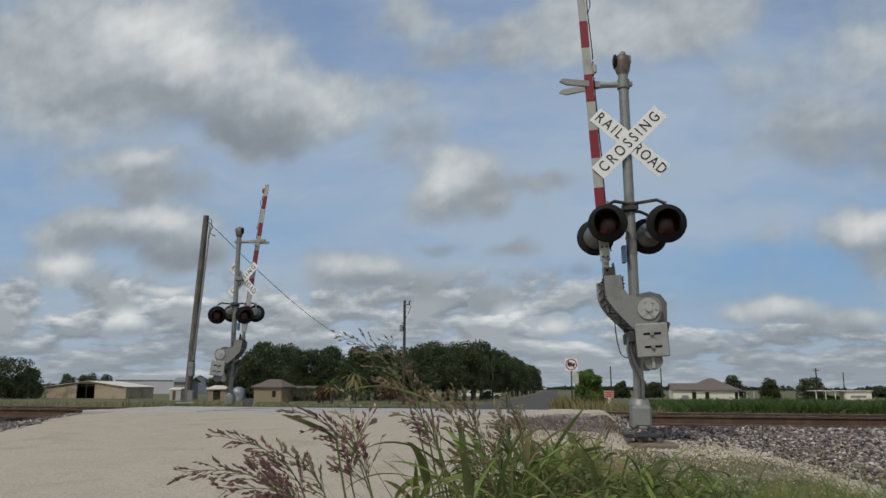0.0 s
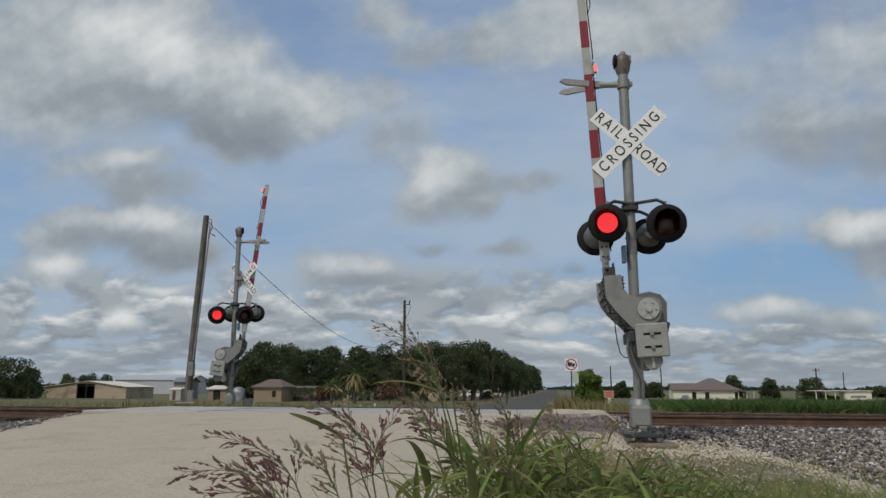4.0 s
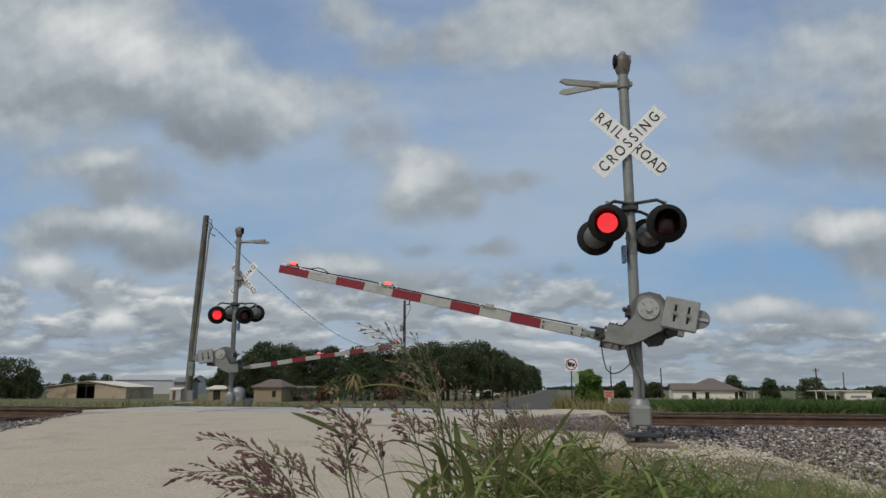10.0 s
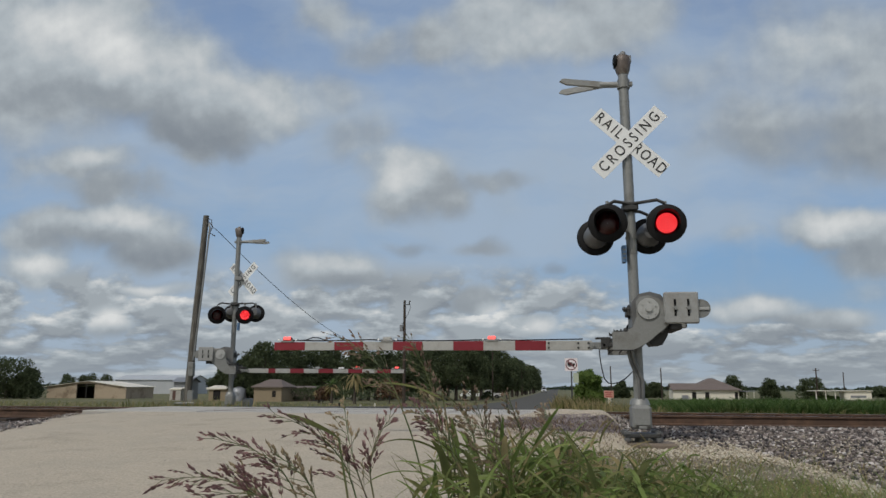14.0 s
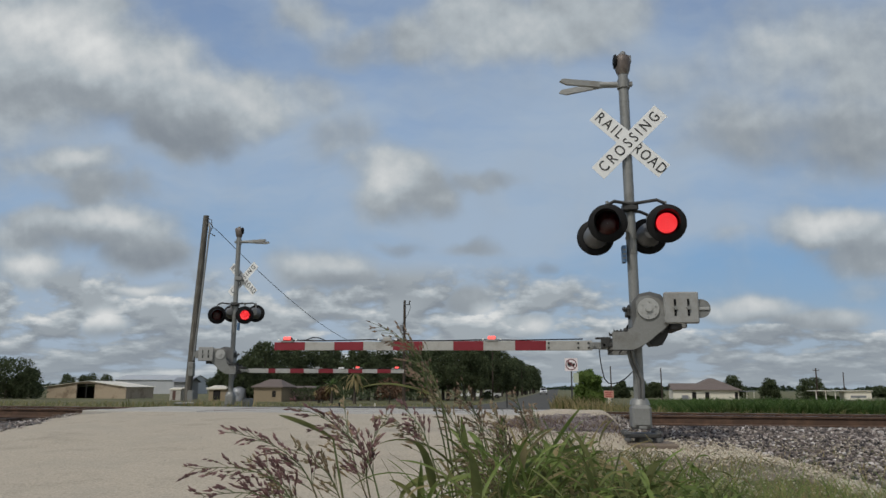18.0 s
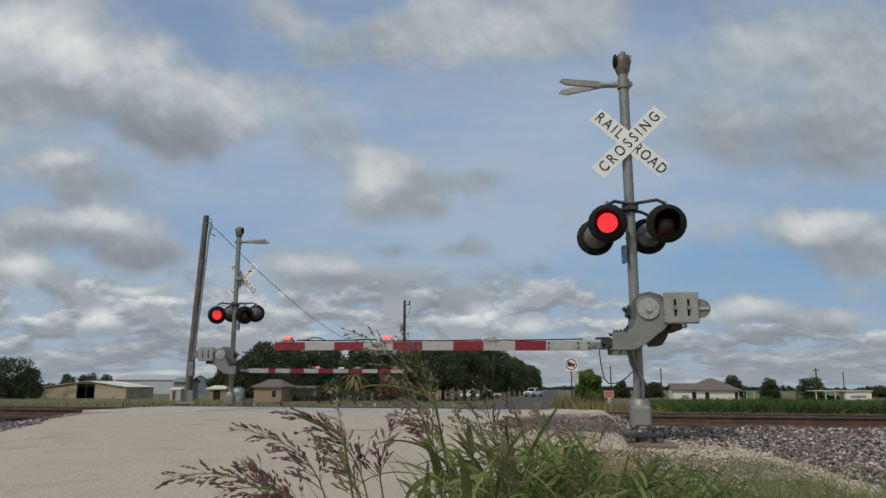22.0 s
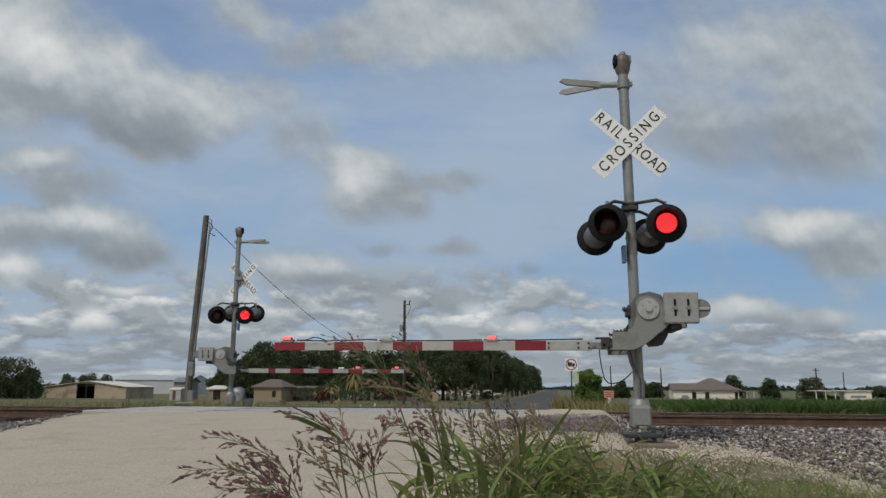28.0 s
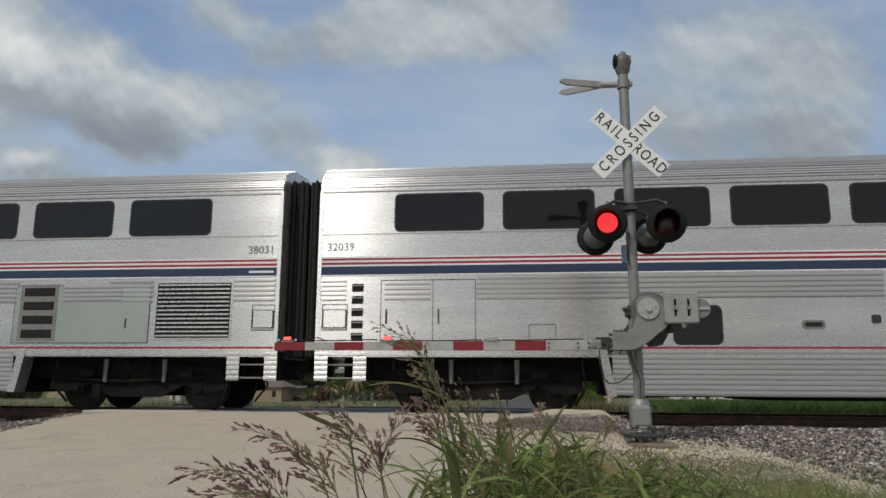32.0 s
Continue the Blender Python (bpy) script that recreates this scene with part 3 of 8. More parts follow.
def ground_z(x, y):
    v, r = along(VERGE, y) - 0.07 * smooth01(12.4, 13.9, y) * smooth01(18.6, 17.4, y), along(ROADLEVEL, y) - 0.06
    a, b = edges(y)
    out = max(a - x, x - b, 0)
    far = smooth01(14, 18, y)
    k = 1 - smooth01(0.0, 0.7 + 3.3 * far, out)
    bump = 0.0
    if out > 0.3 and y < 60:
        bump = 0.05 * noise.noise((x * 0.7, y * 0.7, 0)) + 0.02 * noise.noise((x * 2.3, y * 2.3, 5))
    return v + (r - v) * k + bump * min(1, out)


def steps(lo, hi, fine_lo, fine_hi, step, grow=1.18):
    out, d, x = [], step, fine_lo
    while x > lo:
        x -= d
        d *= grow
        out.append(max(x, lo))
    out.reverse()
    x = fine_lo
    while x < fine_hi:
        out.append(x)
        x += step
    d = step
    while x < hi:
        out.append(x)
        x += d
        d *= grow
    out.append(hi)
    return out


def build_ground():
    xs, ys = steps(-4800, 4800, -15, 12, 0.3), steps(-400, 4800, -1, 32, 0.3)
    s = Shape().grid([[(x, y, ground_z(x, y)) for x in xs] for y in ys])
    ob = part("ground", s, GRASSGROUND)
    return tagged(ob, "rough grassy ground running flat to the horizon", "ground", kind="structure")


def build_roads():
    rows = []
    y = -40.0
    while y < 13.75:
        a, b = edges(y)
        a, b = a + 0.15 * noise.noise((y * 1.1, 1, 0)), b + 0.22 * noise.noise((y * 1.4, 7, 0))
        row = []
        for k in range(61):
            x = a + (b - a) * k / 60
            drop = 0.05 * (smooth01(0.12, 0.0, k / 60) + smooth01(0.88, 1.0, k / 60))
            z = along(ROADLEVEL, y) + 0.02 * noise.noise((x * 0.5, y * 0.9, 2)) + 0.006 * noise.noise((x * 3, y * 3, 4)) - drop
            row.append((x, y, z))
        rows.append(row)
        y += 0.22 if y > 0.5 else 1.0
    ob = part("road", Shape().grid(rows), LIMESTONE)
    tagged(ob, "pale crushed limestone road ramp up to the railway", "road", kind="structure")
    rows = []
    for y in steps(17.05, 2600, 17.05, 40, 0.8):
        a, b = road_mid(y) - 3.6, road_mid(y) + 3.6
        if y < 22:
            k = 1 - smooth01(17.5, 22, y)
            a, b = a - 0.9 * k, b + 0.6 * k
        rows.append([(a + (b - a) * k / 12, y, along(ROADLEVEL, y) + 0.012 - 0.03 * (abs(k - 6) / 6) ** 2) for k in range(13)])
    ob = part("road", Shape().grid(rows), ASPHALT)
    tagged(ob, "old grey asphalt road leading away over flat land", "road", kind="structure")


TRACK_Y, GAUGE_HALF = 15.33, 0.755
TRACK_Z, TRACK_FALL = -0.04, 0.0024          # the line falls a little towards the east


def build_track():
    """Two rails on timber ties, with concrete panels where the road crosses."""
    prof = [(-0.07, -0.185), (0.07, -0.185), (0.07, -0.172), (0.012, -0.15), (0.009, -0.05), (0.036, -0.036), (0.036, -0.004), (0.03, 0.0), (-0.03, 0.0), (-0.036, -0.004), (-0.036, -0.036), (-0.009, -0.05), (-0.012, -0.15), (-0.07, -0.172)]
    for side in (-1, 1):
        yc = TRACK_Y + side * GAUGE_HALF
        s = Shape()
        n = len(prof)
        xs = [-900, -60, -14, -9, 2, 10, 60, 900]
        level = lambda x, z: z + TRACK_Z - TRACK_FALL * max(-60, min(60, x))
        for xa, xb in zip(xs, xs[1:]):
            for i in range(n):
                (ya, za), (yb, zb) = prof[i], prof[(i + 1) % n]
                s.face([(xa, yc + ya, level(xa, za)), (xa, yc + yb, level(xa, zb)), (xb, yc + yb, level(xb, zb)), (xb, yc + ya, level(xb, za))], m=1 if za > -0.002 and zb > -0.002 else 0)
        ob = part("rail", s, [RUST, RAILTOP])
        tagged(ob, "rusty steel rail with a worn bright head", "rail", "rails of the track", "structure")
    tie = None
    for k in range(-26, 34):
        x = k * 0.53
        if -9.3 < x < 1.0:
            continue
        if tie is None:
            tie = Shape().box(-0.11, 0.11, -1.3, 1.3, -0.35, -0.188, 0.012).mesh("tie", TIEWOOD)
        ob = new("tie", tie)
        ob.matrix_basis = pose(x + random.uniform(-0.03, 0.03), TRACK_Y, TRACK_Z - TRACK_FALL * x + random.uniform(-0.01, 0.0), 0, 0, random.uniform(-1, 1))
        tagged(ob, "dark creosoted timber railway tie in ballast", "railway tie", "ties of the track", "structure")
    # crossing surface
    root = thing("crossing_surface", pose(0, 0, 0), "worn concrete panels laid between and beside the rails", "crossing panel", kind="structure")
    lanes = ((13.72, 14.52), (14.68, 15.32), (15.34, 15.98), (16.14, 17.05))
    for y0, y1 in lanes:
        for k in range(4):
            x0 = -8.7 + k * 2.36
            ob = part("panel", Shape().box(x0 + 0.008, x0 + 2.352, y0, y1, -0.2, -0.04 - TRACK_FALL * x0 + random.uniform(-0.004, 0.004), 0.02), CONCRETE, root)
    return root


def stones(name, spots, lo, hi, material, label):
    """Loose stones as one heap: uneven eight-sided lumps."""
    rng = np.random.default_rng(11 + len(spots))
    t = (1 + 5 ** 0.5) / 2
    base = np.array([(0, 0, 1), (0.9, 0, 0.35), (0.28, 0.85, 0.3), (-0.73, 0.53, 0.33), (-0.73, -0.53, 0.33), (0.28, -0.85, 0.3), (0.5, 0.4, -0.5), (-0.6, 0, -0.5), (0.3, -0.6, -0.5)])
    tri = [(0, 1, 2), (0, 2, 3), (0, 3, 4), (0, 4, 5), (0, 5, 1), (1, 6, 2), (2, 6, 3), (3, 6, 7), (3, 7, 4), (4, 7, 8), (4, 8, 5), (5, 8, 1), (1, 8, 6)]
    vs, fs = [], []
    for i, (x, y, z) in enumerate(spots):
        r = rng.uniform(lo, hi)
        p = base * rng.uniform(0.65, 1.15, (9, 1)) * np.array([1, rng.uniform(0.6, 1.0), rng.uniform(0.5, 0.9)]) * r
        a, b = rng.uniform(0, 6.28), rng.uniform(-0.7, 0.7)
        ca, sa, cb, sb = math.cos(a), math.sin(a), math.cos(b), math.sin(b)
        p = p @ np.array([(1, 0, 0), (0, cb, -sb), (0, sb, cb)]) @ np.array([(ca, -sa, 0), (sa, ca, 0), (0, 0, 1)])
        vs.append(p + (x, y, z))
        fs.extend([(u + 9 * i, v + 9 * i, w + 9 * i) for u, v, w in tri])
    me = bpy.data.meshes.new(name)
    me.from_pydata(np.concatenate(vs).tolist(), [], fs)
    me.materials.append(material)
    ob = new(name, me)
    return tagged(ob, label, "gravel", kind="stuff")


STONE_EDGE = [(1.2, 10.6), (1.65, 10.2), (2.4, 9.6), (2.6, 8.4), (2.75, 7.4), (2.9, 6.6), (3.3, 5.9), (5.0, 4.6)]


def mound_z(x, y):
    n = noise.noise((x * 1.8, y * 1.8, 9))
    z = along(ROADLEVEL, y) + 0.028 + 0.125 * math.exp(-((y - 12.45) / 0.55) ** 2) * smooth01(-0.5, 0.4, x) + 0.025 * n + 0.012 * noise.noise((x * 6, y * 6, 2))
    return z - 0.3 * smooth01(1.12, 1.5, x) - 0.07 * smooth01(-0.35, -0.8, x + 0.35 * n) - 0.07 * smooth01(12.7, 13.1, y + 0.2 * n) - 0.1 * smooth01(9.8, 9.0, y)


def stone_edge(x):
    """Where the dark ballast gives way to the pale spill before it."""
    return along(STONE_EDGE, x)


def build_ballast():
    rng = random.Random(5)
    spots = []
    for k in range(56000):
        x, y = rng.uniform(1.2, 9.5), 5.6 + 11.7 * rng.random() ** 0.85
        if rng.random() > smooth01(-0.35, 0.35, y + 0.7 * noise.noise((x * 1.5, y * 1.5, 0)) - stone_edge(x)) or x < edges(y)[1] - 0.1 or x > 0.72 * y + 0.4:
            continue
        z = ground_z(x, y)
        spots.append((x, y, z + 0.008 + rng.uniform(-0.015, 0.025)))
    for k in range(9000):
        x, y = rng.uniform(-16, -7.4), rng.uniform(9.8, 17.3)
        if x > edges(y)[0] + 0.1:
            continue
        spots.append((x, y, ground_z(x, y) + rng.uniform(-0.015, 0.02)))
    stones("ballast", spots, 0.016, 0.043, BALLAST, "loose grey and brown crushed stone ballast beside the rails")
    bed = [[(x, y, ground_z(x, y) + 0.006) for x in np.arange(1.55, 60, 0.6 if y < 9 else 0.4)] for y in np.arange(11.9, 17.8, 0.2)]
    ob = part("ballast_bed", Shape().grid(bed), mat("dusty ballast bed", (0.1, 0.09, 0.083), 0.95, 0, 0.35, 3, 45, 0.8, (0.22, 0.2, 0.17), 0.4))
    tagged(ob, "bed of packed grey ballast under the rails", "ballast", kind="structure")
    bed = [[(x, y, ground_z(x, y) + 0.006) for x in np.arange(-70, -7.9, 0.4)] for y in np.arange(9.9, 17.8, 0.2)]
    ob = part("ballast_bed", Shape().grid(bed), bpy.data.materials["dusty ballast bed"])
    tagged(ob, "bed of packed grey ballast under the rails", "ballast", kind="structure")
    spots = []
    for k in range(30000):
        x, y = rng.uniform(0.7, 4.2), rng.uniform(4.6, 10.8)
        d = stone_edge(x) - y + 0.9 * noise.noise((x * 1.6, y * 1.6, 6))
        if rng.random() < 0.9 * smooth01(-0.35, 0.05, d) * (1 - smooth01(0.8, 2.6, d)) + 0.17:
            spots.append((x, y, ground_z(x, y) + 0.018 + rng.uniform(-0.004, 0.008)))
    stones("limestone_chips", spots, 0.006, 0.024, PALESTONE, "pale limestone chips spilled in the grass by the signal")
    spots, pale = [], []
    for k in range(12000):
        x, y = rng.uniform(-0.8, 1.75), rng.uniform(9.2, 13.1)
        if rng.random() < 0.75:
            shift = 0.5 * noise.noise((x * 1.3, y * 1.3, 17))
            (spots if 10.5 < y + shift < 11.95 else pale).append((x, y, mound_z(x, y) + rng.uniform(-0.006, 0.006)))
    rows = []
    for yy in np.arange(8.9, 13.7, 0.12):
        row = []
        for xx in np.arange(-1.3, 1.9, 0.1):
            row.append((xx, yy, mound_z(xx, yy) + 0.012 * noise.noise((xx * 4, yy * 4, 1))))
        rows.append(row)
    for lo, hi, a, b in ((11.7, 13.6, 12.15, 11.85), (9.0, 10.9, 10.3, 10.7)):
        cap = []
        for yy in np.arange(lo, hi, 0.1):
            cap.append([(xx, yy, mound_z(xx, yy) + 0.008 - 0.04 * smooth01(a, b, yy + 0.5 * noise.noise((xx * 1.3, yy * 1.3, 17)))) for xx in np.arange(-1.0, 1.6, 0.1)])
        tagged(part("gravel_shoulder", Shape().grid(cap), LIMESTONE), "pale packed limestone on the road's shoulder", "gravel", kind="structure")
    stones("limestone_chips", pale, 0.005, 0.018, PALESTONE, "pale limestone chips on the road's shoulder")
    ob = part("gravel_mound", Shape().grid(rows), mat("dusty brown gravel", (0.19, 0.16, 0.15), 0.95, 0, 0.3, 5, 60, 0.8, (0.33, 0.285, 0.25), 0.4))
    tagged(ob, "low mound of packed dusty gravel at the road's edge", "gravel", kind="structure")
    rows = []
    for xx in np.arange(0.75, 4.4, 0.12):
        e = stone_edge(xx)
        rows.append([(xx, e + 0.3 - 0.12 * k, ground_z(xx, e + 0.3 - 0.12 * k) + 0.012 + 0.03 * noise.noise((xx * 3.3, (e - 0.12 * k) * 3.3, 3)) - 0.04 * (smooth01(2, 0, k) + smooth01(10, 24, k))) for k in range(25)])
    ob = part("limestone_spill", Shape().grid(rows), mat("pale limestone grit", (0.46, 0.41, 0.32), 0.95, 0, 0.3, 3, 70, 1.0, (0.27, 0.235, 0.17), 0.5))
    tagged(ob, "spill of pale limestone grit in front of the ballast", "gravel", kind="structure")
    rows = [[(xx, yy, ground_z(xx, yy) + 0.004 + 0.01 * noise.noise((xx * 3, yy * 3, 2)) - 0.05 * (smooth01(7.2, 6.3, yy) + smooth01(11.8, 12.4, yy))) for xx in np.arange(0.75, 14, 0.22)] for yy in np.arange(6.2, 12.5, 0.2)]
    ob = part("dirt_verge", Shape().grid(rows), mat("dry pale earth", (0.22, 0.185, 0.14), 0.97, 0, 0.35, 1.6, 50, 0.8, (0.12, 0.11, 0.06), 0.6))
    tagged(ob, "dry pale earth and grit beside the railway", "earth", kind="structure")
    stones("gravel_heap", spots, 0.007, 0.022, speckled("dirty grey gravel", [(0.0, (0.06, 0.047, 0.045)), (1.0, (0.46, 0.41, 0.38)), (0.5, (0.16, 0.132, 0.127)), (0.85, (0.25, 0.212, 0.2))]), "low heap of dirty grey gravel at the road's edge")
    spots = []
    for k in range(12000):
        y = rng.uniform(3.5, 13.6)
        a, b = edges(y)
        x = rng.uniform(max(a, -9), b) if k % 3 else b + rng.gauss(0, 0.15)
        spots.append((x, y, along(ROADLEVEL, y) + 0.002))
    stones("road_gravel", spots, 0.002, 0.008, mat("road grit", (0.46, 0.42, 0.35), 0.95, 0, 0.2, 20, 80, 0.2, rnd=0.25), "loose limestone grit scattered on the road ramp")


build_ground()
build_roads()
build_track()
build_ballast()

# ---- the two crossing signals ----
MOVERS = []          # (object, kind of movement, data), keyed in motions()
HUB = (0.122, -0.06, 1.672)


def flashing_light(root, name_x, z, y, face, turn, phase, paint=None):
    """One lamp of a signal: can, round background, hood, dark lens, and the diode array that comes forward when it is lit."""
    can = part("signal_light", Shape().tube([(0, 0.02, 0), (0, 0.17, 0), (0, 0.25, 0)], [0.165, 0.15, 0.085], 24), paint or CANGREY, root, "grey lamp housing with black round background and hood")
    can.matrix_basis = pose(name_x, y, z, 0, 0, (0 if face < 0 else 180) + turn) @ pose(0, 0, 0, 3, 0, 0)
    rows = [[(math.cos(k * math.tau / 36) * r, yy, math.sin(k * math.tau / 36) * r) for k in range(36)] for r, yy in ((0.152, -0.012), (0.24, -0.012), (0.252, -0.004), (0.252, 0.006), (0.24, 0.014), (0.152, 0.014))]
    part("background", Shape().grid([list(reversed(r)) for r in rows], True, True), BLACK, can, "matt black round background disc")
    s = Shape()
    for ra, rb, flip in ((0.165, 0.158, False), (0.160, 0.153, True)):
        rows = []
        for k in range(25):
            w = radians(-38 + k * (256 / 24))
            long = 0.10 + 0.22 * smooth01(-0.6, 0.7, math.sin(w))
            rows.append([(ra * math.cos(w), -0.012, ra * math.sin(w)), (rb * math.cos(w), -0.012 - long, rb * math.sin(w) - 0.02)])
        s.grid(rows if flip else rows[::-1])
    part("hood", s, BLACK, can, "black visor hood")
    dome = [[(math.cos(k * math.tau / 28) * r, yy, math.sin(k * math.tau / 28) * r) for k in range(28)] for r, yy in ((0.152, 0.0), (0.13, -0.014), (0.09, -0.022), (0.04, -0.026), (0.004, -0.027))]
    part("lens", Shape().grid([list(reversed(r)) for r in dome], True, True), LENS, can, "dark red glass lens")
    part("hinge", Shape().tube([(0, 0.06, 0.15), (0, 0.06, 0.30)], 0.02, 10), GALV, can)
    s = Shape().disc((0, 0, 0), (0, -1, 0), 0.132, 0.006, 36)
    for ring in range(1, 6):
        n = ring * 6
        for k in range(n):
            w = k * math.tau / n
            c = (math.cos(w) * ring * 0.0235, -0.0085, math.sin(w) * ring * 0.0235)
            s.face([(c[0] + 0.0065 * math.cos(q * math.tau / 6), c[1], c[2] + 0.0065 * math.sin(q * math.tau / 6)) for q in range(6)], m=1)
    lit = part("led_disc", s, [LED, LEDHOT], can, "glowing red diode disc")
    MOVERS.append((lit, "flash", (phase, -0.035, 0.05)))
    return can


def blade(root, words, tilt, y, turn=0, at=(0.0, 3.92)):
    b = part("crossbuck_blade", Shape().box(-0.6, 0.6, -0.003, 0.003, -0.1143, 0.1143, 0.001), SIGNWHITE, root, "white reflective blade with black capitals")
    b.matrix_basis = pose(at[0], y, at[1], 0, 0, turn) @ pose(0, 0, 0, 0, tilt, 0)
    for text, x in words:
        o = part("lettering", writing(text, 0.208, 0.0008, 1.46 if len(text) > 4 else (1.38 if text == "RAIL" else 1.18), 0.004, 0.8), SIGNBLACK, b, "black capital letters")
        o.matrix_basis = pose(x, -0.0055, 0)
    return b


def gate_arm(root, hub_at, reach):
    """The whole swinging piece, built lowered, its pivot at the origin and the arm towards -x."""
    outline = [(-0.145, 0.1), (-0.1, 0.15), (0.0, 0.168), (0.12, 0.135), (0.21, 0.06), (0.24, -0.05), (0.24, -0.2), (0.0, -0.4), (-0.12, -0.475), (-0.2, -0.505), (-0.45, -0.505), (-0.45, -0.285), (-0.27, -0.285), (-0.2, -0.235), (-0.15, -0.12)]
    arm = part("gate_arm", Shape().prism(outline, -0.245, -0.222), GATEGREY, root, "striped red and white gate arm on a grey counterweighted bracket")
    part("rear_bracket", Shape().prism([(x, z - 0.04 * smooth01(-0.1, -0.3, z)) for x, z in outline], 0.41, 0.433), GATEGREY, arm)
    part("bracket_edge", Shape().prism([(-0.14, -0.09), (-0.19, -0.225), (-0.25, -0.275), (-0.25, -0.255), (-0.175, -0.21), (-0.125, -0.09)], -0.222, 0.41), GALV, arm)
    # toothed adjusting plates at the arm's end and the dark seat of the arm
    teeth = [(-0.43, -0.30)]
    for k in range(4):
        teeth += [(-0.43 + 0.045 * k, -0.245 - 0.01 * (k % 2)), (-0.405 + 0.045 * k, -0.272)]
    teeth += [(-0.25, -0.25), (-0.25, -0.30)]
    for y in (-0.2, 0.36):
        part("toothed_plate", Shape().prism(teeth, y - 0.009, y + 0.009), DARKSTEEL, arm, "dark toothed adjusting plate")
    part("bracket_seat", Shape().box(-0.5, -0.44, -0.222, 0.41, -0.47, -0.43, 0.006).box(-0.45, -0.2, -0.25, -0.218, -0.52, -0.505, 0.004), DARKSTEEL, arm, "dark seat of the arm between the plates")
    # open lattice between the two bracket plates
    s = Shape()
    edge = [(-0.42, -0.485), (-0.3, -0.485), (-0.2, -0.485), (-0.12, -0.455), (-0.03, -0.4), (0.05, -0.34), (0.13, -0.27), (0.21, -0.205)]
    for k, ((x0, z0), (x1, z1)) in enumerate(zip(edge, edge[1:])):
        near, far = (-0.222, 0.41) if k % 2 else (0.41, -0.222)
        s.tube([(x0, near, z0), (x1, far, z1)], 0.011, 6)
        s.tube([(x0, -0.222, z0), (x0, 0.41, z0 - 0.03)], 0.01, 6)
    part("bracket_lattice", s, DARKSTEEL, arm, "dark zigzag lattice between the bracket plates")
    hub = Shape().disc((0, -0.246, 0), (0, -1, 0), 0.132, 0.022, 32).disc((0, -0.268, 0), (0, -1, 0), 0.04, 0.03, 16)
    for k in range(6):
        w = k * math.tau / 6 + 0.4
        hub.disc((0.093 * math.cos(w), -0.268, 0.093 * math.sin(w)), (0, -1, 0), 0.014, 0.012, 6)
    part("hub_plate", hub, HUBPALE, arm, "round bolted hub plate")
    part("hub_plate", Shape().disc((0, 0.433, 0), (0, 1, 0), 0.132, 0.022, 32).disc((0, 0.455, 0), (0, 1, 0), 0.04, 0.03, 16), HUBPALE, arm, "round bolted hub plate")
    for yy in (-0.31, 0.435):
        w = part("counterweight", Shape().box(0.185, 0.6, yy, yy + 0.075, -0.19, 0.2, 0.014), SILVER, arm, "flat grey counterweight with two slots")
        for x in (0.315, 0.475):
            part("slot", Shape().box(x - 0.014, x + 0.014, yy - 0.002, yy + 0.077, -0.1, 0.11, 0.0), BLACK, w)
        for x in (0.315, 0.475):
            part("bolt", Shape().disc((x, yy + 0.08 if yy > 0 else yy, 0.0), (0, 1 if yy > 0 else -1, 0), 0.026, 0.03, 6), GALV, w)
    for yy in (-0.235, 0.33):
        w = part("end_weight", Shape().disc((0.64, yy, 0.0), (0, 1, 0), 0.115, 0.055, 28), GALV, arm, "rounded grey end weight")
        part("weight_bar", Shape().box(0.6, 0.735, yy - 0.02, yy + 0.002, -0.022, 0.014, 0.004), HUBPALE, w, "pale steel bar")
    part("weight_lug", Shape().box(0.26, 0.40, -0.24, 0.44, -0.26, -0.19, 0.01), DARKSTEEL, arm)
    s = Shape().box(-0.6, -0.48, -0.075, 0.075, -0.49, -0.4, 0.008)
    s.box(-0.72, -0.58, -0.034, 0.034, -0.485, -0.4, 0.008)
    s.tube([(-0.66, -0.06, -0.44), (-0.66, 0.06, -0.44)], 0.016, 8).tube([(-0.54, -0.1, -0.44), (-0.54, 0.1, -0.44)], 0.018, 8)
    part("arm_clamp", s, GALV, arm, "bolted steel arm clamp")
    part("clamp_plate", Shape().box(-0.64, -0.46, -0.06, 0.06, -0.36, -0.34, 0.004).box(-0.58, -0.46, -0.1, -0.082, -0.48, -0.34, 0.004), DARKSTEEL, arm)
    # the boom: plain root piece and five stripes
    z0, z1 = -0.503, -0.378
    part("boom_root", Shape().box(-1.268, -0.68, -0.022, 0.022, z0, z1, 0.005), ARMWHITE, arm, "plain white root of the boom")
    for x in (-0.73, -0.86, -1.235):
        for z in (-0.41, -0.47):
            part("boom_bolt", Shape().disc((x, -0.022, z), (0, -1, 0), 0.014, 0.012, 8), DARKSTEEL, arm)
    edges_x = [-1.268 - (-1.225 - v) * reach * 1.007 for v in (-1.225, -1.617, -2.025, -2.415, -2.82, -3.21, -3.605, -3.995, -4.395, -4.815)]
    lights = ((-1.965, 1), (-3.345, 0), (-4.705, 2))
    toward = -1
    if reach != 1.0:
        # the other arm: a short first stripe, a white tip and lamps seen from behind
        edges_x = [-1.268, -1.466, -1.885, -2.269, -2.688, -3.107, -3.535, -3.936, -4.36, -4.75, -5.115]
        lights = ((-2.535, 0), (-3.619, 1), (-4.68, 2))
        toward = 1
        part("cable_box", Shape().box(-3.42, -3.25, -0.03, 0.03, z1, z1 + 0.04, 0.01), SIGNWHITE, arm, "small white cable box")
    red = True
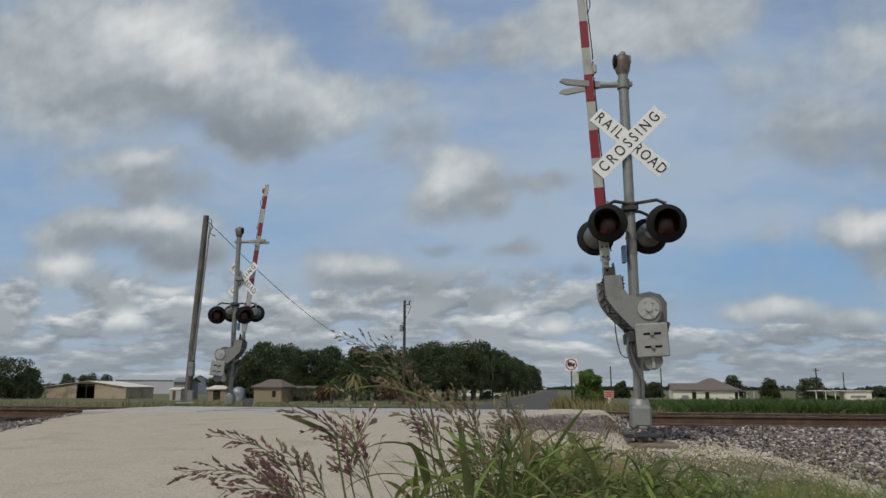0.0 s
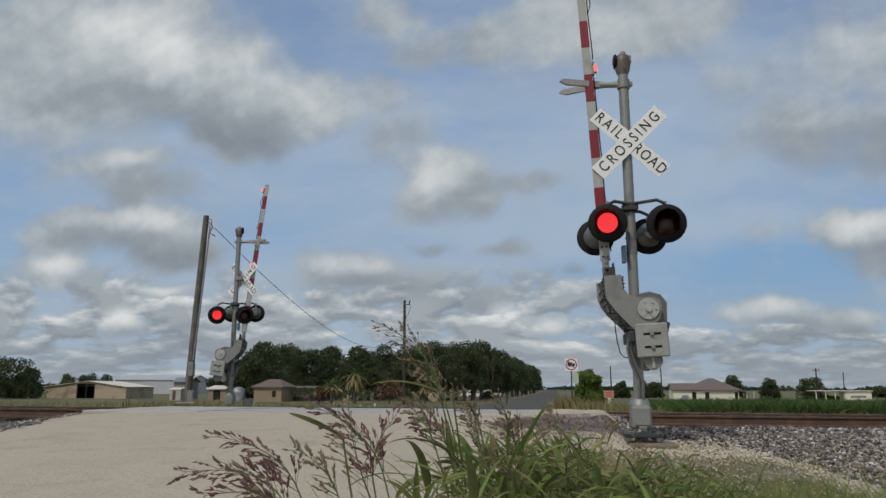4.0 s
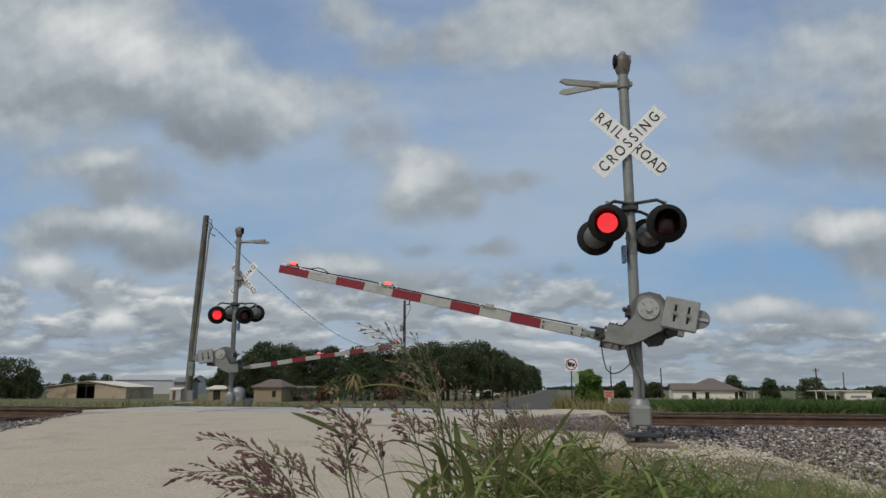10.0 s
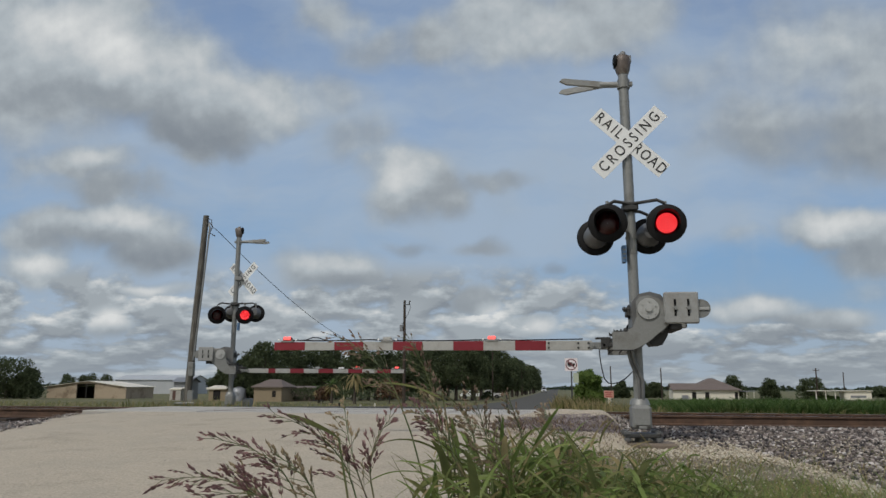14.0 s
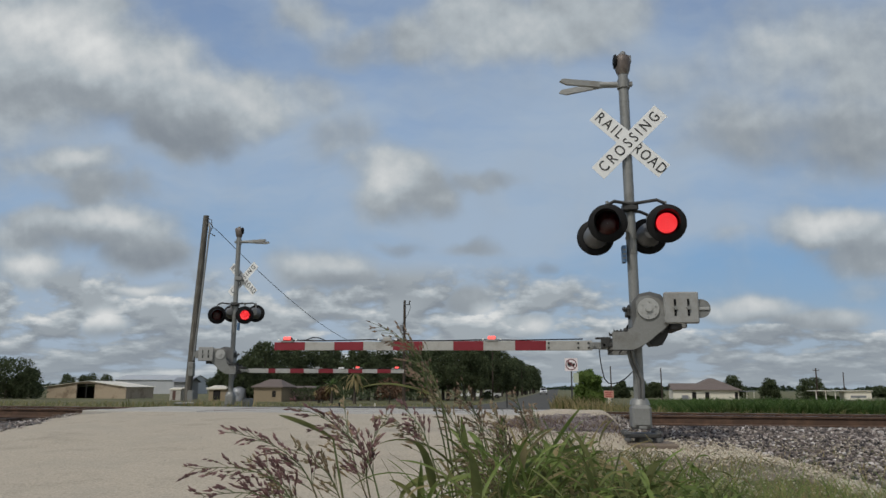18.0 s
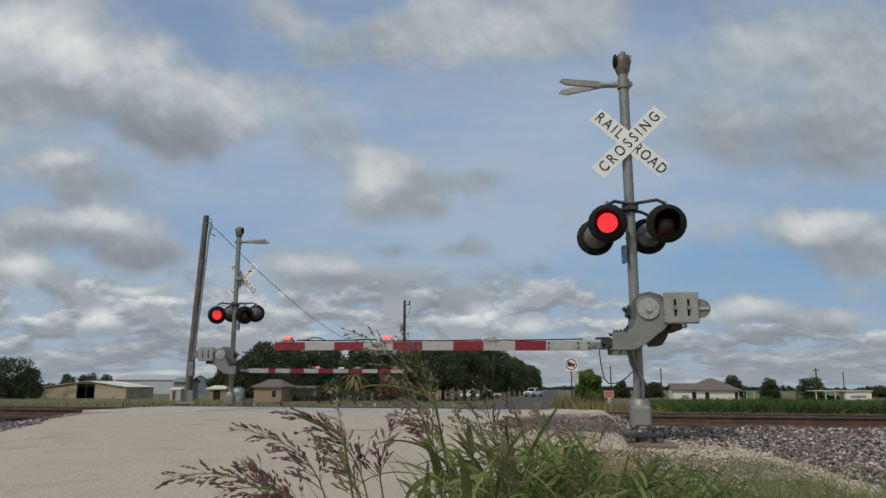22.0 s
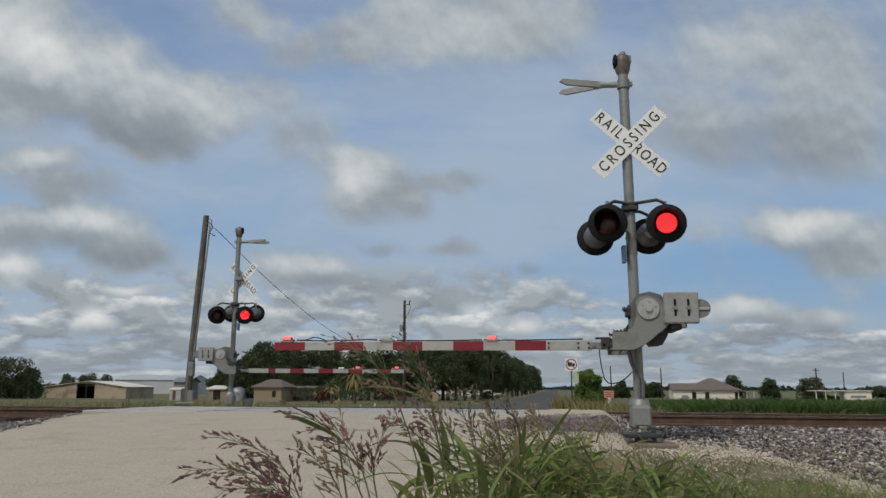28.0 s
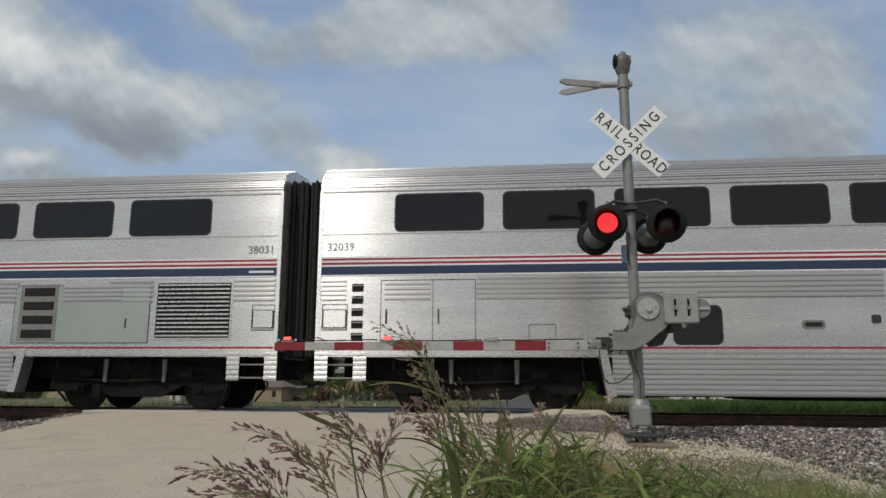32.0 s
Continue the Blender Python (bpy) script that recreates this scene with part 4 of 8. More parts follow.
    for k, (a, b) in enumerate(zip(edges_x, edges_x[1:])):
        tip = 0.0012 * k
        part("stripe", Shape().box(b, a, -0.02, 0.02, z0 + tip, z1 - tip, 0.003), ARMRED if red else ARMWHITE, arm, "faded red reflective stripe" if red else "weathered white reflective stripe")
        red = not red
    rod = [(-0.8, 0, z1 + 0.02), (-1.6, 0, z1 + 0.008), (-2.1, 0, z1 + 0.014), (-2.6, 0, z1 + 0.006), (-3.3, 0, z1 + 0.01), (-3.6, 0, z1 + 0.022), (-4.2, 0, z1 + 0.008), (-4.7, 0, z1 + 0.02)]
    part("arm_cable", Shape().tube([(p[0] * reach, p[1], p[2]) for p in rod], 0.008, 6), BLACK, arm)
    loop = [(-4.18, 0, z1 + 0.01), (-4.28, 0, z1 + 0.05), (-4.36, 0, z1 + 0.055), (-4.45, 0, z1 + 0.02), (-4.6, 0, z1 + 0.015)]
    part("arm_cable", Shape().tube([(p[0] * reach, p[1], p[2]) for p in loop], 0.007, 6), BLACK, arm)
    for x, phase in lights:
        x *= reach
        lamp = part("arm_light", Shape().box(x - 0.06, x + 0.06, -0.032, 0.032, z1, z1 + 0.058, 0.012), SIGNRED if phase == 2 else ARMWHITE, arm, "small red lamp on the gate arm")
        part("lamp_clamp", Shape().box(x - 0.085, x + 0.085, -0.03, 0.03, z1 - 0.012, z1 + 0.012, 0.004), GALV, lamp)
        lit = part("lamp_glow", Shape().box(x - 0.05, x + 0.05, -0.026, 0.026, z1 + 0.008, z1 + 0.05, 0.008), ARMGLOW, lamp, "glowing red lamp lens")
        MOVERS.append((lit, "arm flash", (phase, toward)))
        # white dots paint the glow of the LEDs beside each lamp
        for k in (-0.115, 0.115):
            part("side_reflector", Shape().disc((x + k, 0.012 * toward, z1 + 0.022), (0, toward, 0), 0.013, 0.014, 10), SIGNWHITE, lamp, "white dot for a lit side LED")
    arm.matrix_basis = pose(*hub_at)
    return arm


def crossing_signal(place, front, rear, label, angles, way, hub_at=HUB, reach=1.0):
    root = thing("crossing_signal", place, label, "railroad signal", "signals of the crossing")
    part("foundation", Shape().box(-0.4, 0.4, -0.3, 0.3, -0.25, 0.04, 0.03), mat("earth-stained concrete", (0.17, 0.135, 0.105), 0.95, 0, 0.3, 4, 40, 0.4) if "earth-stained concrete" not in bpy.data.materials else bpy.data.materials["earth-stained concrete"], root, "earth-stained concrete foundation pad")
    s = Shape().box(-0.215, 0.215, -0.215, 0.215, 0.1, 0.145, 0.01)
    part("base_plate", s, DARKSTEEL, root)
    for x, y in ((-0.19, -0.19), (0.19, -0.19), (-0.19, 0.19), (0.19, 0.19)):
        part("anchor_bolt", Shape().tube([(x, y, 0.0), (x, y, 0.18)], 0.02, 8).disc((x, y, 0.145), (0, 0, 1), 0.042, 0.03, 6).disc((x, y, 0.06), (0, 0, 1), 0.046, 0.04, 6), CANGREY, root)
    part("pipe_stub", Shape().tube([(0, 0, 0.0), (0, 0, 0.12)], 0.085, 18), GALV, root)
    box = part("junction_box", Shape().box(-0.118, 0.118, -0.18, 0.14, 0.2, 0.49, 0.03), GATEGREY, root, "cast grey junction box at the mast's foot")
    part("box_lid", Shape().box(-0.1, 0.1, -0.205, -0.175, 0.24, 0.465, 0.02).box(-0.05, 0.05, -0.212, -0.2, 0.205, 0.24, 0.008), GATEGREY, box)
    part("collar", Shape().tube([(0, 0, 0.49), (0, 0, 0.55), (0, 0, 0.57)], [0.13, 0.11, 0.09], 20), GALV, box)
    lift = 0.0 if way < 0 else 0.1
    up = Matrix.Translation((0, 0, lift))
    part("mast", Shape().tube([(0, 0, 0.4), (0, 0, 4.94 + lift)], 0.067, 24), GALV, root, "tall galvanised steel mast pipe")
    # bell
    bell = part("bell", Shape().tube([(0, 0, 4.91), (0, 0, 4.97), (0, 0, 5.09), (0, 0, 5.17), (0, 0, 5.21)], [0.07, 0.095, 0.115, 0.1, 0.05], 20).move(up), mat("weathered bell bronze", (0.15, 0.125, 0.11), 0.55, 0.4, 0.3, 6, 50, 0.1, (0.24, 0.22, 0.2), 0.5) if "weathered bell bronze" not in bpy.data.materials else bpy.data.materials["weathered bell bronze"], root, "weathered round signal bell")
    part("gong", Shape().tube([(-0.085, 0, 5.11), (-0.115, 0, 5.11), (-0.125, 0, 5.11)], [0.105, 0.095, 0.05], 20).move(up), BLACK, bell)
    part("bell_cap", Shape().tube([(0.0, -0.02, 5.18), (0.02, -0.02, 5.24)], [0.06, 0.03], 12).box(0.07, 0.12, -0.03, 0.03, 5.08, 5.19, 0.01).move(up), GALV, bell)
    # fork that steadies the raised arm
    s = Shape().tube([(-0.02, 0, 4.775), (-0.32, 0, 4.785)], 0.042, 14)
    fork = part("arm_rest", s.move(up), SILVER, root, "forked rest for the raised arm")
    for y in (-0.16, 0.2):
        s = Shape().prism([(-0.28, 4.745), (-0.28, 4.825), (-0.86, 4.825), (-0.9, 4.785), (-0.8, 4.745)], -0.02, 0.02)
        s.move(Matrix.Translation((-0.28, 0, 0)) @ Matrix.Rotation(math.atan2(-y, 0.5), 4, "Z") @ Matrix.Translation((0.28, 0, 0)))
        part("prong", s.move(up), SILVER, fork)
    part("clamp", Shape().tube([(0, 0, 4.715), (0, 0, 4.835)], 0.085, 20).box(-0.1, 0.12, -0.03, 0.03, 4.745, 4.805, 0.006).move(up), GALV, fork)
    # crossbuck
    turn = 0 if way < 0 else 158
    buck = (0.028, 3.92) if way < 0 else (-0.16, 3.79)
    blade(root, [("CROSSING", 0.0)], -44, -0.098 if way < 0 else -0.088, turn, buck)
    blade(root, [("RAIL", -0.35), ("ROAD", 0.35)], 44, -0.088 if way < 0 else -0.098, turn, buck)
    part("crossbuck_bracket", Shape().box(min(-0.05, buck[0]), 0.05, -0.084, 0.09, buck[1] - 0.06, buck[1] + 0.06, 0.01), GALV, root)
    # lamps and their arm
    top = 3.07
    s = Shape().box(-0.1, 0.1, -0.12, 0.12, 2.98, 3.1, 0.02)
    s.tube([(front[0], -0.16, top - 0.02), (front[0] + 0.1, -0.16, top + 0.03), (0, -0.1, top), (front[1] - 0.1, -0.16, top + 0.03), (front[1], -0.16, top - 0.02)], 0.022, 10)
    s.tube([(rear[0], 0.3, top - 0.06), (rear[0] + 0.1, 0.28, top - 0.02), (0, 0.1, top - 0.04), (rear[1] - 0.1, 0.28, top - 0.02), (rear[1], 0.3, top - 0.06)], 0.022, 10)
    part("light_arm", s, DARKSTEEL, root, "curved pipe arms that carry the lamps")
    for x, phase, turn in ((front[0], 0, -9), (front[1], 1, -7)):
        flashing_light(root, x, 2.80 if phase == 0 or way > 0 else 2.775, -0.2, -1, turn if way < 0 else 0, phase if way < 0 else 1 - phase)
    # nearer rear cans take a darker grey: their shade is put into the paint
    for x, phase in ((rear[0], 0), (rear[1], 1)):
        flashing_light(root, x, 2.725 if way < 0 else 2.70, 0.36, 1, 0 if way < 0 else 20, phase if way < 0 else 1 - phase, CANGREY if way < 0 else GALV)
    for z in (2.42, 2.62):
        part("band", Shape().tube([(0, 0, z), (0, 0, z + 0.03)], 0.075, 20), GALV, root)
    plate = part("notice_plate", Shape().box(-0.135, -0.085, -0.12, 0.02, 2.3, 2.52, 0.004), mat("blue notice plate", (0.1, 0.2, 0.36), 0.5, 0, 0.15, 8, 50, 0.02), root, "small blue notice plate with pale bars")
    for k in range(3):
        part("plate_bar", Shape().box(-0.13, -0.09, -0.1235, -0.121, 2.34 + k * 0.055, 2.362 + k * 0.055), GALV, plate)
    # mechanism
    lower = Matrix.Translation((0, 0, hub_at[2] - 1.672))
    part("gate_mechanism", Shape().prism([(-0.07, 1.46), (0.0, 1.40), (0.3, 1.38), (0.36, 1.46), (0.37, 1.76), (0.3, 1.86), (0.16, 1.9), (0.02, 1.87), (-0.07, 1.76)], -0.2, 0.165).move(lower), CANGREY, root, "dark steel gate motor housing")
    s = Shape().tube([(-0.09, 0, 1.66), (0.1, 0, 1.66)], 0.09, 16).box(-0.12, 0.0, -0.1, 0.1, 1.6, 1.72, 0.01)
    for z in (1.42, 1.69):
        s.tube([(-0.17, -0.09, z), (0.1, -0.09, z)], 0.016, 8).disc((-0.13, -0.09, z), (-1, 0, 0), 0.034, 0.03, 6)
    part("mast_clamp", s.move(lower), DARKSTEEL, root)
    for dx, r in ((-0.075, 0.02), (-0.03, 0.024)):
        part("conduit", Shape().tube([(dx + 0.08, -0.12, 1.42), (dx - 0.03, -0.13, 1.32), (dx - 0.055, -0.12, 1.18), (dx - 0.015, -0.1, 1.0), (dx + 0.07, -0.08, 0.8), (dx + 0.06, -0.08, 0.5)], r, 10), CANGREY, root)
    part("motor_cover", Shape().prism([(0.06, 1.42), (0.1, 1.3), (0.17, 1.22), (0.29, 1.23), (0.36, 1.34), (0.4, 1.5), (0.3, 1.56)], -0.18, 0.15).move(lower), DARKSTEEL, root, "dark rounded motor cover")
    lead = part("arm_lead", Shape().tube([(0, 0, 0), (0.004, 0, -0.12), (0.02, 0, -0.27), (0.05, 0, -0.41), (0.1, 0, -0.465), (0.16, 0, -0.47)], 0.007, 6), BLACK, root, "thin black cable hanging from the arm clamp")
    tail = part("arm_lead", Shape().tube([(0, 0, 0), (0.07, 0.01, -0.02), (0.16, 0.03, -0.02), (0.25, 0.045, 0.0), (0.33, 0.06, 0.03)], 0.007, 6), BLACK, root, "thin black cable tied to the mast")
    MOVERS.append((lead, "lead", (angles, hub_at, tail)))
    arm = gate_arm(root, hub_at, reach)
    MOVERS.append((arm, "gate", (angles, hub_at)))
    return root


NEAR_ARM = [(0, 86.9), (4.4, 86.9), (5.0, 84.0), (5.5, 79.0), (6.0, 71.9), (6.5, 64.0), (7.0, 55.7), (7.5, 46.9), (8.0, 38.6), (8.5, 31.6), (9.0, 24.9), (9.5, 18.4), (10.0, 12.4), (10.5, 6.8), (11.0, 4.2), (11.5, 2.3), (12.0, 0.7), (12.4, 0.0), (32, 0.0)]
FAR_ARM = [(0, 84.0), (4.2, 84.0), (4.8, 81.0), (5.5, 75.5), (6.0, 68.6), (6.5, 59.6), (7.0, 49.8), (7.5, 41.2), (8.0, 33.8), (8.5, 27.3), (9.0, 20.9), (9.5, 14.0), (10.0, 8.5), (10.5, 4.6), (11.0, 2.4), (11.5, 0.8), (12.0, 0.0), (32, 0.0)]
NEAR_ARM = [(t, a + 0.4) for t, a in NEAR_ARM]          # the mast leans a little towards the road
crossing_signal(pose(1.347, 9.715, -0.25, 0, -0.4, 0), (-0.315, 0.425), (-0.428, 0.275), "tall grey railroad crossing signal with crossbuck, lamps and striped gate arm", NEAR_ARM, -1)
crossing_signal(pose(-8.45, 20.34, -0.27, 0, 0, 187), (-0.56, 0.14), (-0.38, 0.40), "grey railroad crossing signal with striped gate arm across the road", FAR_ARM, 1, (0.235, -0.06, 1.60), 1.05)

# ---- the train ----
SPEED, SIDE, MIDLINE = 22.573, 1.55, TRACK_Y


def side_frame(x, span, y):
    o = [(-span - 0.55, 0.42), (-span - 0.2, 0.34), (-span + 0.3, 0.5), (-0.5, 0.26), (0.5, 0.26), (span - 0.3, 0.5), (span + 0.2, 0.34), (span + 0.55, 0.42), (span + 0.5, 0.8), (0.6, 0.92), (-0.6, 0.92), (-span - 0.5, 0.8)]
    return Shape().prism([(x + a, b) for a, b in o], y, y + 0.14)


def bogie(root, x, axles, radius, name):
    """A wheel truck under a vehicle, with its wheels, side frame, springs and brake rigging."""
    span = (axles[-1] - axles[0]) / 2
    b = part("truck", Shape().box(x - 0.35, x + 0.35, -1.05, 1.05, 0.4, 0.85, 0.03), UNDER, root, "grimy " + name)
    b.location.z = TRACK_Z
    for y in (-1.16, 1.02):
        part("side_frame", side_frame(x, span, y), UNDER, b)
    for a in axles:
        w = Shape()
        for s in (-1, 1):
            y = s * 0.75
            w.tube([(x + a, y - s * 0.05, radius), (x + a, y - s * 0.04, radius), (x + a, y + s * 0.07, radius), (x + a, y + s * 0.07, radius)], [radius + 0.03, radius + 0.03, radius, radius * 0.8], 28)
        w.tube([(x + a, -0.75, radius), (x + a, 0.75, radius)], 0.08, 12)
        part("wheelset", w, WHEELSTEEL, b)
        for s in (-1, 1):
            part("axle_box", Shape().box(x + a - 0.16, x + a + 0.16, s * 1.05 - 0.08, s * 1.05 + 0.08, radius - 0.16, radius + 0.2, 0.03).disc((x + a, s * 1.13, radius), (0, s, 0), 0.1, 0.05, 14), UNDER, b)
    for s in (-1, 1):
        for q in (-0.62, 0.62):
            part("damper", Shape().tube([(x + q, s * 1.24, 0.55), (x + q, s * 1.24, 1.0)], [0.04, 0.055], 10), GALV if radius > 0.5 else CANGREY, b)
        for q in (-1.0, 1.05):
            part("brake_cylinder", Shape().tube([(x + q - 0.14, s * 1.22, 0.72), (x + q + 0.16, s * 1.22, 0.72)], [0.1, 0.08], 12), UNDER, b)
            part("sand_pipe", Shape().tube([(x + q * 1.75, s * 1.1, 1.0), (x + q * 1.8, s * 1.15, 0.5), (x + q * 1.62, s * 0.9, 0.15)], 0.025, 8), WHEELSTEEL, b)
        for k in (-0.25, 0.25):
            part("spring", Shape().tube([(x + k, s * 1.12, 0.6), (x + k, s * 1.12, 0.68), (x + k, s * 1.12, 0.74), (x + k, s * 1.12, 0.8), (x + k, s * 1.12, 0.88), (x + k, s * 1.12, 0.98)], [0.12, 0.1, 0.12, 0.1, 0.12, 0.1], 12), UNDER, b)
        part("brake_gear", Shape().tube([(x - span - 0.3, s * 1.2, 0.62), (x - 0.2, s * 1.22, 0.56), (x + span + 0.2, s * 1.2, 0.66)], 0.03, 8).box(x - 0.9, x - 0.72, s * 1.15 - 0.06, s * 1.15 + 0.06, 0.22, 0.5, 0.02), UNDER, b)
    return b


def window(parent, x0, x1, z0, z1, r=0.09, y=-SIDE, name="window", label=""):
    g = part(name, Shape().prism(rounded(x0, x1, z0, z1, r), y - 0.006, y + 0.02), CARGLASS, parent, label or "dark tinted window pane")
    o, i = rounded(x0 - 0.03, x1 + 0.03, z0 - 0.03, z1 + 0.03, r + 0.02), rounded(x0, x1, z0, z1, r)
    s = Shape()
    n = len(o)
    for k in range(n):
        j = (k + 1) % n
        s.face([(i[k][0], y - 0.009, i[k][1]), (o[k][0], y - 0.004, o[k][1]), (o[j][0], y - 0.004, o[j][1]), (i[j][0], y - 0.009, i[j][1])])
    part("gasket", s, RUBBER, g)
    return g


def flat(parent, x0, x1, z0, z1, material, name, proud=0.004, r=0.0, label="", y=-SIDE):
    s = Shape().prism(rounded(x0, x1, z0, z1, r) if r else [(x0, z0), (x1, z0), (x1, z1), (x0, z1)], y - proud, y + 0.01)
    return part(name, s, material, parent, label)


def seam(parent, x0, x1, z0, z1, y=-SIDE):
    """The thin gap round a panel or door."""
    s = Shape()
    for a, b, c, d in ((x0, x1, z0, z0 + 0.012), (x0, x1, z1 - 0.012, z1), (x0, x0 + 0.012, z0 + 0.012, z1 - 0.012), (x1 - 0.012, x1, z0 + 0.012, z1 - 0.012)):
        s.prism([(a, c), (b, c), (b, d), (a, d)], y - 0.0055, y + 0.004)
    return part("panel_gap", s, DARKSTEEL, parent)


def flutes(x0, x1, z0, z1, n, y=-SIDE, deep=0.016):
    """Horizontal ribs of bright steel."""
    s = Shape()
    rows = [(z0, 0.0)]
    step = (z1 - z0) / n
    for k in range(n):
        a = z0 + k * step
        rows += [(a + step * 0.12, 0.0), (a + step * 0.3, deep), (a + step * 0.72, deep), (a + step * 0.9, 0.0)]
    rows.append((z1, 0.0))
    s.grid([[(x0, y - 0.003 - d, z), (x1, y - 0.003 - d, z)] for z, d in rows][::-1], smooth=False)
    for x in (x0, x1):
        s.face([(x, y - 0.003 - d, z) for z, d in rows] + [(x, y + 0.01, z1), (x, y + 0.01, z0)])
    return s


def grille(parent, x0, x1, z0, z1, n, y=-SIDE, bright=STAINLESS):
    g = flat(parent, x0, x1, z0, z1, DARKVOID, "grille", 0.004, label="louvred ventilation grille")
    pitch = (z1 - z0) / n
    for k in range(n):
        z = z0 + (k + 0.5) * pitch
        part("slat", Shape().prism([(x0 + 0.02, z - pitch * 0.16), (x1 - 0.02, z - pitch * 0.16), (x1 - 0.02, z + pitch * 0.2), (x0 + 0.02, z + pitch * 0.2)], y - 0.022, y - 0.006), bright, g)
    s = Shape()
    for a, b, c, d in ((x0 - 0.03, x1 + 0.03, z0 - 0.03, z0), (x0 - 0.03, x1 + 0.03, z1, z1 + 0.03), (x0 - 0.03, x0, z0, z1), (x1, x1 + 0.03, z0, z1)):
        s.prism([(a, c), (b, c), (b, d), (a, d)], y - 0.015, y + 0.004)
    part("grille_border", s, bright, g)
    return g


def rail_bar(parent, x, z0, z1, y=-SIDE, r=0.016, material=GALV):
    return part("grab_bar", Shape().tube([(x, y, z0), (x, y - 0.07, z0 + 0.04), (x, y - 0.07, z1 - 0.04), (x, y, z1)], r, 8), material, parent)


# -- sleeping and lounge cars --
ROOFLINE = [(-SIDE, 4.22), (-1.53, 4.38), (-1.47, 4.53), (-1.36, 4.66), (-1.17, 4.77), (-0.85, 4.87), (-0.45, 4.93), (0.0, 4.96)]


def coach(place, label, number, rear_end_number, kind):
    """A two-storey stainless steel car, 25.57 long; x runs from its rear end to its front end."""
    L, F = 25.57, -SIDE
    root = thing("passenger_car", place, label, "train car", "cars of the train")
    half = [(-SIDE, 1.0)] + ROOFLINE
    ring = half + [(-y, z) for y, z in reversed(half[:-1])]
    s = Shape().grid([[(x, y, z) for y, z in ring] for x in (-0.14, L - 0.05)])
    for x in (-0.14, L - 0.05):
        s.face([(x, y, z) for y, z in (ring if x > 1 else reversed(ring))])
    s.face([(-0.14, SIDE, 1.0), (-0.14, -SIDE, 1.0), (L - 0.05, -SIDE, 1.0), (L - 0.05, SIDE, 1.0)])
    shell = part("body", s, STAINLESS, root, "brushed stainless steel body shell")
    # roof ribs
    s = Shape()
    arc = []
    for (ya, za), (yb, zb) in zip(ROOFLINE, ROOFLINE[1:]):
        n = 3 if yb < -1.2 else 2
        for k in range(n):
            t = k / n
            arc.append((ya + (yb - ya) * t, za + (zb - za) * t, yb - ya, zb - za))
    for y, z, dy, dz in arc[2:]:
        q = math.hypot(dy, dz)
        ny, nz = -dz / q, dy / q
        ty, tz = dy / q * 0.016, dz / q * 0.016
        for sx in (-1, 1):
            pts = [(sx * (y - ty * 1.6), z - tz * 1.6), (sx * (y - ty + ny * 0.02), z - tz + nz * 0.02), (sx * (y + ty + ny * 0.02), z + tz + nz * 0.02), (sx * (y + ty * 1.6), z + tz * 1.6)]
            for (p, a), (r, b) in zip(pts, pts[1:]):
                quad = [(-0.13, p, a), (L - 0.06, p, a), (L - 0.06, r, b), (-0.13, r, b)]
                s.face(quad if sx < 0 else quad[::-1])
    part("roof_ribs", s, FLUTE, root, "ribbed bright steel roof")
    for x in (-0.16, L - 0.11):
        part("end_trim", Shape().box(x, x + 0.08, F - 0.012, F + 0.05, 1.0, 4.25, 0.005), STAINLESS, root)
    # colour bands
    for z0, z1, m in ((2.85, 2.89, BANDRED), (2.89, 2.92, BANDWHITE), (2.81, 2.85, BANDWHITE), (2.765, 2.81, BANDRED), (2.73, 2.765, BANDWHITE), (2.57, 2.73, BANDBLUE), (2.545, 2.57, BANDWHITE), (1.155, 1.19, BANDRED)):
        flat(root, -0.08, L - 0.11, z0, z1, m, "band", 0.006)
    # upper windows
    for k in range(11):
        window(root, 1.37 + k * 2.098, 3.05 + k * 2.098, 3.43, 4.13)
    part("belt_rib", flutes(-0.08, L - 0.11, 4.2, 4.27, 1), FLUTE, root)
    part("belt_rib", Shape().box(-0.08, L - 0.11, F - 0.012, F + 0.01, 3.36, 3.385, 0.004), FLUTE, root)
    n = part("number", writing(number, 0.22, 0.001, 1.0), NUMBERGREY, root, "grey car number")
    n.matrix_basis = pose(25.13, F - 0.006, 3.08)
    n = part("number", writing(number, 0.22, 0.001, 1.0), NUMBERGREY, root, "grey car number")
    n.matrix_basis = pose(0.29, F - 0.006, 3.11)
    flat(root, 24.9, 25.4, 2.625, 2.67, BANDWHITE, "name_bar", 0.009, label="small white bar of a car name")
    # fluted fields of the lower storey
    upper = [(2.95, 10.15), (11.9, 20.05), (20.92, 22.2), (24.62, 25.44)] if kind == "sleeper" else [(5.6, 20.05), (22.0, 22.95), (24.62, 25.44)]
    for a, b in upper:
        part("fluting", flutes(a, b, 2.06, 2.53, 5), FLUTE, root, "horizontally ribbed steel panel")
    # lower skirt between the trucks
    s = Shape().box(5.35, 20.15, F, -F, 0.3, 1.0, 0.02)
    part("skirt", s, UNDER, root)
    spans = [(5.4, 10.3), (11.75, 20.1)] if kind == "sleeper" else [(5.4, 20.1)]
    for a, b in spans:
        part("skirt_fluting", flutes(a, b, 0.32, 1.13, 9), FLUTE, root, "ribbed steel skirt panel")
    for x, tilt in ((5.22, 0.16), (20.28, -0.16)):
        part("skirt_end", Shape().prism([(x - 0.08 + tilt, 0.3), (x + 0.08 + tilt, 0.3), (x + 0.08, 1.16), (x - 0.08, 1.16)], F - 0.02, F + 0.3), STAINLESS, root)
